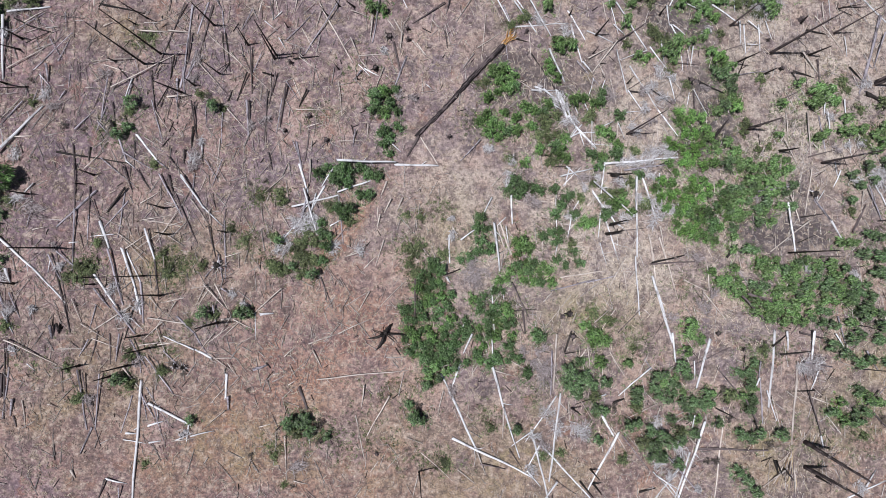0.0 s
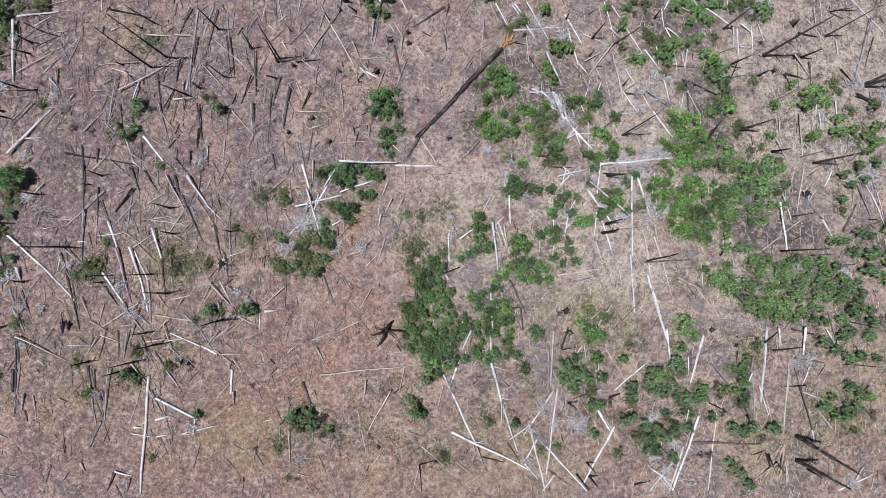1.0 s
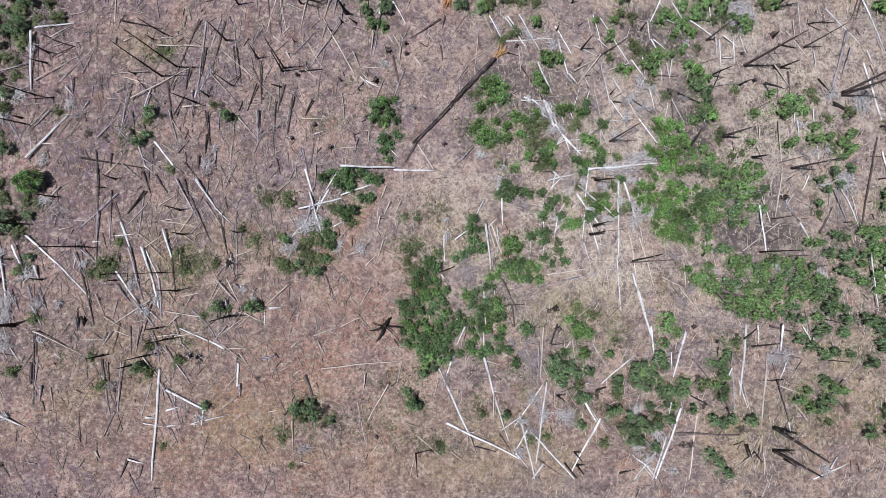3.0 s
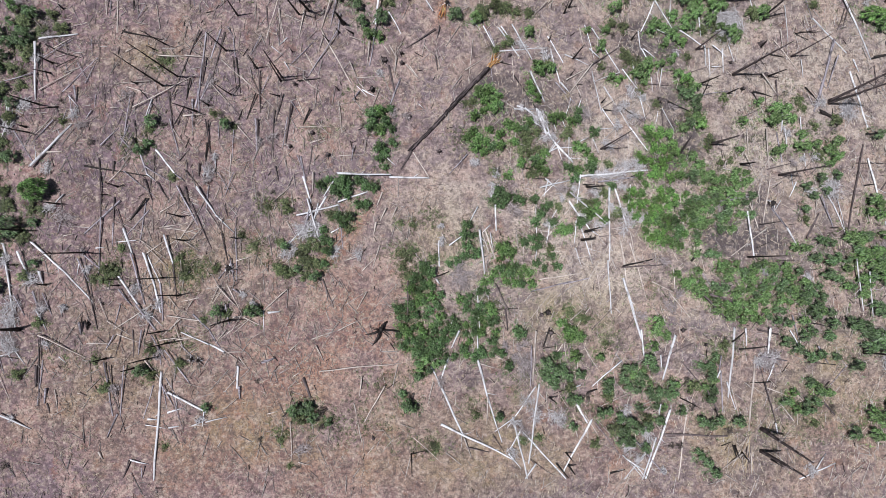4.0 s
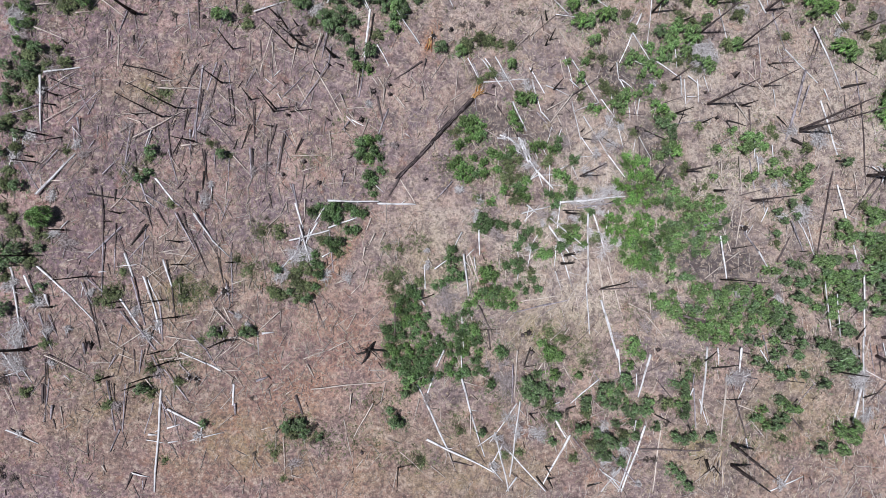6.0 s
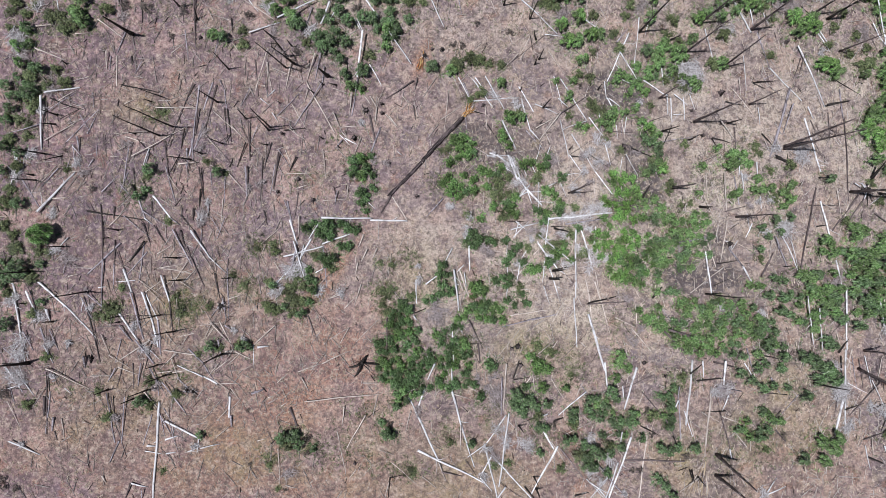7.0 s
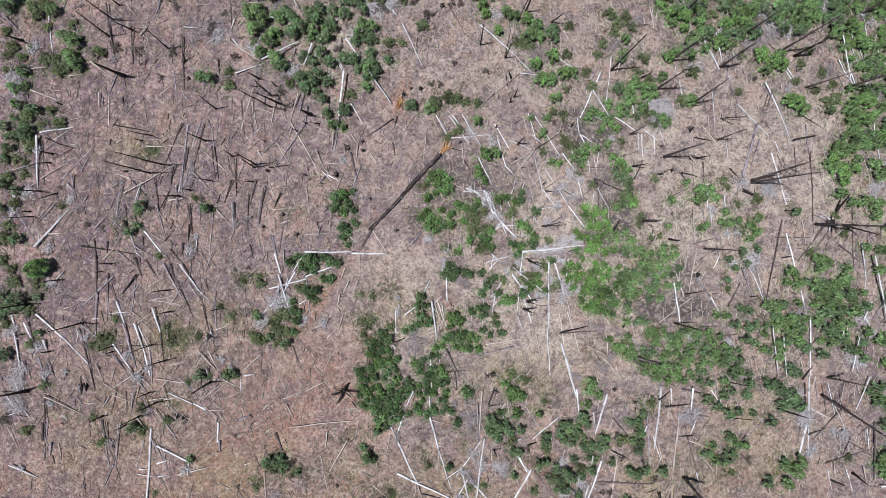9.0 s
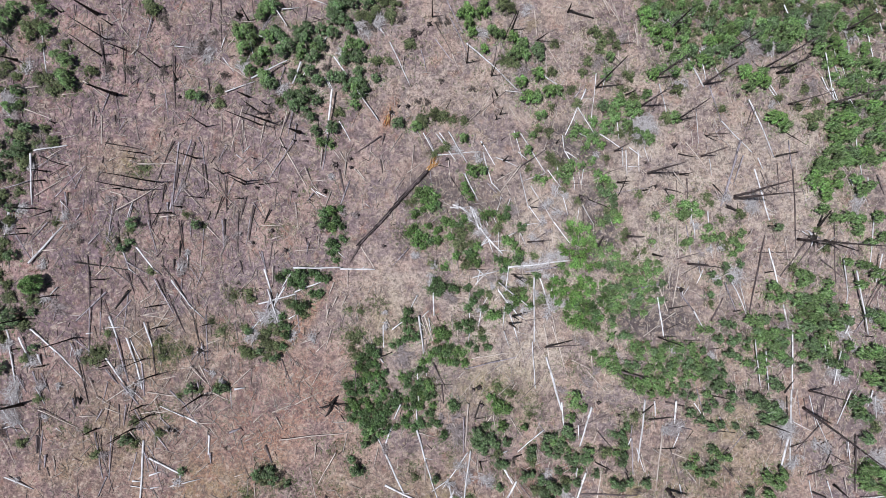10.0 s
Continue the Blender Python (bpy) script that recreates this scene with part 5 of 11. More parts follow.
pole(-31.71, -9.82, -32.06, -12.66, 0.19, 'grey')
pole(4.31, 25.75, 3.97, 20.69, 0.11, 'pale')
pole(40.33, 11.69, 43.56, 12.67, 0.16, 'brown')
pole(27.27, 18.18, 27.47, 15.34, 0.19, 'brown')
pole(19.26, -8.09, 22.76, -4.52, 0.11, 'brown')
pole(-47.43, -10.77, -45.57, -13.73, 0.15, 'white')
pole(-32.68, 7.24, -31.64, 4.63, 0.19, 'brown')
pole(23.54, -22.70, 25.96, -24.09, 0.19, 'white')
pole(3.86, -8.70, 3.04, -10.76, 0.24, 'white')
pole(15.59, 21.34, 18.38, 23.08, 0.16, 'pale')
pole(41.14, 27.65, 44.37, 23.93, 0.11, 'pale')
pole(-23.60, 1.45, -22.83, -1.74, 0.16, 'brown')
pole(61.21, -17.30, 62.40, -20.26, 0.16, 'white')
pole(-50.97, 37.94, -48.63, 35.77, 0.16, 'grey')
pole(-20.64, 17.77, -21.63, 14.67, 0.16, 'char')
pole(4.79, 38.66, 5.67, 35.60, 0.16, 'grey')
pole(23.42, 24.65, 24.08, 21.50, 0.16, 'white')
pole(33.01, 26.19, 33.33, 22.98, 0.16, 'white')
pole(-30.56, -10.35, -28.96, -13.13, 0.16, 'grey')
pole(-41.10, 17.55, -40.90, 15.76, 0.28, 'grey')
pole(5.49, 27.41, 7.12, 24.65, 0.16, 'white')
pole(13.13, -23.47, 11.99, -25.31, 0.24, 'white')
pole(7.75, -11.24, 11.94, -13.34, 0.11, 'pale')
pole(-35.80, 2.11, -35.73, -1.08, 0.16, 'grey')
pole(57.30, 16.09, 60.07, 14.65, 0.16, 'white')
pole(42.52, 32.20, 43.00, 27.54, 0.11, 'white')
pole(-33.96, -9.61, -34.55, -12.73, 0.16, 'brown')
pole(58.75, -6.05, 59.97, -10.56, 0.11, 'white')
pole(15.41, 24.50, 18.38, 23.40, 0.16, 'white')
pole(7.34, -16.15, 7.43, -19.31, 0.16, 'pale')
pole(-12.82, -10.26, -9.88, -9.13, 0.16, 'pale')
pole(18.68, -17.90, 20.51, -20.46, 0.16, 'pale')
pole(58.88, -17.35, 59.69, -20.33, 0.16, 'white')
pole(-47.61, 31.04, -45.08, 31.61, 0.19, 'pale')
pole(37.63, -7.33, 37.92, -9.43, 0.24, 'white')
pole(-5.83, 28.55, -4.21, 25.94, 0.16, 'white')
pole(-11.45, 27.92, -11.69, 24.86, 0.16, 'grey')
pole(4.12, 11.82, 2.08, 9.46, 0.16, 'grey')
pole(-39.28, -2.08, -37.94, -4.90, 0.16, 'grey')
pole(-29.10, 21.88, -26.47, 21.85, 0.19, 'pale')
pole(67.73, -5.79, 68.14, -8.82, 0.16, 'white')
pole(-32.83, -9.85, -32.59, -12.95, 0.16, 'brown')
pole(20.02, 18.11, 21.93, 15.69, 0.16, 'white')
pole(2.36, 1.01, 4.40, 2.59, 0.19, 'white')
pole(-38.47, -1.76, -36.08, -3.69, 0.16, 'grey')
pole(-37.32, -5.74, -34.28, -5.34, 0.16, 'brown')
pole(46.41, -9.17, 47.96, -11.23, 0.19, 'grey')
pole(-6.43, 19.17, -7.74, 14.78, 0.11, 'pale')
pole(67.89, 24.28, 69.10, 21.59, 0.16, 'brown')
pole(14.22, -4.22, 11.59, -7.86, 0.11, 'pale')
pole(6.21, 2.67, 7.06, 0.30, 0.19, 'pale')
pole(-18.27, -13.00, -16.88, -12.50, 0.32, 'grey')
pole(-20.35, 17.79, -16.95, 14.91, 0.11, 'pale')
pole(-43.30, -3.67, -42.90, -5.08, 0.32, 'white')
pole(-28.22, 19.18, -28.63, 16.72, 0.19, 'char')
pole(-34.56, -5.35, -33.02, -7.30, 0.19, 'grey')
pole(-22.50, -1.44, -21.92, -4.32, 0.16, 'grey')
pole(-41.65, -16.55, -41.78, -18.22, 0.28, 'grey')
pole(39.30, 4.95, 42.18, 5.51, 0.16, 'char')
pole(-35.92, 5.03, -35.80, 2.11, 0.16, 'brown')
pole(10.65, -18.37, 8.33, -20.15, 0.16, 'white')
pole(32.37, 26.47, 32.69, 24.04, 0.19, 'white')
pole(34.63, 26.28, 34.94, 23.39, 0.16, 'white')
pole(-18.17, 5.22, -15.13, 8.35, 0.11, 'pale')
pole(-10.31, 44.91, -8.01, 44.25, 0.19, 'white')
pole(18.00, 19.26, 18.79, 16.47, 0.16, 'pale')
pole(-28.83, -15.10, -26.35, -18.68, 0.11, 'grey')
pole(-28.73, 14.72, -26.33, 15.15, 0.19, 'pale')
pole(-43.21, -7.93, -42.19, -10.15, 0.19, 'white')
pole(-28.06, 6.56, -27.33, 4.23, 0.19, 'brown')
pole(-34.84, 13.38, -35.78, 10.65, 0.16, 'grey')
pole(0.76, -12.86, 1.70, -14.57, 0.24, 'white')
pole(66.46, 4.86, 64.91, 2.51, 0.16, 'grey')
pole(32.17, 20.03, 33.33, 22.66, 0.16, 'char')
pole(-32.64, 18.63, -36.93, 18.20, 0.11, 'pale')
pole(67.42, 34.08, 69.25, 34.56, 0.24, 'char')
pole(-0.98, -20.91, 2.31, -23.67, 0.11, 'pale')
pole(-25.81, 11.74, -25.95, 9.34, 0.19, 'char')
pole(36.03, -14.25, 37.24, -18.34, 0.11, 'pale')
pole(55.24, -5.78, 56.77, -3.99, 0.19, 'char')
pole(-38.53, -9.19, -38.42, -10.59, 0.32, 'grey')
pole(31.09, 0.32, 32.34, 1.77, 0.24, 'char')
pole(-37.78, 10.84, -35.96, 13.02, 0.16, 'grey')
pole(20.15, 17.99, 22.53, 17.93, 0.19, 'char')
pole(-7.88, 24.70, -8.05, 21.87, 0.16, 'pale')
pole(-42.69, -10.73, -42.45, -13.52, 0.16, 'brown')
pole(-5.65, 0.69, -6.41, -2.00, 0.16, 'pale')
pole(-23.69, 24.37, -23.23, 21.61, 0.16, 'grey')
pole(-31.24, 7.01, -29.65, 4.72, 0.16, 'brown')
pole(64.07, 8.24, 63.71, 5.53, 0.16, 'white')
pole(-9.67, -1.24, -7.08, -0.25, 0.16, 'pale')
pole(36.06, -9.00, 37.94, -7.62, 0.19, 'char')
pole(-23.47, 43.87, -23.56, 41.17, 0.16, 'brown')
pole(-22.63, -6.66, -22.21, -8.95, 0.19, 'grey')
pole(24.40, 21.51, 28.53, 21.43, 0.11, 'brown')
pole(6.13, 26.81, 7.31, 24.34, 0.16, 'grey')
pole(28.91, -0.68, 29.23, -3.39, 0.16, 'pale')
pole(21.76, -24.45, 23.55, -24.02, 0.24, 'char')
pole(26.43, -2.28, 28.92, -3.40, 0.16, 'pale')
pole(-20.29, 14.74, -20.13, 12.02, 0.16, 'brown')
pole(-24.43, -9.59, -22.88, -11.82, 0.16, 'grey')
pole(-29.92, -11.46, -29.48, -13.71, 0.19, 'grey')
pole(-15.06, 1.50, -13.69, 3.34, 0.19, 'white')
pole(5.16, -21.92, 7.81, -22.44, 0.16, 'brown')
pole(13.54, 14.95, 14.49, 13.75, 0.28, 'white')
pole(-16.15, 0.28, -14.80, 2.10, 0.19, 'white')
pole(-10.05, 22.07, -8.86, 19.65, 0.16, 'pale')
pole(-16.02, 19.56, -13.36, 20.02, 0.16, 'char')
pole(63.69, 48.59, 65.31, 47.08, 0.19, 'white')
pole(15.49, -23.42, 17.00, -25.11, 0.19, 'char')
pole(44.99, 22.02, 46.93, 20.19, 0.16, 'char')
pole(7.97, 5.52, 10.76, 4.74, 0.15, 'pale')
pole(17.68, 28.16, 18.99, 24.40, 0.11, 'white')
pole(44.75, 38.96, 45.97, 36.66, 0.16, 'white')
pole(32.72, 33.72, 34.26, 34.57, 0.24, 'char')
pole(42.02, 18.64, 42.19, 16.41, 0.19, 'white')
pole(1.12, -14.58, 0.63, -17.18, 0.16, 'pale')
pole(10.70, 17.61, 12.26, 16.75, 0.24, 'white')
pole(38.48, 21.14, 41.07, 20.64, 0.16, 'char')
pole(24.54, 19.62, 25.38, 17.13, 0.16, 'white')
pole(40.06, -14.14, 42.55, -14.97, 0.16, 'pale')
pole(-36.23, 9.14, -36.29, 7.66, 0.28, 'brown')
pole(-15.31, 23.01, -13.17, 19.72, 0.11, 'pale')
pole(-4.66, 23.01, -4.81, 20.81, 0.19, 'pale')
pole(16.92, 31.46, 19.32, 28.48, 0.11, 'pale')
pole(26.61, 22.92, 27.26, 20.40, 0.16, 'pale')
pole(46.16, -23.43, 47.44, -21.65, 0.19, 'white')
pole(37.21, -21.73, 38.43, -22.99, 0.24, 'char')
pole(-29.52, 13.66, -28.71, 16.11, 0.16, 'char')
pole(42.96, -7.46, 44.51, -9.53, 0.16, 'white')
# Black bar drawn as a shadow line on the ground.
pole(17.95, 8.86, 20.76, 8.91, 0.15, 'char')
pole(45.87, 42.56, 46.62, 44.97, 0.16, 'white')
pole(25.75, 33.02, 27.25, 35.03, 0.16, 'grey')
pole(-44.83, 20.66, -41.90, 23.14, 0.11, 'grey')
pole(22.51, -10.18, 21.62, -12.57, 0.16, 'pale')
pole(-29.04, -15.95, -27.78, -18.15, 0.16, 'grey')
pole(-11.28, 7.93, -12.37, 6.08, 0.19, 'white')
pole(-32.04, -24.05, -32.71, -26.09, 0.19, 'brown')
pole(63.42, 35.09, 64.24, 32.76, 0.16, 'white')
pole(30.44, 23.01, 33.98, 24.30, 0.11, 'brown')
pole(-27.88, -16.76, -26.79, -20.36, 0.11, 'grey')
pole(23.61, 3.38, 24.25, 0.97, 0.16, 'pale')
pole(-20.66, -15.73, -20.57, -17.13, 0.28, 'grey')
pole(-3.40, -3.66, -5.93, -6.39, 0.11, 'pale')
pole(-45.78, -6.33, -44.62, -8.66, 0.15, 'grey')
pole(36.84, 17.73, 40.08, 19.50, 0.11, 'brown')
pole(-11.15, 17.37, -10.67, 13.71, 0.11, 'pale')
pole(14.06, 4.20, 13.80, 1.77, 0.16, 'white')
pole(61.78, -13.15, 61.03, -15.42, 0.16, 'char')
pole(4.83, -20.79, 5.78, -23.04, 0.16, 'pale')
pole(19.65, -1.02, 20.43, -4.60, 0.11, 'pale')
pole(58.20, 6.88, 59.77, 6.55, 0.24, 'char')
pole(32.90, 42.73, 33.35, 40.39, 0.16, 'pale')
pole(66.66, 29.72, 67.07, 27.38, 0.16, 'white')
pole(-28.12, -9.14, -26.77, -12.50, 0.11, 'pale')
pole(-14.36, 16.27, -15.15, 14.40, 0.19, 'char')
pole(29.65, 3.94, 31.40, 7.10, 0.11, 'pale')
pole(-48.75, 15.89, -48.26, 13.82, 0.18, 'white')
pole(37.46, 13.32, 39.35, 10.26, 0.11, 'pale')
pole(-32.04, -24.05, -30.08, -24.56, 0.19, 'white')
pole(-5.62, 6.98, -6.14, 5.45, 0.24, 'pale')
pole(-43.20, 21.54, -40.87, 21.01, 0.16, 'char')
pole(40.69, -13.53, 38.33, -13.71, 0.16, 'char')
pole(52.58, 16.61, 54.15, 16.67, 0.24, 'char')
pole(-15.43, 14.08, -11.89, 14.38, 0.11, 'pale')
pole(16.06, 14.38, 16.30, 10.53, 0.10, 'white')
pole(-14.02, 43.18, -11.77, 43.68, 0.16, 'white')
pole(-17.91, -7.43, -16.60, -7.27, 0.28, 'white')
pole(20.02, 18.11, 22.83, 20.16, 0.11, 'brown')
pole(-48.86, -0.53, -45.22, -0.33, 0.10, 'char')
pole(-7.04, -14.23, -7.22, -16.52, 0.16, 'pale')
pole(9.76, 17.87, 11.63, 17.35, 0.19, 'white')
pole(-30.58, 1.74, -27.21, 2.47, 0.11, 'pale')
pole(-35.02, -13.87, -34.57, -16.09, 0.16, 'brown')
pole(33.34, 26.53, 35.27, 25.35, 0.16, 'white')
pole(3.50, 21.91, 6.21, 23.96, 0.11, 'pale')
pole(24.35, 27.93, 24.68, 25.69, 0.16, 'white')
pole(-24.05, -19.74, -21.85, -19.24, 0.16, 'white')
pole(2.85, -22.53, 4.64, -23.91, 0.16, 'pale')
pole(42.32, 16.74, 42.81, 14.53, 0.16, 'white')
pole(24.68, 25.69, 25.97, 23.84, 0.16, 'white')
pole(0.70, -2.74, 2.46, -2.02, 0.19, 'char')
pole(-0.11, 23.59, 0.26, 21.73, 0.19, 'brown')
pole(-40.06, 18.03, -38.88, 21.13, 0.11, 'grey')
pole(-26.64, 9.30, -26.60, 7.82, 0.24, 'brown')
pole(41.03, -11.43, 40.38, -13.54, 0.16, 'white')
pole(52.44, 10.29, 54.24, 10.58, 0.19, 'char')
pole(-23.14, 10.67, -23.22, 7.38, 0.11, 'pale')
pole(41.81, 29.00, 42.43, 25.77, 0.11, 'pale')
pole(-18.11, 9.41, -17.60, 7.64, 0.19, 'brown')
pole(-22.89, -11.54, -20.23, -13.45, 0.11, 'pale')
pole(-29.31, 7.99, -28.10, 7.15, 0.24, 'grey')
pole(-27.83, 16.77, -27.80, 15.56, 0.28, 'grey')
pole(6.34, -12.41, 8.43, -12.94, 0.16, 'pale')
pole(-43.40, 13.83, -45.43, 11.35, 0.11, 'pale')
pole(-48.04, 13.49, -48.75, 11.37, 0.15, 'white')
pole(14.56, 33.29, 13.12, 30.52, 0.11, 'pale')
pole(-34.32, 14.01, -33.88, 11.93, 0.16, 'brown')
pole(-29.36, -15.39, -28.48, -18.45, 0.11, 'grey')
pole(14.61, 13.57, 15.45, 11.63, 0.16, 'white')
pole(-22.45, 13.72, -20.27, 11.41, 0.11, 'pale')
pole(-47.13, -14.78, -45.60, -17.73, 0.10, 'pale')
pole(-28.29, -18.83, -26.93, -18.41, 0.24, 'white')
pole(-42.44, 30.52, -40.39, 30.76, 0.16, 'pale')
pole(18.57, 15.40, 21.62, 15.90, 0.11, 'white')
pole(14.81, 13.15, 13.28, 12.27, 0.19, 'white')
pole(51.27, 25.94, 52.08, 24.42, 0.19, 'white')
pole(-44.08, 21.91, -41.48, 23.65, 0.11, 'pale')
pole(-28.01, -10.84, -24.96, -10.18, 0.11, 'pale')
pole(16.14, -9.79, 16.48, -11.83, 0.16, 'pale')
pole(14.97, 20.99, 16.24, 19.79, 0.19, 'white')
pole(5.52, 5.66, 4.67, 3.81, 0.16, 'white')
pole(-37.68, -11.53, -34.65, -11.44, 0.11, 'pale')
pole(-38.06, 18.02, -37.54, 15.04, 0.11, 'brown')
pole(-15.89, 0.88, -16.68, -0.63, 0.19, 'white')
pole(32.03, -0.56, 33.90, -2.92, 0.11, 'grey')
pole(66.70, 23.84, 66.96, 21.90, 0.16, 'white')
pole(-10.84, 10.97, -7.89, 11.29, 0.11, 'pale')
pole(-34.72, -10.48, -35.70, -12.20, 0.16, 'grey')
pole(-27.70, 1.28, -24.91, 2.27, 0.11, 'pale')
pole(-23.33, 33.51, -23.09, 31.61, 0.16, 'char')
pole(-20.85, -17.14, -22.97, -19.15, 0.11, 'pale')
pole(27.27, 18.49, 28.86, 16.05, 0.11, 'white')
pole(22.53, 18.24, 25.06, 16.80, 0.11, 'char')
pole(-12.38, -10.94, -11.44, -12.63, 0.16, 'pale')
pole(-3.88, 5.25, -4.47, 3.73, 0.19, 'pale')
pole(40.11, 22.39, 40.28, 19.51, 0.11, 'brown')
pole(-33.52, 36.10, -32.49, 37.67, 0.16, 'pale')
# Another shadow line, made as a black bar.
pole(12.36, 9.31, 14.44, 9.40, 0.15, 'char')
pole(5.05, -8.66, 5.87, -10.39, 0.16, 'pale')
pole(-44.67, 22.18, -43.20, 21.54, 0.19, 'char')
pole(37.80, 16.19, 38.10, 13.35, 0.11, 'pale')
pole(-25.01, -5.01, -22.19, -4.62, 0.11, 'pale')
pole(9.00, 23.81, 9.38, 20.99, 0.11, 'pale')
pole(7.16, 23.20, 9.02, 22.86, 0.16, 'char')
pole(18.94, -15.39, 20.14, -14.95, 0.24, 'char')
pole(-36.61, 6.76, -34.79, 8.91, 0.11, 'pale')
pole(-24.71, 31.16, -25.31, 28.47, 0.11, 'grey')
pole(19.91, 2.74, 22.68, 3.22, 0.11, 'brown')
pole(-31.78, -1.21, -29.65, 0.61, 0.11, 'pale')
pole(3.22, -7.25, 2.68, -8.73, 0.19, 'white')
pole(-29.68, -10.89, -26.90, -10.52, 0.11, 'pale')
pole(16.70, -7.11, 18.79, -5.25, 0.11, 'pale')
pole(4.88, 27.37, 6.18, 24.91, 0.11, 'pale')
pole(-9.12, 12.27, -9.33, 10.44, 0.16, 'grey')
pole(-9.10, -0.92, -6.82, 0.65, 0.11, 'pale')
pole(15.12, -7.32, 17.33, -5.76, 0.11, 'pale')
pole(7.11, 2.71, 7.46, 0.92, 0.16, 'white')
pole(13.11, 7.26, 15.14, 9.43, 0.10, 'white')
pole(-37.94, -9.00, -37.80, -10.01, 0.28, 'char')
pole(11.07, 1.66, 11.11, -0.14, 0.16, 'pale')
pole(-41.65, 16.62, -41.26, 13.94, 0.11, 'grey')
pole(-30.70, 3.50, -28.53, 5.06, 0.11, 'pale')
pole(-32.02, 7.56, -32.00, 5.79, 0.16, 'brown')
pole(-43.32, 19.65, -41.17, 21.17, 0.11, 'char')
pole(5.48, 6.87, 7.24, 8.78, 0.11, 'pale')
pole(-20.56, -8.03, -18.21, -9.11, 0.11, 'pale')
pole(-21.89, -4.90, -20.70, -5.73, 0.19, 'grey')
pole(-22.46, -9.53, -24.02, -11.57, 0.11, 'pale')
pole(-8.86, 19.65, -7.60, 18.49, 0.16, 'pale')
pole(17.17, 1.30, 18.12, -1.08, 0.11, 'white')
pole(-22.53, 19.81, -20.66, 18.07, 0.11, 'pale')
pole(-20.45, 24.56, -21.62, 22.32, 0.11, 'grey')
pole(-33.01, 0.19, -35.52, -0.09, 0.11, 'white')
pole(6.55, 22.72, 6.93, 20.22, 0.11, 'grey')
pole(-43.62, 9.79, -41.95, 9.99, 0.16, 'pale')
pole(-6.17, 3.35, -6.41, 1.97, 0.19, 'pale')
pole(38.96, 2.16, 41.20, 3.17, 0.11, 'char')
pole(10.37, 5.57, 12.81, 5.37, 0.11, 'pale')
pole(-27.41, -11.39, -25.61, -13.04, 0.11, 'grey')
pole(-30.52, 28.62, -28.75, 30.22, 0.11, 'pale')
pole(0.26, 27.09, 0.01, 25.49, 0.16, 'brown')
pole(-1.18, -23.18, -1.66, -25.54, 0.11, 'pale')
pole(8.25, -6.20, 10.65, -6.00, 0.11, 'char')
pole(-41.45, 42.60, -41.29, 41.08, 0.16, 'brown')
pole(-6.88, -4.66, -7.96, -6.75, 0.11, 'pale')
pole(7.66, 27.55, 8.63, 26.33, 0.16, 'white')
pole(24.56, 0.37, 26.73, -0.45, 0.11, 'pale')
pole(-35.59, 11.85, -34.03, 10.14, 0.11, 'grey')
pole(16.25, 19.16, 15.67, 16.93, 0.11, 'white')
pole(-40.15, 22.76, -37.85, 22.71, 0.11, 'brown')
pole(-30.67, -20.28, -28.43, -20.67, 0.11, 'white')
pole(19.09, 36.22, 20.59, 37.84, 0.11, 'grey')
pole(-48.00, 14.88, -48.13, 13.83, 0.23, 'white')
pole(60.38, -12.43, 61.54, -12.02, 0.19, 'char')
pole(-25.96, -20.34, -23.76, -20.01, 0.11, 'pale')
pole(13.10, 30.91, 11.62, 29.30, 0.11, 'pale')
pole(22.21, -10.78, 23.13, -11.94, 0.16, 'grey')
pole(41.26, -18.25, 41.56, -19.42, 0.19, 'white')
pole(66.49, 2.18, 67.67, 2.14, 0.19, 'char')
pole(-42.21, 23.36, -40.15, 22.76, 0.11, 'brown')
pole(34.30, 24.32, 33.01, 22.64, 0.11, 'grey')
pole(17.27, 13.89, 18.51, 14.58, 0.16, 'white')
pole(6.99, -3.88, 7.15, -5.06, 0.19, 'white')
pole(-30.44, -19.61, -29.50, -19.70, 0.24, 'white')
pole(-36.19, 16.01, -34.56, 17.31, 0.11, 'pale')
pole(-7.57, -2.34, -6.17, -0.81, 0.11, 'pale')
pole(-35.48, -23.30, -35.04, -24.11, 0.24, 'pale')
pole(-11.29, 1.95, -10.15, 2.71, 0.16, 'white')
pole(-41.50, -18.21, -41.14, -19.30, 0.19, 'brown')
pole(-20.86, -7.75, -21.89, -9.51, 0.11, 'pale')
pole(-30.61, 10.30, -28.83, 9.38, 0.11, 'pale')
pole(1.41, 2.47, 2.05, 1.30, 0.16, 'pale')
pole(-26.84, -3.06, -28.16, -4.55, 0.11, 'pale')
pole(2.53, 37.78, 2.38, 35.84, 0.11, 'pale')
pole(-28.17, -20.55, -27.07, -20.36, 0.19, 'white')
pole(-13.31, 25.00, -13.82, 23.09, 0.11, 'pale')
pole(-41.78, 14.81, -42.48, 12.98, 0.11, 'grey')
pole(38.48, 21.14, 39.25, 20.09, 0.16, 'char')
pole(18.97, 3.50, 19.91, 2.93, 0.19, 'white')
pole(7.08, 3.61, 6.21, 2.67, 0.16, 'white')
pole(-22.51, 14.62, -22.17, 15.86, 0.16, 'char')
pole(-15.55, 10.74, -14.87, 8.96, 0.11, 'grey')
pole(-14.16, 12.32, -12.42, 13.02, 0.11, 'pale')
pole(-28.84, 9.50, -27.79, 11.04, 0.11, 'char')
pole(18.94, 14.41, 19.78, 12.77, 0.11, 'white')
pole(-30.61, -24.85, -30.69, -26.05, 0.16, 'grey')
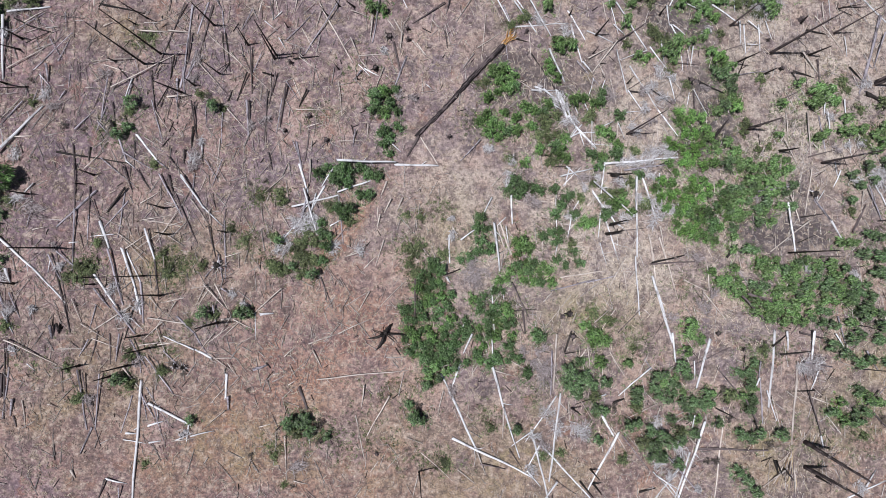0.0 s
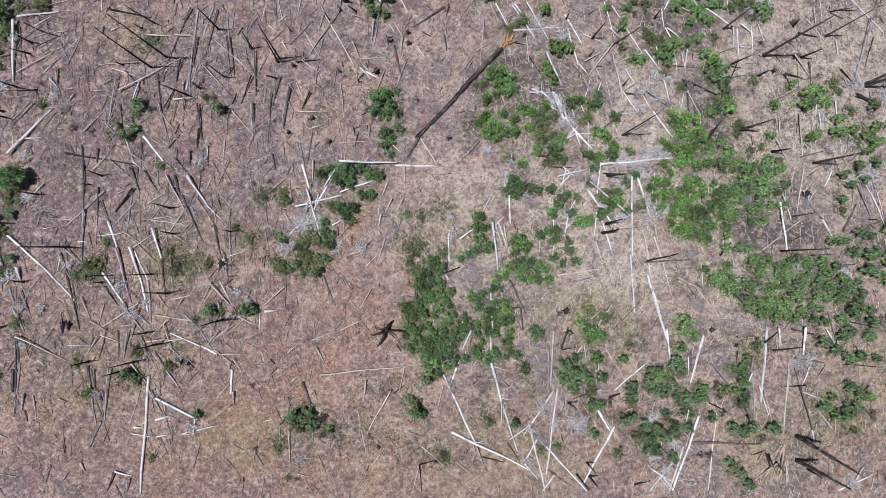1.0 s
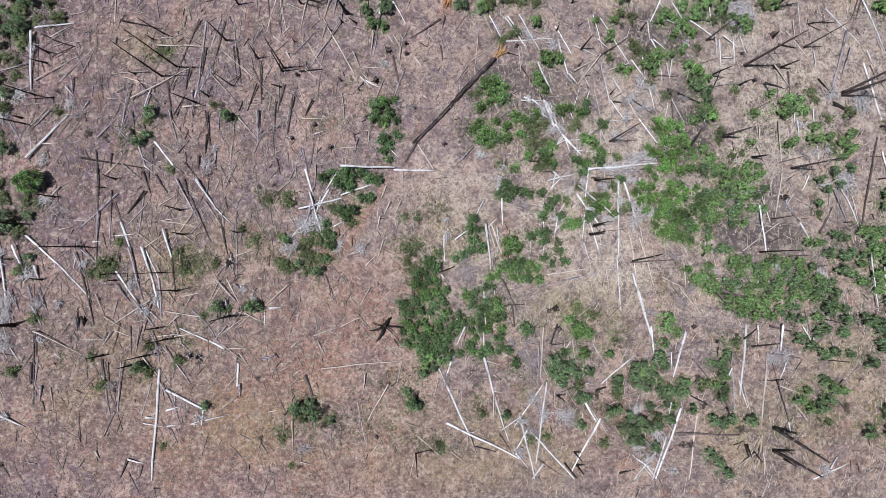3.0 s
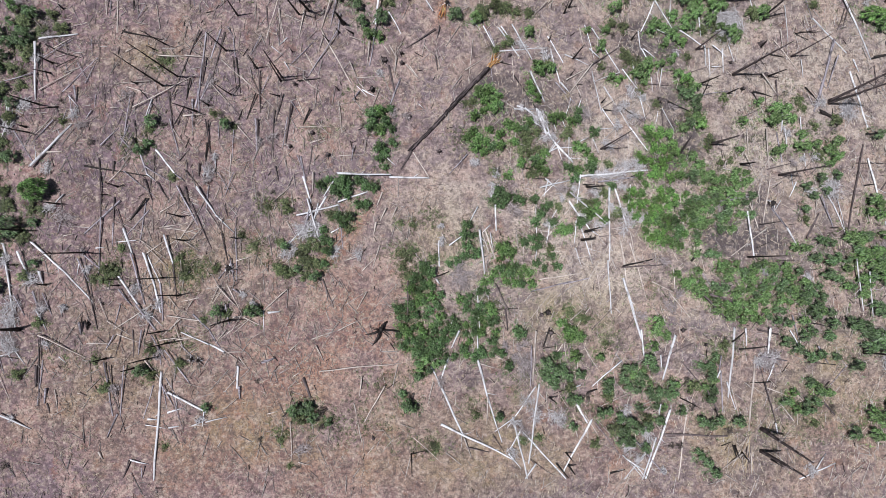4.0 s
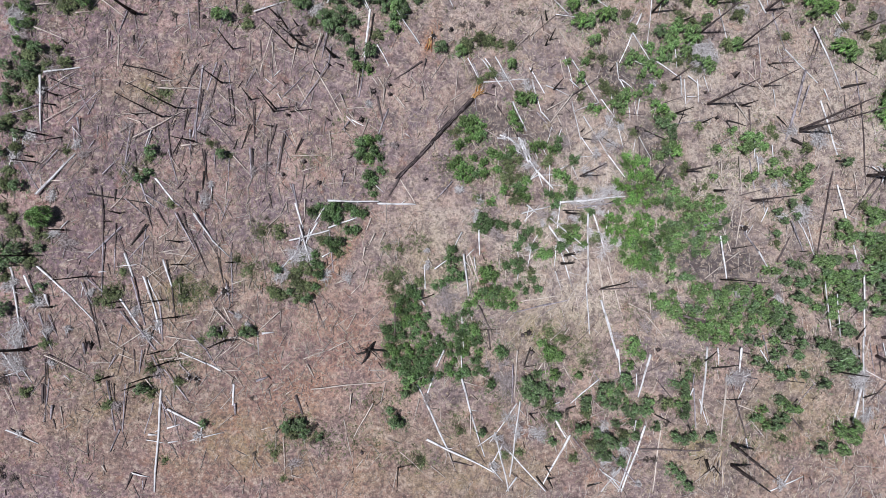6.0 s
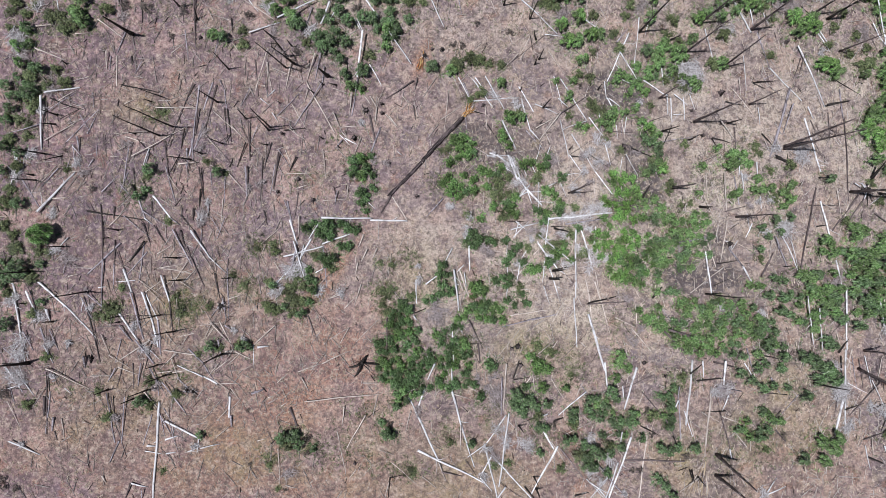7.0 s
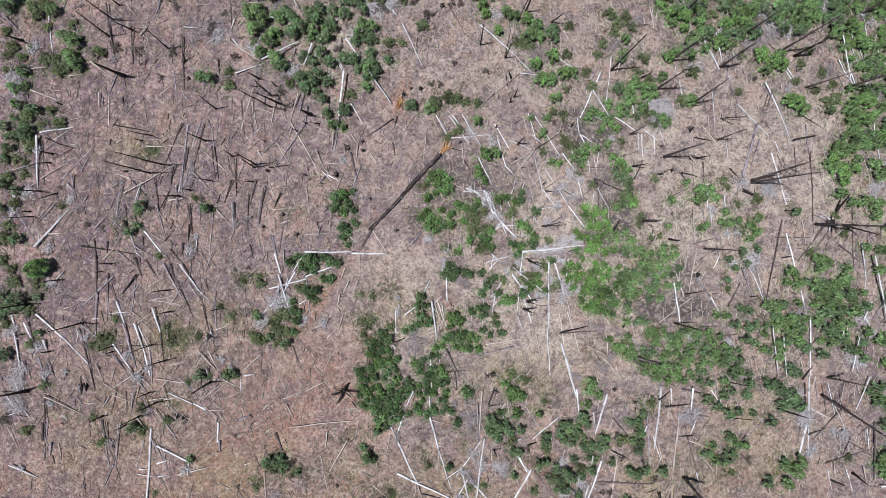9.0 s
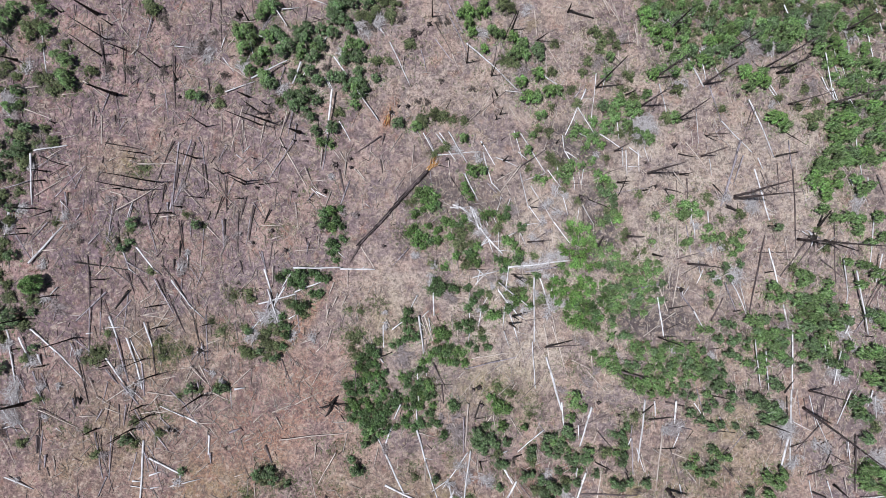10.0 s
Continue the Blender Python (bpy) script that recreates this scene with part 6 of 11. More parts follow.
pole(-24.79, 13.90, -24.62, 12.10, 0.11, 'grey')
pole(-21.80, -1.70, -20.12, -1.05, 0.11, 'pale')
pole(-15.67, -18.99, -14.86, -18.12, 0.16, 'char')
pole(-1.09, 5.67, -0.25, 7.22, 0.11, 'pale')
pole(-32.44, 7.84, -31.53, 7.11, 0.16, 'white')
pole(-35.30, 28.03, -35.23, 26.90, 0.16, 'char')
pole(-27.94, 14.94, -27.48, 13.28, 0.11, 'grey')
pole(-9.14, 19.33, -7.89, 18.16, 0.11, 'white')
pole(-21.69, -8.07, -20.57, -7.92, 0.16, 'pale')
pole(-7.84, 12.94, -7.89, 11.29, 0.11, 'pale')
pole(33.33, 23.94, 34.94, 24.04, 0.11, 'white')
pole(1.00, -2.91, 1.44, -3.48, 0.24, 'white')
pole(26.83, 18.15, 26.64, 16.56, 0.11, 'white')
pole(-15.27, -15.87, -14.19, -14.71, 0.11, 'pale')
pole(4.91, 35.57, 6.43, 35.64, 0.11, 'pale')
pole(-15.22, -11.60, -14.13, -10.53, 0.11, 'pale')
pole(-4.09, -15.58, -2.96, -14.69, 0.11, 'char')
pole(-23.67, -3.81, -22.89, -2.62, 0.11, 'grey')
pole(-5.26, -21.85, -6.07, -22.99, 0.11, 'pale')
pole(-22.79, 30.10, -21.99, 28.99, 0.11, 'pale')
pole(-24.35, 25.57, -23.69, 24.37, 0.11, 'grey')
pole(-30.53, -2.90, -29.89, -4.03, 0.11, 'pale')
pole(-37.42, -0.86, -36.60, -0.71, 0.16, 'white')
pole(-5.19, 10.94, -4.26, 10.19, 0.11, 'white')
pole(-14.66, -14.43, -13.67, -13.84, 0.11, 'pale')
pole(-17.38, -18.74, -16.26, -18.44, 0.11, 'pale')
pole(-1.49, 24.58, -0.67, 23.87, 0.11, 'pale')
pole(-16.26, -13.45, -15.69, -13.32, 0.19, 'pale')
pole(1.43, 16.19, 0.92, 16.78, 0.11, 'pale')
pole(-1.84, 17.56, -1.21, 17.10, 0.11, 'white')
# The charred set also holds black bars laid where shadows fall.
for kind, (v, f) in POLES.items():
    if v:
        tagged(new("small_poles", smooth(mesh_of("small_poles", v, f, POLE_WOOD[kind]))), "small " + LOOK[kind].replace("thick ", "") + " poles strewn over the ground", "poles", kind="stuff")

# ---- stumps, roots, brush ----
def stump(x, y, r):
    h = rnd(0.25, 0.8)
    z = ground_z(x, y)
    rr = r * 0.55
    bark = WOOD[random.choice(("char", "char", "brown"))]
    v, f = tube([(0, 0, -0.1), (0, 0, 0.12), (0.02, 0.01, h * 0.6), (0.03, 0.02, h)], [rr * 1.35, rr * 1.05, rr * 0.9, rr * 0.7], 12, 0.3, ragged=0.16)
    ob = new("tree_stump", smooth(mesh_of("tree_stump", v, f, bark)))
    ob.matrix_basis = pose(x, y, z, rz=rnd(0, 360))
    tagged(ob, "short charred tree stump with spreading roots in the ground", "stump", "stumps")
    v, f = tube([(0.03, 0.02, h - 0.08), (0.03, 0.02, h + 0.03)], [rr * 0.9, rr * 0.7], 10, 0.2, ragged=0.08)
    part("broken_top", mesh_of("broken_top", v, f, WOOD["brown"]), ob, label="brown broken wood")
    for k in range(4):
        s = k * 1.57 + rnd(-0.4, 0.4)
        d = Vector((math.cos(s), math.sin(s), 0))
        v, f = tube([(d * rr * 0.8 + Vector((0, 0, 0.14)))[:], (d * rr * 1.5 + Vector((0, 0, 0.05)))[:], (d * rr * rnd(1.8, 3.2) - Vector((0, 0, 0.06)))[:]], [rr * 0.35, rr * 0.25, rr * 0.08], 6)
        part("root", smooth(mesh_of("root", v, f, bark)), ob)


def root_plate(x, y, r):
    """A torn-up root plate: a ragged disc of split wood with roots all round."""
    base = new("root_plate")
    base.matrix_basis = pose(x, y, ground_z(x, y), rz=rnd(0, 360))
    tagged(base, "dark burnt root crown with splayed broken roots", "roots")
    v, f = tube([(0, 0, -0.1), (0, 0, 0.25), (0.1, 0, 0.55)], [r * 0.6, r * 0.7, r * 0.3], 11, 0.25, ragged=0.12)
    part("root_core", mesh_of("root_core", v, f, WOOD["char"]), base)
    for k in range(11):
        s = k * 0.571 + rnd(-0.2, 0.2)
        d = Vector((math.cos(s), math.sin(s), 0))
        q = r * rnd(1.0, 1.9)
        v, f = tube([(d * r * 0.4 + Vector((0, 0, 0.3)))[:], (d * q * 0.7 + Vector((rnd(-.1, .1), rnd(-.1, .1), rnd(0.2, 0.4))))[:], (d * q + Vector((0, 0, 0.02)))[:]], [r * 0.14, r * 0.09, r * 0.03], 6)
        part("root", smooth(mesh_of("root", v, f, WOOD[("brown", "pale", "grey", "white")[k % 4]])), base)


def root_burst(x, y):
    """A charred upturned stump, its thick roots splayed like a star."""
    base = new("upturned_stump")
    base.matrix_basis = pose(x, y, ground_z(x, y))
    tagged(base, "charred black upturned stump with long splayed roots", "stump")
    v, f = tube([(0, 0, -0.1), (0, 0, 0.4), (0.1, 0.1, 0.9)], [0.3, 0.24, 0.1], 11, 0.15, ragged=0.1)
    part("stump_core", smooth(mesh_of("stump_core", v, f, WOOD["char"])), base)
    for turn, reach, r in ((198, 1.9, 0.15), (243, 2.1, 0.15), (55, 1.25, 0.19), (354, 3.4, 0.09), (316, 2.3, 0.07), (165, 1.5, 0.06), (100, 0.8, 0.07)):
        d = Vector((math.cos(radians(turn)), math.sin(radians(turn)), 0))
        w = Vector((-d.y, d.x, 0))
        pts = [(d * 0.15 + Vector((0, 0, 0.5)))[:], (d * reach * 0.4 + w * 0.12 + Vector((0, 0, 0.75)))[:], (d * reach * 0.75 + w * 0.1 + Vector((0, 0, 0.5)))[:], (d * reach + Vector((0, 0, 0.05)))[:]]
        v, f = tube(pts, [r, r * 0.9, r * 0.65, r * 0.2], 8)
        part("root", smooth(mesh_of("root", v, f, WOOD["char"])), base)


def brush(x, y, r, kind):
    """A heap of thin dead branches, forked and lying over one another."""
    verts, faces = [], []
    main = rnd(0, 6.283)
    ax, ay = math.cos(main), math.sin(main)
    for _ in range(int(30 + 28 * r)):
        u, w0 = rnd(-0.8, 0.6) * r, rnd(-0.35, 0.35) * r
        px, py = ax * u - ay * w0, ay * u + ax * w0
        t, reach = main + random.choice((-1, 1)) * abs(random.gauss(0, 0.75)), rnd(0.35, 1.0) * max(0.7, r) * 0.9
        dx, dy = math.cos(t), math.sin(t)
        z0, z1 = rnd(0.02, 0.35), rnd(0.02, 0.6)
        w = rnd(0.014, 0.038)
        bend = rnd(-0.2, 0.2) * reach
        mid = (px + dx * reach * 0.5 - dy * bend, py + dy * reach * 0.5 + dx * bend, (z0 + z1) / 2 + 0.1)
        tube([(px, py, z0), mid, (px + dx * reach, py + dy * reach, z1)], [w, w * 0.8, w * 0.35], 4, 0.1, verts, faces)
        for _ in range(2):
            t2, q2 = t + random.choice((-1, 1)) * rnd(0.4, 1.0), reach * rnd(0.25, 0.5)
            tube([mid, (mid[0] + math.cos(t2) * q2, mid[1] + math.sin(t2) * q2, z1)], [w * 0.6, w * 0.25], 3, 0.1, verts, faces)
    me = mesh_of("dead_brush", verts, faces, {"white": TWIGS, "grey": TWIGS_BROWN, "pale": TWIGS_PALE}[kind])
    ob = new("dead_brush", me)
    ob.matrix_basis = pose(x, y, ground_z(x, y))
    what = {"white": "bleached white", "grey": "grey-brown", "pale": "pale straw-coloured"}[kind]
    tagged(ob, "tangled heap of " + what + " dead branches", "brush", "brush heaps")


def splinter_heap(x, y, turn, reach, woods, label, fan=0.24):
    """Long shards of a shattered trunk, fanned out from the break."""
    base = new("shattered_trunk")
    base.matrix_basis = pose(x, y, ground_z(x, y), rz=turn)
    tagged(base, label, "log")
    for k in range(34):
        u, a = rnd(0.0, 0.55) * reach, random.gauss(0, fan)
        s = reach * rnd(0.2, 0.55)
        w = rnd(0.03, 0.085)
        v, f = tube([(u, a * u, rnd(0.03, 0.2)), (u + s * 0.5, a * u + a * s * 0.5 + rnd(-0.1, 0.1), rnd(0.1, 0.35)), (u + s, a * u + a * s + rnd(-0.25, 0.25), 0.03)], [w * 0.5, w, w * 0.2], 5, 0.2)
        part("splinter", mesh_of("splinter", v, f, woods[k % len(woods)]), base)


stump(-14.02, 13.45, 0.36)
stump(-12.12, 10.93, 0.41)
stump(-6.01, 22.59, 0.47)
stump(-7.31, 19.03, 0.47)
stump(-4.05, 23.52, 0.30)
stump(-4.00, 22.33, 0.30)
stump(-16.27, 19.15, 0.30)
stump(-16.47, 11.81, 0.30)
stump(-2.85, 16.05, 0.30)
stump(39.97, 23.26, 0.47)
stump(39.55, 27.27, 0.41)
stump(37.36, 21.51, 0.36)
stump(-37.77, -9.42, 0.36)
stump(14.17, -6.33, 0.47)
stump(13.39, -6.60, 0.36)
stump(-5.44, -21.15, 0.30)
stump(14.57, -8.63, 0.47)
stump(35.83, 24.64, 0.24)
stump(32.98, -9.43, 0.30)
stump(30.19, -7.84, 0.36)
stump(-27.81, 33.13, 0.38)
stump(-27.10, 30.88, 0.38)
stump(5.79, 42.34, 0.45)
stump(-19.80, 42.10, 0.68)
stump(3.30, 31.00, 0.38)
stump(48.35, 34.39, 0.38)
stump(8.81, 23.99, 0.30)
stump(0.78, 12.02, 0.30)
stump(27.07, 19.56, 0.47)
stump(3.96, 40.56, 0.30)
stump(2.03, 30.96, 0.30)
root_plate(-22.58, -2.58, 0.59)
root_plate(40.96, 7.67, 0.59)
root_plate(-22.67, -7.50, 0.41)
root_plate(-25.31, -13.00, 0.36)
root_plate(-26.16, -12.91, 0.36)
root_plate(1.06, 29.98, 0.45)
root_plate(59.02, 15.36, 0.91)
root_burst(-5.10, -8.95)
brush(12.29, 16.79, 1.30, 'white')
brush(13.88, 14.38, 1.18, 'white')
brush(22.01, 10.42, 1.78, 'white')
brush(5.08, 10.85, 0.71, 'white')
brush(23.49, 20.23, 1.07, 'white')
brush(24.50, 11.60, 1.07, 'white')
brush(-14.21, 2.33, 1.54, 'white')
brush(-15.81, -0.27, 1.18, 'white')
brush(3.40, -2.91, 1.54, 'grey')
brush(9.78, 5.57, 1.30, 'grey')
brush(23.62, 5.12, 1.54, 'white')
brush(7.28, 8.20, 0.71, 'white')
brush(39.92, -0.24, 0.83, 'white')
brush(25.49, 5.20, 0.83, 'white')
brush(-13.47, -22.55, 1.18, 'grey')
brush(11.42, -12.54, 1.66, 'grey')
brush(12.11, -16.58, 1.18, 'white')
brush(40.13, -11.01, 1.54, 'white')
brush(45.31, -1.27, 0.83, 'white')
brush(-40.89, 14.59, 0.89, 'white')
brush(-24.95, 10.31, 0.47, 'white')
brush(-25.29, 8.50, 0.95, 'grey')
brush(-42.63, -7.88, 0.83, 'white')
brush(-38.05, -3.16, 0.59, 'white')
brush(-19.49, -6.53, 0.47, 'white')
brush(-13.59, 1.76, 1.07, 'white')
brush(15.65, 19.48, 0.71, 'pale')
brush(24.95, 19.67, 0.71, 'white')
brush(24.94, 11.37, 0.83, 'white')
brush(46.97, 20.23, 1.07, 'white')
brush(42.75, 16.47, 0.83, 'white')
brush(46.20, 13.46, 0.71, 'white')
brush(45.49, 9.31, 0.83, 'white')
brush(22.37, 5.81, 0.83, 'white')
brush(15.23, 8.26, 0.83, 'grey')
brush(10.50, -11.69, 0.83, 'grey')
brush(10.92, -16.61, 0.95, 'pale')
brush(28.09, -24.03, 0.47, 'white')
brush(40.97, 7.86, 0.59, 'pale')
brush(40.44, -11.13, 1.18, 'grey')
brush(-42.02, -11.80, 0.59, 'white')
brush(-33.97, -16.33, 0.71, 'grey')
brush(-6.49, 21.06, 0.59, 'white')
brush(-13.05, 2.50, 1.07, 'white')
brush(-25.56, 8.19, 0.83, 'white')
brush(-25.79, 7.29, 0.59, 'grey')
brush(4.58, -2.45, 1.54, 'grey')
brush(3.65, -1.30, 1.07, 'grey')
brush(19.53, 10.00, 1.30, 'white')
brush(17.06, 9.26, 1.07, 'grey')
brush(15.12, -18.24, 1.54, 'white')
brush(13.03, -18.00, 1.07, 'white')
brush(11.88, -11.94, 1.07, 'grey')
brush(11.07, -10.21, 0.83, 'grey')
brush(40.76, -10.52, 1.42, 'grey')
brush(39.50, -11.15, 0.95, 'white')
brush(23.51, -17.35, 1.18, 'white')
brush(13.07, 24.08, 0.95, 'white')
brush(9.92, 25.49, 0.95, 'white')
brush(22.56, 18.59, 1.07, 'white')
brush(23.83, 17.40, 0.95, 'white')
brush(21.95, 16.35, 0.83, 'white')
brush(18.18, 17.41, 0.95, 'grey')
brush(20.73, 13.78, 0.95, 'white')
brush(-41.30, 2.49, 1.42, 'grey')
brush(-42.51, 3.60, 0.95, 'white')
brush(-10.86, -0.37, 0.95, 'white')
brush(-7.92, -0.55, 0.95, 'white')
brush(7.55, 9.74, 0.71, 'white')
brush(4.90, 10.84, 0.59, 'white')
brush(14.09, 3.93, 0.83, 'white')
brush(18.06, 5.01, 1.07, 'white')
brush(19.92, 4.17, 0.95, 'white')
brush(1.46, 1.60, 0.59, 'white')
brush(-3.27, 15.97, 0.71, 'grey')
brush(-25.96, 18.73, 0.95, 'grey')
brush(-26.13, 16.89, 0.83, 'grey')
brush(43.28, 12.68, 0.83, 'grey')
brush(28.87, 25.34, 0.83, 'white')
brush(28.64, -5.19, 1.18, 'grey')
brush(24.95, -6.22, 0.95, 'grey')
brush(25.95, -20.03, 1.18, 'white')
brush(23.85, -21.52, 1.07, 'white')
brush(10.47, -22.36, 0.95, 'white')
brush(11.89, -20.04, 0.95, 'grey')
brush(2.01, -14.53, 0.83, 'grey')
brush(-32.86, -5.26, 0.83, 'white')
brush(-30.22, -6.89, 0.83, 'white')
brush(-31.54, -8.08, 0.95, 'white')
brush(-34.52, -16.34, 0.59, 'grey')
brush(-42.93, -7.61, 0.95, 'grey')
brush(-45.66, 20.63, 0.83, 'white')
brush(-44.76, 23.42, 1.07, 'grey')
brush(-39.93, 13.14, 0.83, 'grey')
brush(-35.10, 17.00, 0.83, 'grey')
brush(-49.38, 29.66, 1.66, 'white')
brush(-36.70, 32.88, 0.91, 'grey')
brush(-25.07, 38.00, 1.96, 'grey')
brush(-48.86, 27.05, 1.51, 'grey')
brush(35.54, 29.15, 2.27, 'white')
brush(18.67, 36.57, 1.21, 'grey')
brush(49.84, 39.97, 2.27, 'grey')
brush(39.89, 44.62, 1.66, 'white')
brush(57.29, 46.26, 2.12, 'white')
brush(61.28, 46.06, 1.21, 'grey')
brush(53.10, 33.43, 0.76, 'white')
brush(50.56, 19.68, 1.66, 'white')
brush(48.38, 9.59, 1.36, 'white')
brush(65.12, 20.25, 1.81, 'white')
brush(64.67, 0.80, 1.06, 'white')
brush(55.69, -11.07, 1.51, 'white')
brush(61.81, -2.95, 1.36, 'white')
brush(68.16, -13.75, 1.36, 'white')
brush(67.72, -6.57, 1.36, 'white')
brush(-46.32, -11.67, 1.81, 'grey')
brush(38.72, 44.17, 1.51, 'white')
brush(40.47, 35.61, 1.21, 'white')
brush(47.09, 39.05, 1.36, 'grey')
brush(58.08, 47.10, 1.81, 'grey')
brush(58.61, 36.43, 1.51, 'grey')
brush(51.40, 41.46, 1.36, 'grey')
brush(62.99, -3.29, 1.21, 'white')
brush(68.33, -14.50, 1.66, 'white')
brush(59.59, -12.62, 0.91, 'white')
brush(19.64, 42.85, 1.06, 'pale')
brush(-1.46, 41.83, 1.06, 'white')
brush(-18.79, 35.23, 1.36, 'white')
brush(-23.15, 36.94, 1.51, 'white')
brush(-48.95, 28.55, 1.51, 'white')
brush(36.30, 29.57, 1.81, 'white')
brush(-46.46, -11.67, 1.51, 'white')
brush(-45.90, -9.11, 1.36, 'white')
brush(34.76, 28.96, 2.27, 'white')
brush(35.51, 30.32, 1.81, 'white')
brush(52.59, 41.28, 1.81, 'white')
brush(50.20, 41.96, 1.51, 'white')
brush(43.91, 40.48, 1.36, 'white')
brush(63.71, 43.79, 1.36, 'white')
brush(49.39, 43.10, 1.36, 'white')
brush(48.37, 10.36, 1.36, 'white')
brush(54.72, 2.93, 1.51, 'grey')
brush(63.32, 2.44, 1.21, 'white')
brush(58.64, 1.15, 1.36, 'grey')
brush(67.23, 4.87, 1.21, 'white')
brush(-44.01, -4.68, 1.21, 'white')
brush(-45.99, -7.66, 1.51, 'white')
brush(-3.34, 41.36, 1.81, 'white')
brush(-1.09, 42.24, 1.51, 'white')
brush(-5.46, 37.39, 1.21, 'white')
brush(-13.55, 32.40, 1.21, 'white')
brush(-18.05, 32.20, 1.06, 'grey')
brush(-37.00, 38.20, 1.06, 'grey')
brush(-26.49, 36.40, 1.51, 'grey')
brush(-24.29, 37.27, 1.36, 'grey')
brush(12.74, 41.35, 1.21, 'white')
brush(18.81, 44.77, 1.21, 'white')
brush(29.09, 38.22, 1.36, 'grey')
brush(32.13, 41.49, 1.21, 'grey')
brush(65.41, 32.79, 1.21, 'grey')
brush(54.87, -7.70, 1.21, 'white')
brush(-47.98, 12.87, 1.36, 'white')
brush(-46.67, 15.15, 1.21, 'white')
brush(-47.08, 33.93, 1.36, 'white')
brush(-47.38, -2.59, 1.21, 'white')
brush(55.60, -10.69, 1.81, 'white')
brush(56.82, -14.80, 1.51, 'white')
brush(61.07, -13.18, 1.21, 'white')
brush(50.25, 19.28, 1.36, 'white')
brush(-18.59, 12.71, 0.83, 'grey')
brush(-43.46, 7.91, 0.89, 'white')
brush(-20.01, 12.03, 0.59, 'grey')
brush(13.21, 15.87, 0.71, 'white')
brush(10.39, 17.59, 0.47, 'white')
brush(-4.80, 16.17, 0.71, 'grey')
brush(23.22, 11.38, 0.95, 'white')
brush(20.74, 10.33, 0.71, 'white')
brush(22.88, 14.80, 0.71, 'grey')
brush(44.86, 13.36, 0.47, 'white')
brush(-38.94, -1.49, 0.47, 'grey')
brush(-40.49, -7.55, 0.47, 'white')
brush(-20.71, -5.44, 0.47, 'white')
brush(1.38, 3.37, 0.36, 'white')
brush(27.66, 0.19, 0.83, 'grey')
brush(38.06, 8.32, 0.71, 'grey')
brush(29.54, -3.68, 0.71, 'grey')
brush(22.98, 3.97, 0.95, 'white')
brush(-29.84, -12.59, 0.83, 'grey')
brush(-24.63, -19.47, 0.53, 'white')
brush(10.66, -18.95, 0.71, 'white')
brush(9.26, -10.29, 0.83, 'grey')
brush(25.04, -22.96, 0.83, 'white')
brush(45.54, -23.44, 0.95, 'white')
brush(48.69, 39.54, 0.91, 'grey')
brush(63.72, 45.40, 1.06, 'grey')
brush(62.96, 41.00, 0.76, 'white')
brush(58.94, 44.38, 0.76, 'white')
brush(63.72, 3.62, 0.76, 'white')
brush(56.08, -9.91, 1.06, 'white')
brush(68.53, -7.67, 1.06, 'white')
brush(-45.66, -12.39, 0.99, 'white')
brush(-45.10, -20.04, 0.56, 'white')
brush(19.57, 7.84, 0.91, 'white')
brush(22.59, 8.71, 0.76, 'white')
brush(15.40, 7.32, 0.68, 'white')
brush(34.52, 6.99, 0.76, 'grey')
brush(21.55, 17.96, 0.68, 'grey')
brush(28.45, 18.84, 0.68, 'grey')
brush(16.92, 8.26, 0.68, 'white')
brush(21.30, 6.36, 0.68, 'white')
brush(7.23, 7.15, 0.61, 'white')
splinter_heap(6.55, 22.6, 50, 2.0, (ORANGE_WOOD, WOOD["pale"], ORANGE_WOOD), "splintered orange end of a burnt fallen trunk")
splinter_heap(1.0, 30.8, -101, 3.0, (RUST_WOOD, ORANGE_WOOD, RUST_WOOD), "rotten trunk crumbled into rust-red splinters", 0.08)
splinter_heap(38.28, -19.78, -111, 4.7, (CREAM_WOOD, WOOD["pale"], CREAM_WOOD, WOOD["brown"]), "shattered trunk broken into pale cream splinters")

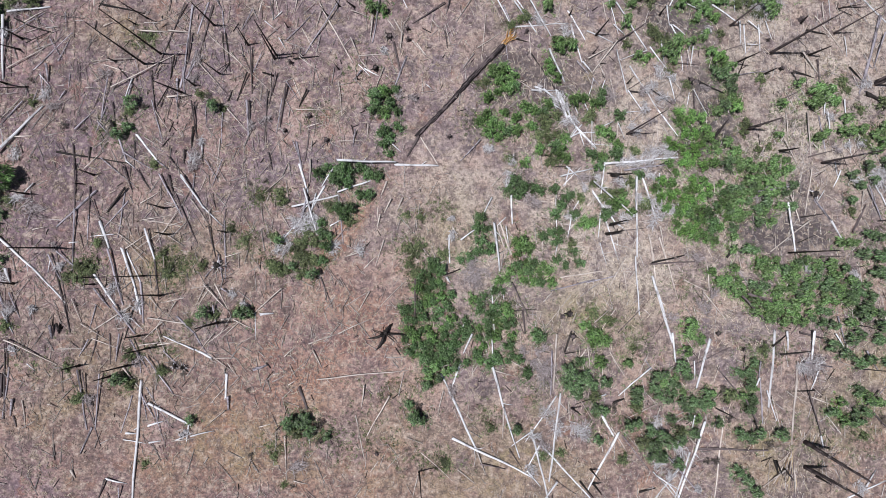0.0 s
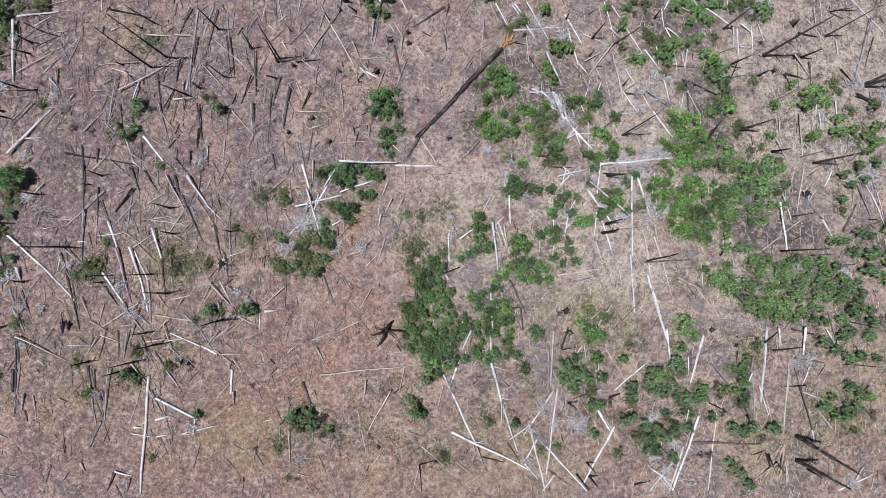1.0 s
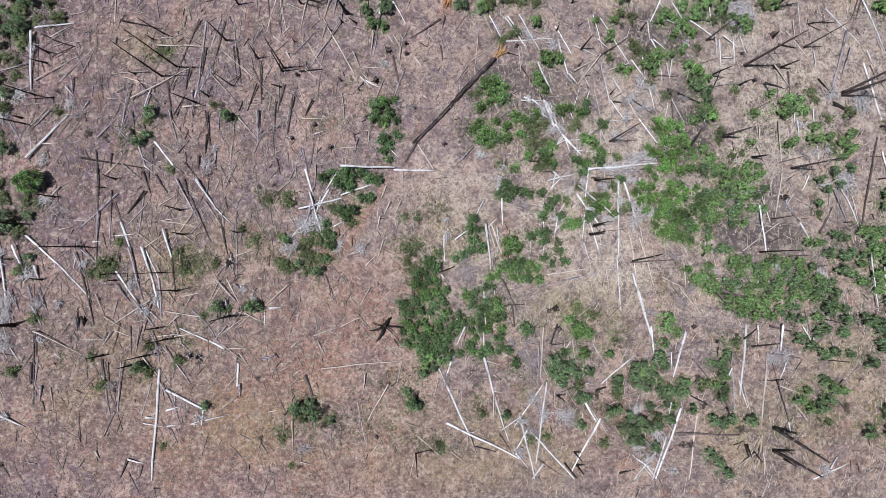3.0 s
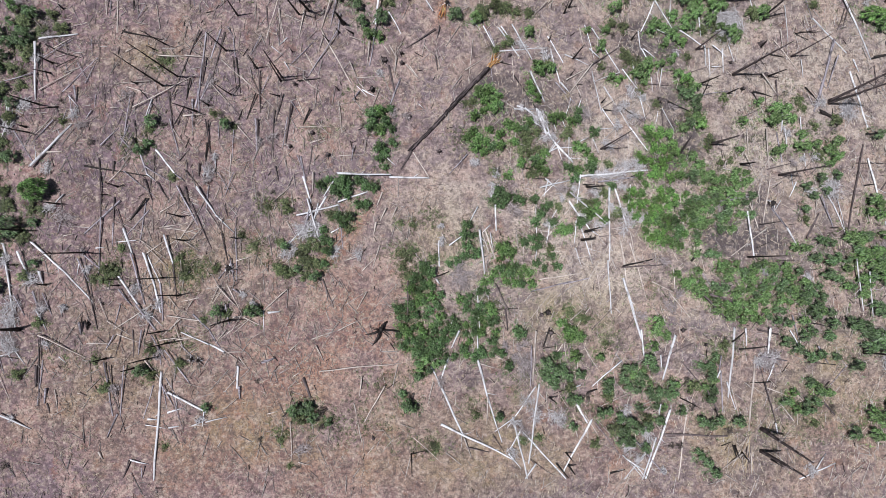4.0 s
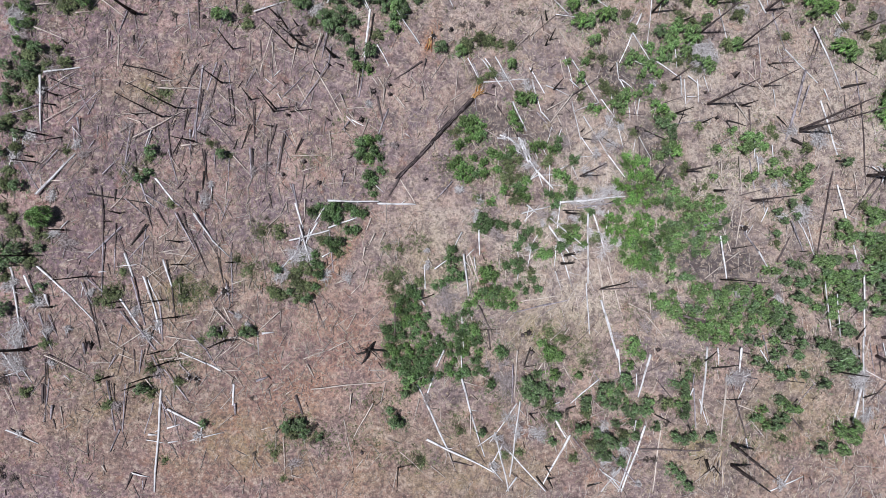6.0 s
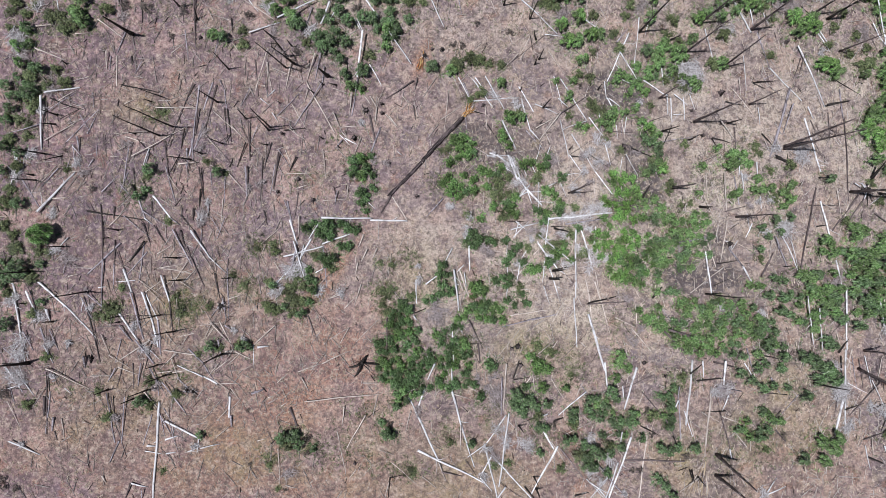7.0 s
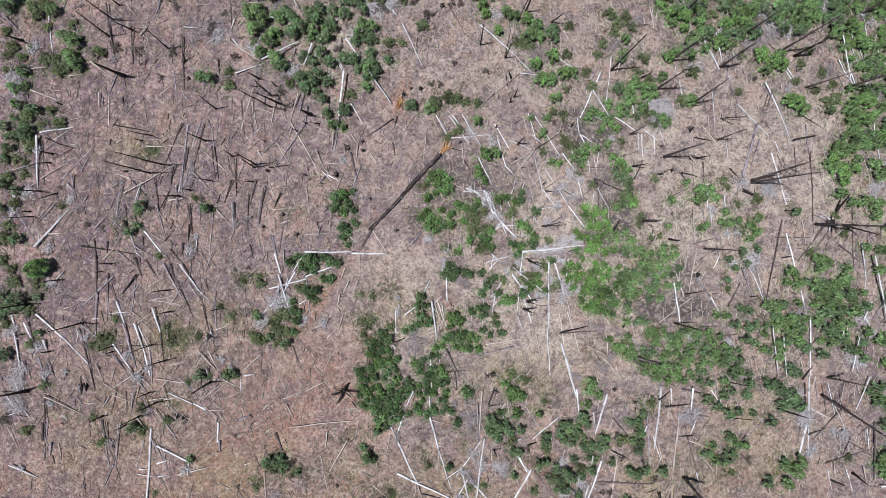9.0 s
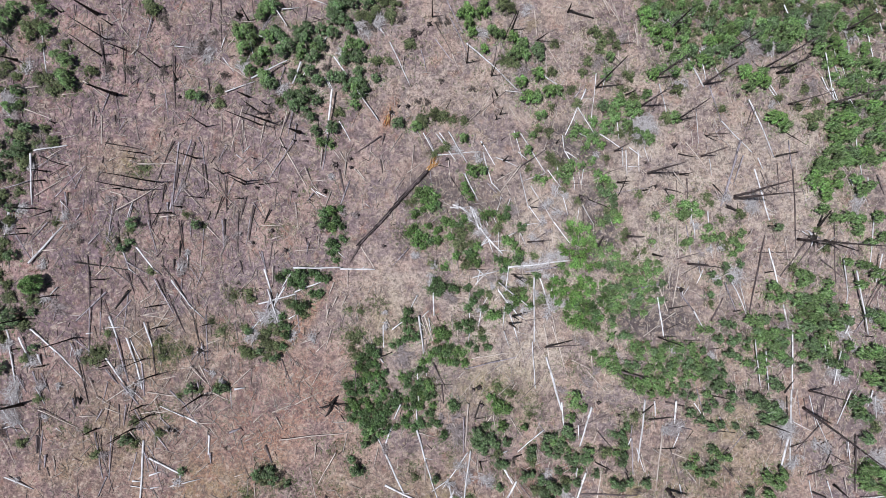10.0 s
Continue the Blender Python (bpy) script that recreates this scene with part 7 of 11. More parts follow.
# ---- shrubs ----
def crown_mesh(kind, lobes, blades, size, spread, seed):
    """A crown of lobes, each a tuft of narrow arching leaf sprays; radius about 1."""
    g = np.random.default_rng(seed)
    verts, faces = [], []
    squash = g.uniform(0.75, 1.0)
    for k in range(lobes):
        a, q = k * 2.4 + g.uniform(-0.5, 0.5), 0.72 * math.sqrt((k + g.uniform(0.1, 0.9)) / lobes)
        lr = spread * g.uniform(0.7, 1.3)
        c = np.array((q * math.cos(a), q * math.sin(a) * squash, (1.02 - 1.15 * q * q) * g.uniform(0.82, 1.08)))
        for _ in range(int(blades / lobes)):
            t, lift = g.uniform(0, 6.283), g.uniform(-0.35, 1.0)
            out = np.array((math.cos(t), math.sin(t), 0.0)) + np.array((c[0], c[1], 0)) * 0.5
            flat = math.sqrt(max(0.05, 1 - max(0, lift) ** 2))
            root = c + out * lr * g.uniform(0.0, 0.55) * flat + np.array((0, 0, lr * (0.75 * lift - 0.1)))
            s = size * g.uniform(0.65, 1.35)
            run = out * s * (0.45 + 0.55 * flat) + g.normal(size=3) * 0.1 * s
            mid = root + run * 0.5 + np.array((0, 0, s * 0.16))
            tip = root + run + np.array((0, 0, -s * g.uniform(0.1, 0.5)))
            side = np.cross(run, (0, 0, 1.0)) + g.normal(size=3) * 0.12 * s
            side *= s * g.uniform(0.09, 0.15) / np.linalg.norm(side)
            i = len(verts)
            for p in (root, mid + side, mid - side, tip):
                verts.append((0.85 * p[0], 0.85 * p[1], max(0.03, p[2])))
            faces += [(i, i + 2, i + 1), (i + 1, i + 2, i + 3)]
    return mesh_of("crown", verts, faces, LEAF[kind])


def stem_mesh():
    verts, faces = [], []
    for k in range(5):
        a = k * 1.26 + rnd(-0.4, 0.4)
        q = rnd(0.25, 0.5)
        tube([(0.05 * math.cos(a), 0.05 * math.sin(a), -0.12), (0.5 * q * math.cos(a), 0.5 * q * math.sin(a), 0.3), (q * math.cos(a), q * math.sin(a), 0.62)], [0.035, 0.025, 0.012], 5, 0.1, verts, faces)
    return smooth(mesh_of("stem", verts, faces, STEM))


STEMS = [stem_mesh() for _ in range(3)]
RECIPE = {"G": (8, 660, 0.31, 0.29), "g": (8, 640, 0.31, 0.28), "d": (8, 620, 0.30, 0.28), "o": (7, 540, 0.30, 0.30), "t": (6, 240, 0.26, 0.3), "T": (26, 2600, 0.17, 0.26)}
CROWNS = {k: [crown_mesh(k, *RECIPE[k], 17 * i + ord(k)) for i in range(7)] for k in RECIPE}
WIDE = {k: [crown_mesh(k, 15, 1250, 0.21, 0.22, 23 * i + ord(k)) for i in range(4)] for k in "Ggdo"}
SHRUB = {
    "G": ("shrub", "bright green leafy shrub growing on dry ground", "shrub"),
    "g": ("shrub", "green leafy shrub growing among dead logs", "shrub"),
    "d": ("shrub", "deep green bushy shrub growing among dead logs", "shrub"),
    "o": ("low_shrub", "dull olive-green low shrub with sparse leaves", "shrub"),
    "t": ("dry_shrub", "dry grey-brown low shrub, nearly leafless", "shrub"),
    "T": ("young_tree", "round green young tree with a dense crown", "tree"),
}


SPOTS = []


def shrub(x, y, r, kind):
    name, label, category = SHRUB[kind]
    ob = new(name)
    tall = r * (1.5 if kind == "T" else rnd(1.1, 1.7) * min(1, 1.15 / r) if kind in "Ggd" else rnd(0.6, 1.0))
    ob.matrix_basis = pose(x, y, ground_z(x, y), rz=rnd(0, 360)) @ Matrix.Diagonal((r * rnd(0.95, 1.15), r * rnd(0.95, 1.15), tall, 1))
    tagged(ob, label, category, "shrubs")
    part("stem", random.choice(STEMS), ob)
    if kind != "t":
        SPOTS.append((x, y, r, kind))
    part("crown", random.choice(WIDE[kind] if r > 1.0 and kind in WIDE else CROWNS[kind]), ob)


THICKET = {k: ([], []) for k in RECIPE}


def crown_arrays(me):
    v, f = np.empty(len(me.vertices) * 3), np.empty(len(me.polygons) * 3, int)
    me.vertices.foreach_get("co", v)
    me.polygons.foreach_get("vertices", f)
    return v.reshape(-1, 3), f


CROWN_POINTS = {k: [crown_arrays(me) for me in CROWNS[k]] for k in CROWNS}
WIDE_POINTS = {k: [crown_arrays(me) for me in WIDE[k]] for k in WIDE}


def thicket_bush(x, y, r, kind):
    """A bush that has grown into its neighbours; joined with those of its kind."""
    points, faces = THICKET[kind]
    v, f = random.choice((WIDE_POINTS if r > 1.0 and kind in WIDE else CROWN_POINTS)[kind])
    t, h = rnd(0, 6.283), min(2.0, r * rnd(1.5, 2.4))
    c, q = math.cos(t) * r, math.sin(t) * r
    faces.append(f + sum(len(p) for p in points))
    points.append(np.stack((v[:, 0] * c - v[:, 1] * q + x, v[:, 0] * q + v[:, 1] * c + y, v[:, 2] * h + ground_z(x, y)), 1))
    SPOTS.append((x, y, r, kind))


def join_thickets():
    for k, (points, faces) in THICKET.items():
        if not points:
            continue
        v, f = np.concatenate(points), np.concatenate(faces)
        me = bpy.data.meshes.new("shrub_thicket")
        me.vertices.add(len(v))
        me.loops.add(len(f))
        me.polygons.add(len(f) // 3)
        me.vertices.foreach_set("co", v.ravel())
        me.loops.foreach_set("vertex_index", f)
        me.polygons.foreach_set("loop_start", np.arange(0, len(f), 3))
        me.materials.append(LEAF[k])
        me.update(calc_edges=True)
        tagged(new("shrub_thicket", me), "dense " + SHRUB[k][1].split(" shrub")[0] + " thicket grown together over fallen logs", "thicket", kind="stuff")


shrub(-44.08, 5.36, 1.80, 'T')
shrub(8.24, 6.32, 0.96, 'd')
shrub(7.31, 6.53, 0.63, 'd')
shrub(8.81, 6.90, 0.75, 'd')
shrub(7.89, 7.28, 1.00, 'd')
shrub(10.03, 6.77, 0.75, 'd')
shrub(10.77, 6.50, 0.56, 'd')
shrub(4.38, 3.50, 0.69, 'd')
shrub(12.23, 4.13, 0.82, 'd')
shrub(5.01, 2.32, 0.63, 'd')
shrub(12.82, 5.06, 0.75, 'd')
shrub(12.17, 6.87, 0.63, 'd')
shrub(4.11, 2.28, 0.82, 'd')
shrub(8.67, 0.96, 1.00, 'g')
shrub(11.07, 1.66, 0.75, 'd')
shrub(11.97, 2.12, 0.75, 'd')
shrub(13.41, 6.00, 0.63, 'd')
shrub(8.93, 9.47, 0.63, 'g')
shrub(12.88, 2.34, 0.56, 'd')
shrub(9.59, 0.40, 0.88, 'g')
shrub(4.45, 1.10, 0.82, 'd')
shrub(14.01, 6.34, 0.50, 'd')
shrub(14.36, 4.22, 0.63, 'd')
shrub(8.39, 0.05, 0.75, 'g')
shrub(12.59, 1.30, 0.75, 'd')
shrub(5.38, 0.23, 0.82, 'd')
shrub(15.30, 3.34, 0.82, 'g')
shrub(4.19, -0.11, 0.69, 'd')
shrub(9.34, -1.22, 0.53, 'g')
shrub(8.42, -1.35, 0.72, 'd')
shrub(10.09, -1.17, 0.62, 'd')
shrub(10.54, 11.08, 0.69, 'g')
shrub(16.21, 3.38, 0.75, 'g')
shrub(13.32, 10.17, 0.75, 'g')
shrub(12.63, -0.57, 0.63, 'd')
shrub(11.14, -1.29, 0.46, 'g')
shrub(3.31, -0.74, 0.69, 'd')
shrub(14.44, 0.29, 0.56, 'd')
shrub(12.69, 10.88, 0.88, 'g')
shrub(7.64, -2.05, 0.67, 'g')
shrub(9.57, -1.95, 0.72, 'd')
shrub(12.09, 11.39, 0.94, 'd')
shrub(8.73, -2.13, 0.48, 'g')
shrub(6.06, 12.10, 0.63, 'g')
shrub(10.78, -1.97, 0.56, 'g')
shrub(2.43, -1.07, 0.56, 'd')
shrub(11.77, -1.85, 0.64, 'g')
shrub(17.71, 4.34, 0.87, 'd')
shrub(13.56, -1.25, 0.50, 'd')
shrub(7.33, -2.89, 0.51, 'g')
shrub(7.04, 12.90, 0.72, 'd')
shrub(9.14, -2.91, 0.57, 'g')
shrub(8.05, 13.00, 0.75, 'g')
shrub(5.00, 12.66, 0.75, 'g')
shrub(15.07, -0.89, 0.69, 'd')
shrub(18.53, 5.41, 0.94, 'g')
shrub(10.13, -2.95, 0.62, 'g')
shrub(6.46, -3.12, 0.58, 'g')
shrub(16.85, 9.64, 0.88, 'd')
shrub(10.97, -3.08, 0.71, 'd')
shrub(6.20, 13.34, 0.69, 'g')
shrub(16.09, 10.73, 0.75, 'd')
shrub(13.28, 12.45, 0.75, 'g')
shrub(9.56, 13.51, 0.69, 'g')
shrub(11.99, -3.10, 0.70, 'g')
shrub(19.56, 5.66, 0.75, 'g')
shrub(5.28, 13.72, 0.75, 'g')
shrub(17.33, 10.48, 0.75, 'g')
shrub(19.55, 6.70, 0.63, 'g')
shrub(6.89, -4.11, 0.54, 'd')
shrub(0.38, -2.04, 0.88, 'd')
shrub(-0.53, -1.48, 0.82, 'd')
shrub(6.05, -4.22, 0.61, 'd')
shrub(7.83, 14.35, 0.69, 'g')
shrub(3.93, 13.84, 0.56, 'g')
shrub(20.50, 4.78, 0.63, 'g')
shrub(-0.45, -2.22, 0.55, 'd')
shrub(4.65, 14.50, 0.69, 'g')
shrub(6.59, 14.90, 0.63, 'g')
shrub(4.97, -4.81, 0.51, 'd')
shrub(18.71, 10.84, 0.96, 'd')
shrub(10.75, 15.12, 0.75, 'd')
shrub(0.12, -3.44, 0.51, 'g')
shrub(9.83, 15.38, 0.75, 'g')
shrub(-1.47, -2.58, 0.55, 'd')
shrub(0.53, -3.82, 0.60, 'd')
shrub(-0.69, -3.18, 0.65, 'd')
shrub(3.83, -5.11, 0.63, 'g')
shrub(8.77, 15.64, 0.75, 'g')
shrub(18.86, 11.79, 0.75, 'g')
shrub(7.33, -5.79, 0.63, 'g')
shrub(6.23, -5.77, 0.62, 'd')
shrub(1.53, -4.67, 0.70, 'd')
shrub(16.97, 13.44, 0.69, 'g')
shrub(-0.41, -3.78, 0.64, 'd')
shrub(4.52, -5.59, 0.57, 'd')
shrub(21.38, 8.81, 0.63, 'd')
shrub(17.91, 12.99, 0.88, 'g')
shrub(-1.73, -3.14, 0.61, 'd')
shrub(11.35, 16.08, 0.69, 'g')
shrub(-6.53, 7.42, 0.69, 'd')
shrub(-5.44, 9.89, 0.56, 'd')
shrub(7.71, -6.46, 0.67, 'g')
shrub(0.37, -4.94, 0.68, 'g')
shrub(6.47, -6.49, 0.59, 'd')
shrub(-1.02, -4.26, 0.70, 'd')
shrub(4.55, -6.28, 0.65, 'd')
shrub(4.71, 16.36, 0.69, 'g')
shrub(5.62, -6.61, 0.67, 'd')
shrub(-7.33, 5.40, 0.63, 'd')
shrub(-1.96, -4.05, 0.73, 'g')
shrub(23.21, 7.42, 0.54, 'g')
shrub(1.14, -5.75, 0.62, 'd')
shrub(-0.78, -4.93, 0.58, 'g')
shrub(-7.42, 7.50, 0.75, 'd')
shrub(23.66, 6.42, 0.69, 'G')
shrub(5.79, 17.04, 0.56, 'g')
shrub(-0.28, -5.47, 0.56, 'd')
shrub(1.48, -6.20, 0.47, 'd')
shrub(-5.51, 11.53, 0.75, 'd')
shrub(-6.08, 10.90, 0.63, 'd')
shrub(6.34, -7.34, 0.51, 'g')
shrub(7.97, -7.42, 0.63, 'd')
shrub(6.89, 17.41, 0.88, 'g')
shrub(14.12, 16.54, 0.82, 'g')
shrub(-8.21, 5.36, 0.75, 'd')
shrub(-4.66, 12.80, 0.63, 'd')
shrub(24.26, 5.42, 0.68, 'g')
shrub(23.71, 8.29, 0.66, 'G')
shrub(7.36, -7.53, 0.73, 'd')
shrub(5.44, -7.39, 0.63, 'd')
shrub(7.74, 17.76, 0.63, 'd')
shrub(-0.94, -5.78, 0.58, 'g')
shrub(24.59, 7.01, 0.49, 'g')
shrub(0.39, -6.56, 0.68, 'd')
shrub(-8.34, 8.18, 0.75, 'd')
shrub(-6.13, 12.11, 0.88, 'd')
shrub(16.30, 16.34, 0.69, 'g')
shrub(3.13, -7.51, 0.64, 'd')
shrub(5.53, -7.93, 0.55, 'd')
shrub(15.05, 16.90, 0.75, 'g')
shrub(24.87, 6.63, 0.66, 'G')
shrub(1.69, -7.20, 0.68, 'g')
shrub(6.73, -8.15, 0.55, 'g')
shrub(24.80, 8.03, 0.69, 'g')
shrub(-1.88, -5.92, 0.71, 'd')
shrub(19.12, 15.23, 0.82, 'd')
shrub(-9.32, 3.82, 0.88, 'd')
shrub(6.06, 18.30, 0.75, 'g')
shrub(4.59, -8.13, 0.48, 'g')
shrub(10.58, -8.37, 0.69, 'd')
shrub(16.92, 16.69, 0.75, 'd')
shrub(25.53, 3.59, 0.53, 'g')
shrub(-4.85, 14.32, 0.56, 'd')
shrub(-1.67, -6.38, 0.46, 'd')
shrub(25.76, 5.27, 0.65, 'g')
shrub(25.77, 4.64, 0.56, 'g')
shrub(25.58, 7.09, 0.57, 'G')
shrub(7.28, 18.68, 0.88, 'g')
shrub(0.00, -7.23, 0.48, 'd')
shrub(3.54, -8.29, 0.63, 'd')
shrub(8.08, -8.73, 0.61, 'g')
shrub(-9.74, 6.49, 0.88, 'd')
shrub(15.80, -7.43, 0.75, 'g')
shrub(24.66, 10.23, 0.61, 'g')
shrub(-9.87, 2.90, 0.63, 'd')
shrub(5.53, -8.78, 0.60, 'd')
shrub(6.30, -8.91, 0.70, 'g')
shrub(2.57, -8.38, 0.60, 'd')
shrub(25.42, 9.26, 0.53, 'g')
shrub(1.31, -8.10, 0.70, 'd')
shrub(11.01, -8.88, 0.88, 'd')
shrub(26.23, 6.50, 0.61, 'G')
shrub(-1.31, -7.15, 0.69, 'd')
shrub(26.12, 2.82, 0.63, 'G')
shrub(26.34, 5.43, 0.71, 'G')
shrub(-10.09, 7.68, 1.25, 'd')
shrub(-10.00, 8.29, 0.75, 'd')
shrub(4.56, -8.99, 0.52, 'd')
shrub(-2.74, -6.62, 0.51, 'd')
shrub(-10.49, 3.77, 0.75, 'd')
shrub(12.21, 18.95, 0.63, 'g')
shrub(-6.22, 14.25, 0.82, 'g')
shrub(5.24, 19.19, 0.88, 'g')
shrub(-3.27, -6.47, 0.69, 'd')
shrub(26.71, 5.06, 0.70, 'd')
shrub(3.02, -8.89, 0.63, 'd')
shrub(0.70, -8.35, 0.47, 'g')
shrub(17.21, 17.64, 0.56, 'd')
shrub(26.60, 7.42, 0.49, 'g')
shrub(26.94, 4.73, 0.60, 'g')
shrub(26.82, 3.30, 0.67, 'g')
shrub(6.33, 19.56, 0.88, 'g')
shrub(-5.66, 15.20, 0.75, 'd')
shrub(7.69, -9.66, 0.73, 'd')
shrub(-10.93, 6.74, 1.00, 'd')
shrub(27.05, 6.46, 0.69, 'G')
shrub(-2.23, -7.48, 0.55, 'd')
shrub(16.42, -8.30, 0.88, 'g')
shrub(25.01, 11.97, 0.76, 'G')
shrub(27.08, 2.92, 0.71, 'G')
shrub(24.53, 12.71, 0.50, 'G')
shrub(0.92, -8.86, 0.67, 'd')
shrub(2.01, -9.18, 0.71, 'd')
shrub(27.39, 5.79, 0.54, 'g')
shrub(-0.67, -8.41, 0.57, 'g')
shrub(-2.89, -7.47, 0.55, 'd')
shrub(-7.13, 14.51, 0.82, 'd')
shrub(26.25, 10.41, 0.74, 'G')
shrub(11.57, 19.85, 0.63, 'g')
shrub(27.61, 4.25, 0.49, 'd')
shrub(27.39, 7.65, 0.77, 'G')
shrub(27.43, 2.45, 0.77, 'g')
shrub(5.03, -10.00, 0.57, 'g')
shrub(27.18, 8.66, 0.57, 'G')
shrub(27.71, 3.71, 0.56, 'G')
shrub(27.81, 5.32, 0.51, 'g')
shrub(17.03, -8.58, 1.00, 'g')
shrub(-1.38, -8.54, 0.49, 'd')
shrub(2.55, -9.86, 0.49, 'd')
shrub(26.45, 11.24, 0.66, 'G')
shrub(-5.13, 16.77, 0.56, 'd')
shrub(28.15, 4.69, 0.51, 'G')
shrub(-0.17, -9.25, 0.67, 'g')
shrub(26.01, 12.12, 0.57, 'G')
shrub(28.08, 2.94, 0.53, 'g')
shrub(-11.88, 8.02, 0.63, 'd')
shrub(28.26, 4.12, 0.50, 'g')
shrub(28.21, 6.67, 0.51, 'G')
shrub(27.09, 10.41, 0.54, 'G')
shrub(1.60, -9.89, 0.67, 'd')
shrub(16.73, -9.18, 0.82, 'g')
shrub(28.47, 5.35, 0.68, 'g')
shrub(-11.83, 1.04, 0.88, 'd')
shrub(-12.18, 2.21, 0.63, 'd')
shrub(6.36, -10.75, 0.55, 'd')
shrub(8.20, -10.82, 0.49, 'd')
shrub(-11.48, -0.13, 0.82, 'd')
shrub(-2.67, -8.55, 0.65, 'g')
shrub(-6.31, 16.39, 0.88, 'g')
shrub(11.25, 20.65, 0.50, 'g')
shrub(-7.18, 15.73, 1.13, 'd')
shrub(17.94, -8.96, 0.75, 'g')
shrub(4.39, -10.75, 0.71, 'd')
shrub(28.33, 8.38, 0.66, 'g')
shrub(28.82, 4.93, 0.77, 'd')
shrub(28.54, 2.35, 0.72, 'g')
shrub(28.76, 6.95, 0.68, 'g')
shrub(-12.72, 7.26, 0.75, 'd')
shrub(-2.09, -9.16, 0.70, 'g')
shrub(0.69, -10.15, 0.72, 'd')
shrub(-0.42, -9.83, 0.64, 'd')
shrub(8.91, -11.17, 0.62, 'd')
shrub(1.76, -10.53, 0.61, 'd')
shrub(27.53, 11.28, 0.65, 'G')
shrub(6.62, -11.27, 0.69, 'd')
shrub(7.71, -11.32, 0.46, 'd')
shrub(29.01, 7.75, 0.58, 'G')
shrub(29.23, 3.06, 0.65, 'd')
shrub(26.24, 13.67, 0.74, 'G')
shrub(29.41, 4.02, 0.72, 'd')
shrub(28.42, 10.07, 0.72, 'G')
shrub(27.43, 12.13, 0.61, 'G')
shrub(4.74, -11.42, 0.48, 'g')
shrub(-3.03, -9.37, 0.59, 'd')
shrub(-11.86, -1.73, 0.63, 'd')
shrub(-1.26, -10.11, 0.66, 'd')
shrub(5.84, -11.70, 0.73, 'd')
shrub(0.97, -10.92, 0.72, 'd')
shrub(29.86, 5.80, 0.61, 'd')
shrub(25.68, 14.94, 0.69, 'g')
shrub(-0.71, -10.46, 0.47, 'd')
shrub(29.57, 2.03, 0.64, 'g')
shrub(30.01, 3.49, 0.75, 'g')
shrub(30.10, 5.35, 0.50, 'g')
shrub(-2.08, -10.17, 0.51, 'd')
shrub(3.42, -11.68, 0.52, 'd')
shrub(0.04, -10.94, 0.68, 'd')
shrub(1.51, -11.35, 0.61, 'd')
shrub(27.53, 13.38, 0.54, 'G')
shrub(15.26, -11.28, 0.69, 'd')
shrub(2.42, -11.68, 0.48, 'd')
shrub(25.66, 15.66, 0.78, 'G')
shrub(28.26, 12.50, 0.50, 'G')
shrub(27.41, 13.79, 0.55, 'G')
shrub(30.51, 6.16, 0.72, 'g')
shrub(30.30, 8.20, 0.51, 'g')
shrub(29.58, 10.54, 0.68, 'g')
shrub(30.59, 7.30, 0.53, 'd')
shrub(29.30, -1.33, 0.65, 'g')
shrub(26.82, 15.05, 0.76, 'G')
shrub(-0.55, -11.38, 0.73, 'd')
shrub(9.61, -12.61, 0.82, 'd')
shrub(12.14, 22.41, 1.13, 'g')
shrub(31.01, 4.56, 0.61, 'g')
shrub(0.58, -11.77, 0.67, 'd')
shrub(-1.07, -11.30, 0.67, 'd')
shrub(31.03, 5.86, 0.54, 'd')
shrub(17.37, -11.22, 0.88, 'g')
shrub(-2.04, -10.99, 0.48, 'g')
shrub(7.21, 9.88, 0.56, 'o')
shrub(7.68, 10.15, 0.58, 't')
shrub(15.03, 5.96, 0.72, 'o')
shrub(11.90, 9.84, 0.96, 'o')
shrub(14.12, 1.18, 0.63, 'o')
shrub(16.45, 7.67, 0.56, 'o')
shrub(17.70, 6.19, 0.88, 'o')
shrub(-1.90, 3.23, 0.50, 'o')
shrub(11.43, 12.36, 0.63, 'o')
shrub(10.51, 12.63, 0.75, 'o')
shrub(0.62, -0.55, 0.75, 'o')
shrub(18.62, 6.54, 0.88, 'o')
shrub(12.35, 12.72, 0.69, 'o')
shrub(11.19, 13.45, 0.72, 'o')
shrub(-3.39, 3.47, 0.50, 'o')
shrub(-1.78, 0.25, 0.75, 'o')
shrub(10.99, 14.36, 1.12, 'o')
shrub(-2.34, -0.78, 0.63, 'o')
shrub(-2.96, -0.09, 0.63, 'o')
shrub(20.43, 7.92, 0.79, 'o')
shrub(12.30, 14.89, 0.63, 'o')
shrub(22.02, 5.55, 0.94, 'o')
shrub(-2.89, -1.87, 0.63, 'o')
shrub(-2.27, -2.55, 0.75, 'o')
shrub(15.70, 14.71, 0.79, 'o')
shrub(20.84, 11.44, 0.72, 'o')
shrub(16.01, 15.39, 0.56, 'o')
shrub(16.59, -6.16, 0.72, 'o')
shrub(3.62, 17.98, 0.44, 'o')
shrub(4.53, 18.22, 0.50, 'o')
shrub(-9.26, 2.51, 0.63, 'o')
shrub(17.91, -6.77, 0.50, 'o')
shrub(18.50, -6.85, 0.72, 'o')
shrub(-11.39, 4.03, 0.82, 'o')
shrub(-8.04, 14.77, 0.56, 't')
shrub(-12.77, 0.12, 0.69, 'o')
shrub(-13.62, 1.86, 0.50, 'o')
shrub(-13.57, 0.97, 0.75, 'o')
shrub(-12.57, -1.64, 0.75, 'o')
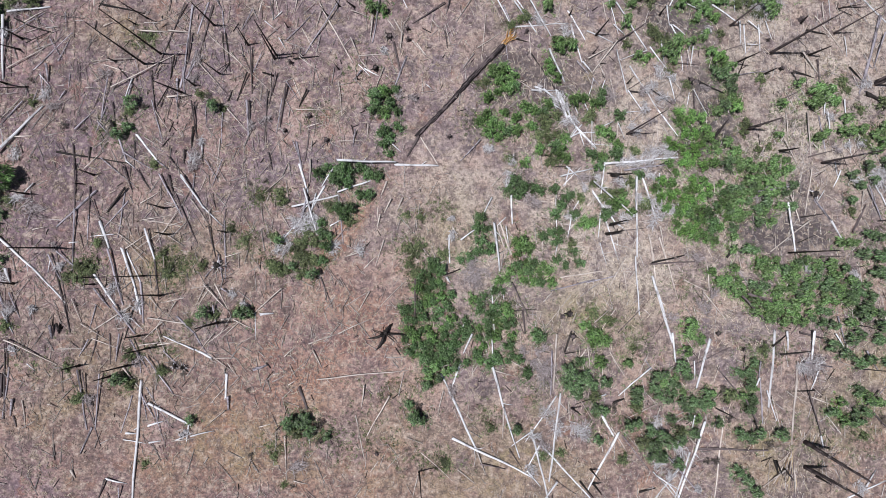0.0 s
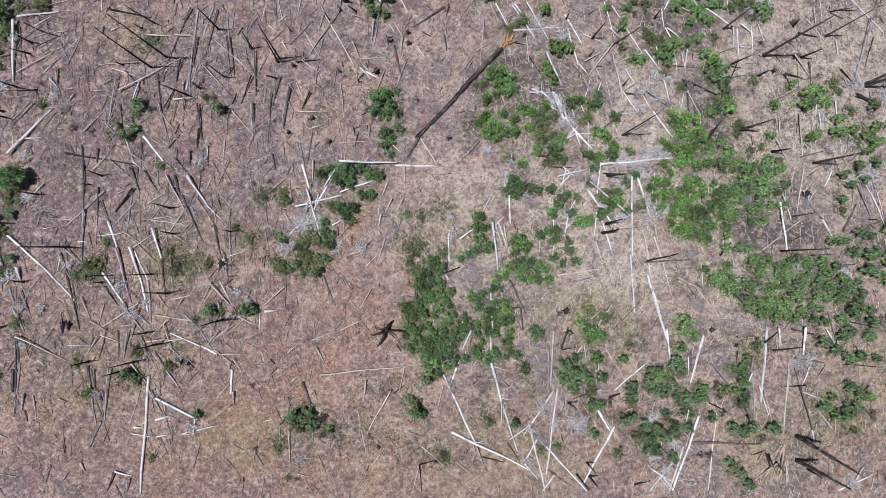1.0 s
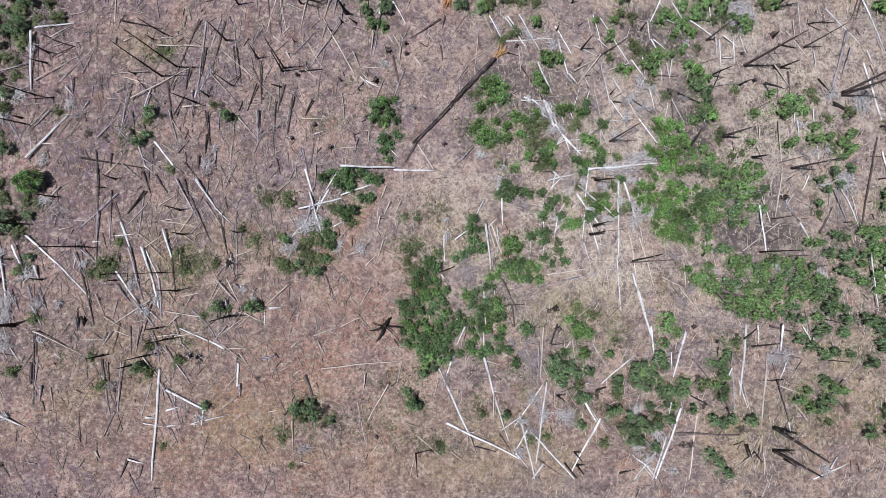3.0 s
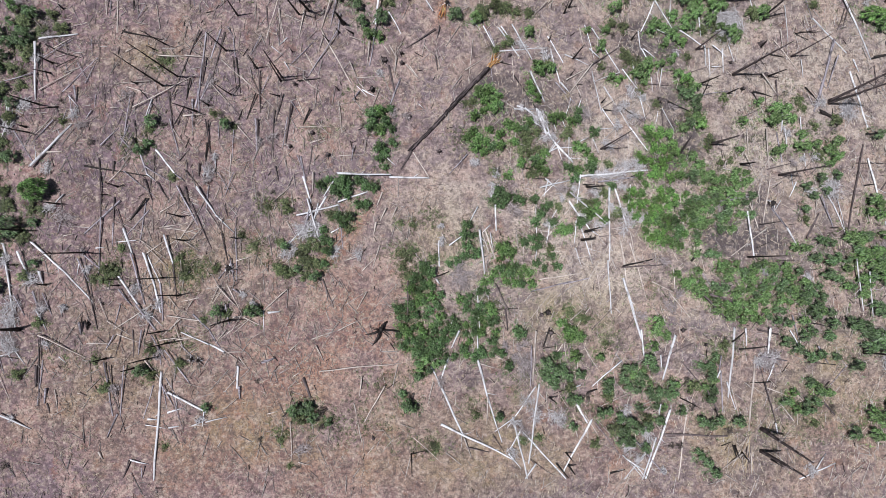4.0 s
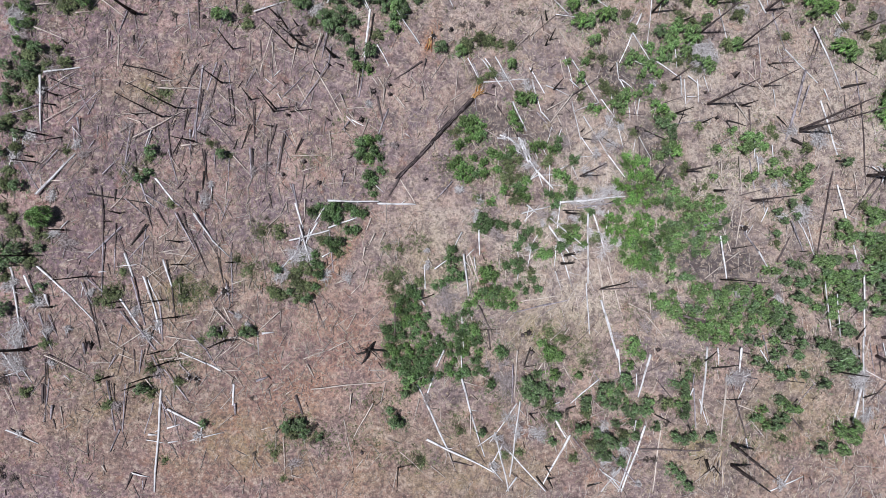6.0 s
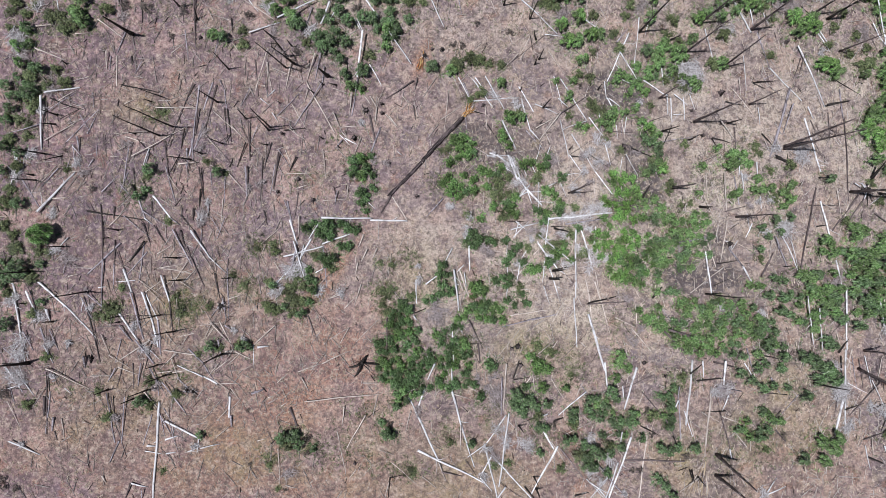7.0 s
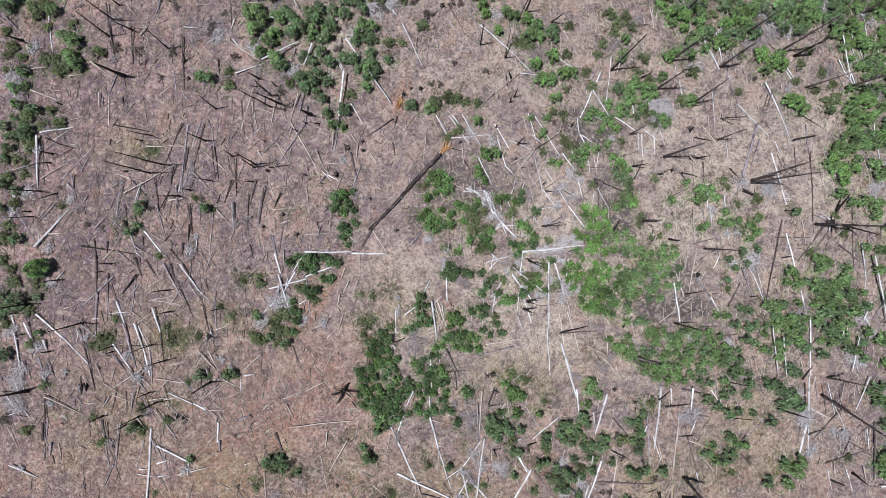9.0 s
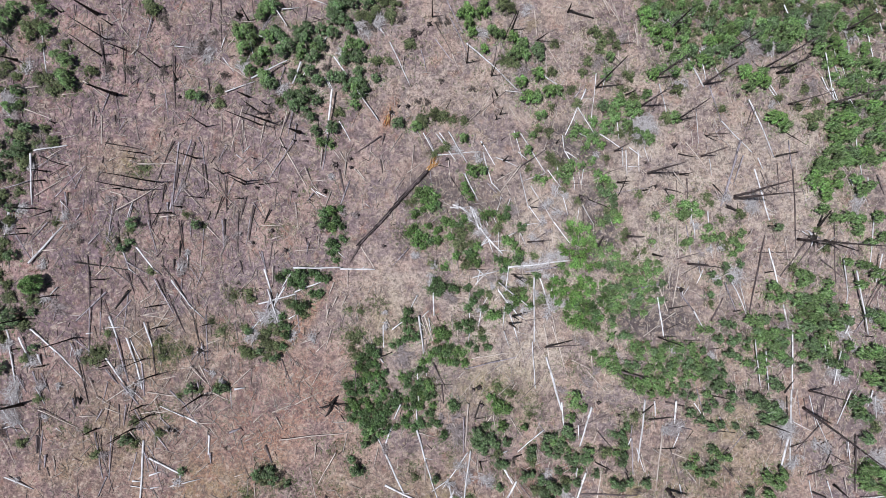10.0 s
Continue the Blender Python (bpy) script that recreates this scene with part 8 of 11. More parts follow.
shrub(-14.11, 0.06, 0.88, 'o')
shrub(20.98, -9.64, 0.50, 'o')
shrub(-13.44, -1.68, 0.94, 'o')
shrub(-14.34, -1.12, 0.88, 'o')
shrub(-14.66, -0.55, 0.75, 'o')
shrub(13.37, 23.11, 0.50, 'o')
shrub(-13.94, -3.16, 0.75, 'o')
shrub(-16.38, 4.41, 0.75, 'o')
shrub(-16.72, 5.29, 0.63, 'o')
shrub(7.12, 24.65, 0.63, 'o')
shrub(-17.03, 0.54, 0.69, 'o')
shrub(-15.69, -2.93, 0.63, 'o')
shrub(-17.89, 5.53, 0.38, 't')
shrub(24.72, 20.39, 0.44, 'o')
shrub(26.63, 19.09, 0.63, 'o')
shrub(-18.23, 6.41, 0.38, 't')
shrub(19.83, 23.17, 0.56, 'o')
shrub(-16.57, -2.67, 1.07, 'o')
shrub(8.34, 25.55, 1.00, 'o')
shrub(-18.71, 4.61, 0.50, 'o')
shrub(-17.29, -2.11, 0.56, 'o')
shrub(16.86, -14.69, 0.80, 'o')
shrub(32.99, 14.05, 0.63, 'o')
shrub(-19.78, 6.04, 0.38, 't')
shrub(30.64, 17.72, 0.63, 'o')
shrub(34.58, 12.24, 0.50, 'o')
shrub(33.18, 15.00, 0.75, 'o')
shrub(-19.90, 0.13, 0.63, 'o')
shrub(-1.45, -16.20, 0.56, 't')
shrub(24.06, 23.73, 0.88, 'o')
shrub(18.95, -15.86, 0.56, 't')
shrub(23.10, 24.32, 0.82, 'o')
shrub(35.85, 12.61, 0.50, 'o')
shrub(22.46, 24.92, 0.88, 'o')
shrub(-21.40, 1.24, 0.50, 'o')
shrub(21.41, -15.69, 0.88, 'o')
shrub(6.10, -18.31, 0.50, 'o')
shrub(5.15, 29.02, 1.36, 'o')
shrub(21.17, 27.09, 0.50, 't')
shrub(10.86, 29.27, 0.82, 'o')
shrub(9.33, 29.43, 0.73, 'o')
shrub(8.17, 29.77, 0.91, 'o')
shrub(7.02, 29.87, 1.18, 'o')
shrub(-20.33, -7.16, 0.56, 'o')
shrub(35.43, -8.78, 0.50, 't')
shrub(35.12, -9.51, 0.82, 'o')
shrub(-23.04, 13.87, 0.50, 'o')
shrub(20.86, 28.54, 0.82, 'o')
shrub(30.48, -13.80, 0.63, 't')
shrub(34.93, 20.18, 0.69, 'o')
shrub(22.41, 28.22, 0.82, 'o')
shrub(-24.03, -2.66, 0.50, 'o')
shrub(34.18, -11.26, 0.72, 'o')
shrub(13.36, -20.61, 0.56, 'o')
shrub(11.59, -20.93, 0.56, 'o')
shrub(31.21, -14.32, 0.96, 'o')
shrub(30.44, 25.07, 0.56, 'o')
shrub(5.81, 31.59, 0.73, 't')
shrub(22.27, -19.36, 1.12, 'o')
shrub(-22.57, -7.69, 0.63, 'o')
shrub(4.67, 31.70, 0.63, 't')
shrub(-5.88, 29.69, 0.82, 'o')
shrub(-24.52, 15.06, 0.50, 't')
shrub(26.01, -18.16, 0.96, 'o')
shrub(1.37, -21.71, 0.56, 'o')
shrub(-11.17, -18.03, 0.63, 't')
shrub(1.68, -22.16, 0.50, 'o')
shrub(19.92, -21.04, 0.69, 'o')
shrub(-25.46, 15.20, 0.50, 'o')
shrub(-11.59, -18.61, 0.69, 't')
shrub(31.40, -16.72, 0.56, 't')
shrub(-27.39, -3.36, 0.88, 'o')
shrub(45.07, 5.82, 0.56, 'o')
shrub(-28.07, -1.65, 0.63, 'o')
shrub(11.86, 33.56, 0.63, 't')
shrub(-18.72, -15.11, 0.38, 't')
shrub(-25.07, -8.47, 0.50, 'o')
shrub(-29.56, 7.56, 0.63, 'o')
shrub(22.70, 31.72, 0.54, 'o')
shrub(-11.35, -20.01, 0.56, 't')
shrub(-13.68, -18.94, 0.88, 'o')
shrub(7.62, 34.53, 0.54, 't')
shrub(32.05, 28.40, 0.75, 'o')
shrub(-14.91, 29.68, 0.73, 't')
shrub(34.63, 27.58, 0.75, 'o')
shrub(26.16, 32.26, 0.82, 'o')
shrub(28.97, -21.15, 0.56, 't')
shrub(33.34, 28.81, 0.88, 'o')
shrub(-13.84, 30.88, 0.73, 'o')
shrub(29.88, -21.13, 0.63, 't')
shrub(46.82, 13.77, 0.75, 'o')
shrub(-30.96, 13.58, 0.56, 't')
shrub(-25.30, -13.59, 0.38, 't')
shrub(44.76, 19.43, 0.56, 'o')
shrub(46.22, 17.26, 0.69, 'o')
shrub(44.32, 20.37, 0.69, 'o')
shrub(-26.47, -12.78, 0.56, 't')
shrub(25.33, 34.17, 0.82, 'o')
shrub(-15.70, -21.51, 0.50, 'o')
shrub(-32.53, 13.08, 0.63, 'o')
shrub(35.69, -19.26, 0.69, 't')
shrub(0.66, 36.92, 0.73, 'o')
shrub(-1.24, 36.83, 1.00, 'o')
shrub(-27.27, -13.37, 0.69, 'o')
shrub(-34.00, -0.90, 0.50, 't')
shrub(-7.65, 35.76, 0.82, 't')
shrub(17.67, 37.32, 0.82, 'o')
shrub(-18.06, -21.56, 0.44, 't')
shrub(-34.63, -0.75, 0.63, 'o')
shrub(22.56, 36.37, 0.91, 'o')
shrub(15.80, 37.78, 0.82, 'o')
shrub(16.73, 37.66, 0.91, 'o')
shrub(-13.67, -24.53, 0.38, 't')
shrub(48.72, 18.03, 0.88, 'o')
shrub(-21.67, 30.15, 0.91, 'o')
shrub(-14.63, -24.44, 0.31, 'o')
shrub(-31.27, 21.27, 0.63, 'o')
shrub(-30.71, -12.05, 0.75, 'o')
shrub(-35.26, -3.54, 0.82, 'o')
shrub(3.24, 39.36, 1.18, 'o')
shrub(33.90, 33.38, 0.82, 'o')
shrub(26.82, 36.57, 0.73, 'o')
shrub(38.25, 30.84, 1.09, 'o')
shrub(-35.96, -3.11, 0.88, 'o')
shrub(32.32, 34.48, 0.82, 'o')
shrub(-36.92, 10.77, 0.56, 't')
shrub(-36.32, -4.27, 0.75, 'o')
shrub(-21.91, 32.04, 0.73, 'o')
shrub(-30.52, -14.70, 0.75, 'o')
shrub(3.94, 40.95, 0.91, 't')
shrub(-37.43, -4.31, 0.63, 'o')
shrub(27.56, 38.17, 0.82, 'o')
shrub(-38.93, 11.08, 0.56, 't')
shrub(-21.11, 33.99, 0.82, 't')
shrub(33.05, 36.46, 1.00, 'o')
shrub(22.84, 40.29, 0.73, 'o')
shrub(45.94, -18.14, 0.56, 'o')
shrub(-2.18, 41.43, 1.09, 't')
shrub(-18.96, 36.01, 0.73, 'o')
shrub(-16.77, 37.26, 0.91, 'o')
shrub(48.17, -16.31, 0.56, 't')
shrub(56.19, 11.04, 0.91, 'o')
shrub(6.95, 42.65, 0.73, 't')
shrub(8.10, 42.71, 0.73, 't')
shrub(1.96, 42.80, 0.91, 't')
shrub(29.07, 39.80, 0.91, 'o')
shrub(-2.23, 42.59, 1.09, 'o')
shrub(39.73, 34.81, 1.18, 'o')
shrub(0.42, 43.11, 1.27, 'o')
shrub(-3.39, 42.93, 1.18, 'o')
shrub(-36.71, -13.35, 0.56, 'o')
shrub(-28.41, -22.60, 0.38, 'o')
shrub(-30.64, 30.89, 0.54, 't')
shrub(-1.52, 43.79, 1.09, 'o')
shrub(-42.23, 13.41, 0.50, 'o')
shrub(29.43, 40.99, 1.00, 'o')
shrub(-35.37, -16.39, 0.88, 'o')
shrub(-43.62, 3.23, 0.63, 'o')
shrub(31.39, 40.54, 0.91, 'o')
shrub(1.12, 44.70, 0.91, 'o')
shrub(46.05, 32.35, 0.73, 'o')
shrub(28.23, 42.11, 1.00, 'o')
shrub(-42.61, 15.84, 0.44, 't')
shrub(16.66, 44.92, 1.09, 'o')
shrub(-0.42, 45.02, 1.27, 'o')
shrub(-44.75, 3.47, 0.88, 'o')
shrub(30.58, 41.83, 0.91, 'o')
shrub(-24.63, 37.12, 0.73, 't')
shrub(15.71, 45.42, 1.27, 'o')
shrub(-29.34, 34.38, 0.91, 't')
shrub(59.66, 16.18, 0.82, 'o')
shrub(-24.31, 38.06, 0.82, 't')
shrub(-45.44, 0.00, 1.01, 'o')
shrub(-19.93, 40.58, 0.91, 'o')
shrub(60.87, 13.90, 0.73, 'o')
shrub(-44.93, -4.27, 0.85, 'o')
shrub(-43.09, -9.33, 0.75, 'o')
shrub(-22.89, 39.66, 0.63, 't')
shrub(-47.50, 3.48, 1.18, 'o')
shrub(-47.96, 5.18, 0.85, 'o')
shrub(-33.79, 34.18, 1.00, 't')
shrub(-48.09, -2.00, 0.68, 'o')
shrub(-43.13, 24.22, 1.13, 'o')
shrub(-47.90, 13.49, 1.01, 'o')
shrub(46.35, 37.46, 0.82, 'o')
shrub(-48.90, 8.94, 1.18, 'o')
shrub(-48.70, 10.68, 1.01, 'o')
shrub(41.57, 40.78, 1.00, 'o')
shrub(-49.36, 6.16, 1.10, 'o')
shrub(-47.18, 17.37, 0.76, 'o')
shrub(45.15, 38.98, 0.91, 'o')
shrub(35.68, 44.00, 0.63, 'o')
shrub(-47.16, 18.87, 0.55, 'o')
shrub(-46.30, 21.54, 0.91, 'o')
shrub(-46.78, 20.80, 0.84, 'o')
shrub(-36.39, 34.44, 0.91, 't')
shrub(-45.38, 23.78, 0.88, 'o')
shrub(-44.68, -15.04, 0.85, 'o')
shrub(-44.37, 25.90, 0.82, 'o')
shrub(-49.16, 16.92, 1.10, 'o')
shrub(39.94, 43.46, 0.91, 'o')
shrub(-29.29, 40.51, 0.82, 't')
shrub(-48.38, 19.35, 0.72, 'o')
shrub(-38.56, 33.58, 1.09, 'o')
shrub(53.90, 34.27, 0.73, 'o')
shrub(-47.51, 21.86, 0.76, 'o')
shrub(42.32, 42.79, 0.91, 'o')
shrub(61.58, -15.78, 0.73, 'o')
shrub(-47.53, -13.79, 1.01, 't')
shrub(-29.72, 41.64, 0.91, 't')
shrub(35.51, 46.73, 0.63, 'o')
shrub(37.98, 45.81, 0.87, 'o')
shrub(56.69, 33.21, 0.82, 'o')
shrub(-49.79, 19.92, 0.56, 'o')
shrub(-47.23, 24.88, 1.27, 'o')
shrub(58.29, 31.71, 1.09, 'o')
shrub(-42.51, 31.73, 1.09, 'o')
shrub(38.89, 45.75, 0.86, 'o')
shrub(41.12, 44.83, 0.67, 'o')
shrub(-43.58, 31.07, 1.18, 'o')
shrub(38.22, 46.54, 0.79, 'o')
shrub(-30.88, 42.35, 1.27, 'o')
shrub(54.66, 36.66, 0.82, 'o')
shrub(59.64, 32.16, 1.09, 'o')
shrub(40.74, 46.23, 0.79, 'o')
shrub(67.76, -10.12, 0.91, 'o')
shrub(42.74, 45.35, 0.74, 'o')
shrub(-31.67, 43.08, 1.09, 'o')
shrub(-44.40, 32.55, 1.09, 'o')
shrub(39.94, 47.19, 0.81, 'o')
shrub(57.45, 35.61, 0.82, 'o')
shrub(38.04, 48.07, 0.81, 'o')
shrub(59.06, 34.10, 0.82, 'o')
shrub(41.06, 46.81, 0.66, 'o')
shrub(44.58, 45.22, 0.96, 'o')
shrub(46.52, 44.51, 0.66, 'o')
shrub(43.21, 46.33, 0.67, 'o')
shrub(-45.50, 32.50, 1.18, 'o')
shrub(55.83, 38.69, 0.82, 'o')
shrub(-42.10, 37.22, 0.82, 'o')
shrub(-45.39, -25.00, 0.68, 't')
shrub(46.38, 46.47, 0.80, 'o')
shrub(49.20, 45.05, 0.64, 'o')
shrub(52.36, 43.08, 0.68, 'o')
shrub(-47.31, 33.83, 0.58, 'o')
shrub(-48.44, 32.59, 0.73, 'o')
shrub(48.42, 46.00, 0.69, 'o')
shrub(-47.06, -24.38, 1.01, 't')
shrub(-50.22, 30.81, 0.64, 'o')
shrub(-45.38, 36.68, 0.73, 'o')
shrub(48.08, 46.72, 0.91, 'o')
shrub(49.97, 46.20, 0.90, 'o')
shrub(55.27, 42.72, 0.76, 'o')
shrub(-50.30, 32.75, 0.69, 'o')
shrub(-49.61, 33.83, 1.09, 'o')
shrub(52.68, 45.47, 0.96, 'o')
shrub(53.30, 45.11, 0.86, 'o')
shrub(49.02, 47.84, 1.00, 'o')
shrub(51.87, 46.27, 0.66, 'o')
shrub(-46.58, 38.15, 1.09, 'o')
shrub(51.52, 46.94, 0.75, 'o')
shrub(-45.93, 39.70, 1.09, 'o')
shrub(53.27, 46.55, 0.73, 'o')
shrub(-50.56, 35.94, 0.83, 'o')
shrub(-47.38, 39.25, 1.27, 'o')
shrub(53.90, 47.04, 0.97, 'o')
shrub(52.37, 48.19, 1.12, 'o')
shrub(53.23, 48.17, 1.01, 'o')
shrub(55.40, 46.95, 0.92, 'o')
shrub(54.73, 48.15, 0.78, 'o')
shrub(-46.12, 42.75, 1.09, 'o')
shrub(61.93, 43.11, 0.80, 'o')
shrub(57.31, 46.68, 1.27, 'o')
shrub(60.26, 44.65, 0.73, 'o')
shrub(61.03, 44.43, 0.79, 'o')
shrub(58.56, 46.67, 0.86, 'o')
shrub(59.76, 46.63, 0.73, 'o')
shrub(63.80, 43.55, 0.76, 'o')
shrub(61.67, 45.57, 0.63, 'o')
shrub(64.20, 44.72, 0.91, 'o')
shrub(63.14, 45.63, 0.82, 'o')
shrub(66.00, 44.90, 1.09, 'o')
shrub(67.20, 44.32, 0.96, 'o')
shrub(62.28, 49.11, 0.87, 'o')
shrub(64.03, 48.19, 1.04, 'o')
shrub(66.75, 46.34, 0.92, 'o')
shrub(67.70, 46.10, 1.05, 'o')
shrub(66.31, 47.28, 0.73, 'o')
shrub(66.93, 47.70, 0.82, 'o')
shrub(66.87, 48.96, 0.97, 'o')
shrub(68.46, 48.63, 0.80, 'o')
shrub(69.10, 49.99, 0.73, 'o')
thicket_bush(-2.64, -10.79, 0.60, 'd')
thicket_bush(14.08, -12.19, 1.00, 'd')
thicket_bush(28.70, 13.09, 0.74, 'G')
thicket_bush(2.11, -12.28, 0.53, 'd')
thicket_bush(31.15, 6.76, 0.51, 'g')
thicket_bush(31.26, 5.18, 0.57, 'd')
thicket_bush(-12.78, -3.12, 0.82, 'd')
thicket_bush(13.70, 22.50, 0.75, 'g')
thicket_bush(31.41, 6.17, 0.77, 'g')
thicket_bush(0.20, -12.11, 0.70, 'g')
thicket_bush(28.43, 14.06, 0.73, 'G')
thicket_bush(31.35, 7.67, 0.69, 'd')
thicket_bush(31.51, 3.36, 0.72, 'd')
thicket_bush(27.07, 15.73, 0.53, 'G')
thicket_bush(31.69, 4.58, 0.58, 'g')
thicket_bush(29.65, 12.48, 0.70, 'g')
thicket_bush(1.32, -12.54, 0.65, 'g')
thicket_bush(30.09, 11.74, 0.51, 'g')
thicket_bush(31.70, 2.53, 0.59, 'g')
thicket_bush(31.42, 1.15, 0.59, 'g')
thicket_bush(27.90, 15.30, 0.77, 'G')
thicket_bush(30.87, 10.58, 0.77, 'd')
thicket_bush(30.09, -2.23, 0.63, 'g')
thicket_bush(31.85, 7.23, 0.60, 'g')
thicket_bush(32.06, 5.17, 0.70, 'g')
thicket_bush(14.99, -12.75, 1.00, 'd')
thicket_bush(31.23, 10.00, 0.50, 'd')
thicket_bush(32.25, 4.51, 0.66, 'g')
thicket_bush(15.89, -12.73, 0.88, 'd')
thicket_bush(20.27, -11.25, 0.63, 'g')
thicket_bush(30.36, -2.58, 0.65, 'g')
thicket_bush(32.19, 7.76, 0.69, 'd')
thicket_bush(26.77, -7.08, 1.00, 'g')
thicket_bush(-0.75, -12.59, 0.51, 'd')
thicket_bush(32.49, 6.44, 0.54, 'g')
thicket_bush(13.81, -13.37, 0.82, 'd')
thicket_bush(-14.85, -2.32, 0.56, 'd')
thicket_bush(30.96, -2.14, 0.61, 'g')
thicket_bush(0.60, -13.25, 0.57, 'd')
thicket_bush(31.70, -0.84, 0.60, 'g')
thicket_bush(-0.45, -13.01, 0.68, 'g')
thicket_bush(32.76, 7.38, 0.63, 'g')
thicket_bush(33.05, 5.06, 0.53, 'g')
thicket_bush(30.91, 12.81, 0.72, 'g')
thicket_bush(-16.32, 0.15, 0.63, 'd')
thicket_bush(31.99, 10.81, 0.59, 'g')
thicket_bush(31.55, 11.90, 0.68, 'g')
thicket_bush(26.77, -7.97, 0.82, 'g')
thicket_bush(33.22, 6.44, 0.55, 'd')
thicket_bush(32.43, 10.06, 0.58, 'g')
thicket_bush(32.93, 1.25, 0.78, 'd')
thicket_bush(14.71, -13.93, 0.88, 'd')
thicket_bush(33.07, 8.67, 0.74, 'g')
thicket_bush(20.92, 21.96, 0.56, 'g')
thicket_bush(31.39, -2.92, 0.66, 'g')
thicket_bush(16.51, -13.59, 0.82, 'd')
thicket_bush(17.94, -13.18, 0.80, 'd')
thicket_bush(32.11, 11.90, 0.55, 'g')
thicket_bush(21.87, 21.69, 0.63, 'G')
thicket_bush(32.16, -2.09, 0.51, 'g')
thicket_bush(33.80, 7.43, 0.69, 'g')
thicket_bush(33.70, 8.16, 0.74, 'd')
thicket_bush(-0.65, -13.94, 0.70, 'd')
thicket_bush(29.81, 16.09, 0.69, 'g')
thicket_bush(33.13, 10.77, 0.67, 'g')
thicket_bush(34.22, 5.56, 0.68, 'd')
thicket_bush(33.48, 9.92, 0.73, 'g')
thicket_bush(15.03, -14.62, 0.63, 'd')
thicket_bush(34.45, 4.27, 0.66, 'd')
thicket_bush(32.44, -2.92, 0.66, 'g')
thicket_bush(34.07, 1.18, 0.63, 'd')
thicket_bush(34.08, 8.96, 0.71, 'g')
thicket_bush(32.14, -3.57, 0.60, 'g')
thicket_bush(28.01, -8.53, 0.75, 'g')
thicket_bush(26.48, -9.77, 0.69, 'g')
thicket_bush(34.60, 7.93, 0.50, 'g')
thicket_bush(34.92, 5.45, 0.74, 'g')
thicket_bush(34.95, 6.23, 0.76, 'd')
thicket_bush(34.90, 7.23, 0.77, 'g')
thicket_bush(30.45, 16.76, 0.75, 'd')
thicket_bush(34.39, 10.14, 0.71, 'g')
thicket_bush(23.21, -12.47, 0.68, 'd')
thicket_bush(34.49, -0.21, 0.71, 'g')
thicket_bush(33.00, -3.60, 0.50, 'g')
thicket_bush(25.03, 21.55, 0.56, 'g')
thicket_bush(35.44, 6.37, 0.51, 'd')
thicket_bush(24.11, -12.22, 0.60, 'd')
thicket_bush(23.76, 22.44, 0.63, 'g')
thicket_bush(34.61, -0.64, 0.53, 'g')
thicket_bush(33.83, -2.67, 0.74, 'd')
thicket_bush(35.48, 8.33, 0.69, 'g')
thicket_bush(35.31, 9.08, 0.54, 'g')
thicket_bush(35.13, 0.10, 0.66, 'g')
thicket_bush(25.82, -11.49, 1.12, 'd')
thicket_bush(24.71, 22.17, 0.75, 'g')
thicket_bush(35.93, 4.35, 0.51, 'g')
thicket_bush(21.34, -13.93, 0.69, 'd')
thicket_bush(31.72, 16.51, 0.75, 'G')
thicket_bush(36.12, 7.48, 0.67, 'g')
thicket_bush(23.00, -13.59, 0.71, 'd')
thicket_bush(34.28, -3.42, 0.52, 'g')
thicket_bush(10.98, 26.79, 0.82, 'g')
thicket_bush(24.12, -13.09, 0.53, 'g')
thicket_bush(33.83, -4.37, 0.76, 'g')
thicket_bush(16.85, -15.91, 0.69, 'd')
thicket_bush(35.67, -0.67, 0.64, 'g')
thicket_bush(34.83, -2.72, 0.69, 'd')
thicket_bush(21.04, -14.64, 0.94, 'd')
thicket_bush(31.40, 17.76, 0.75, 'g')
thicket_bush(25.40, -12.55, 0.46, 'g')
thicket_bush(35.44, -1.46, 0.74, 'g')
thicket_bush(35.92, 10.27, 0.70, 'g')
thicket_bush(36.72, 6.07, 0.58, 'g')
thicket_bush(32.04, 17.16, 0.75, 'G')
thicket_bush(36.34, 9.43, 0.62, 'g')
thicket_bush(36.39, 0.17, 0.59, 'g')
thicket_bush(25.02, 23.15, 1.00, 'g')
thicket_bush(25.02, -13.16, 0.59, 'd')
thicket_bush(26.56, -12.28, 0.66, 'd')
thicket_bush(19.61, 25.58, 0.75, 'g')
thicket_bush(36.09, 11.13, 0.65, 'g')
thicket_bush(36.89, 8.25, 0.62, 'g')
thicket_bush(17.75, -16.18, 0.69, 'd')
thicket_bush(-2.32, -16.11, 0.63, 'd')
thicket_bush(34.11, -5.41, 0.65, 'g')
thicket_bush(31.40, 18.71, 0.75, 'd')
thicket_bush(37.32, 7.51, 0.57, 'd')
thicket_bush(25.63, -13.35, 0.47, 'd')
thicket_bush(23.57, -14.45, 0.67, 'd')
thicket_bush(30.12, 20.24, 0.82, 'd')
thicket_bush(29.49, 20.84, 0.63, 'd')
thicket_bush(37.09, 9.95, 0.60, 'g')
thicket_bush(35.06, -4.65, 0.65, 'g')
thicket_bush(24.60, -14.09, 0.46, 'd')
thicket_bush(31.08, 19.65, 0.82, 'd')
thicket_bush(38.09, 6.07, 0.70, 'd')
thicket_bush(-6.69, 25.27, 0.56, 'g')
thicket_bush(37.33, -0.75, 0.73, 'd')
thicket_bush(25.22, -14.17, 0.48, 'd')
thicket_bush(4.57, 28.15, 1.00, 'g')
thicket_bush(8.69, -18.30, 0.69, 'd')
thicket_bush(25.52, 24.14, 0.63, 'g')
thicket_bush(38.16, 8.32, 0.70, 'd')
thicket_bush(-1.70, -17.24, 0.94, 'd')
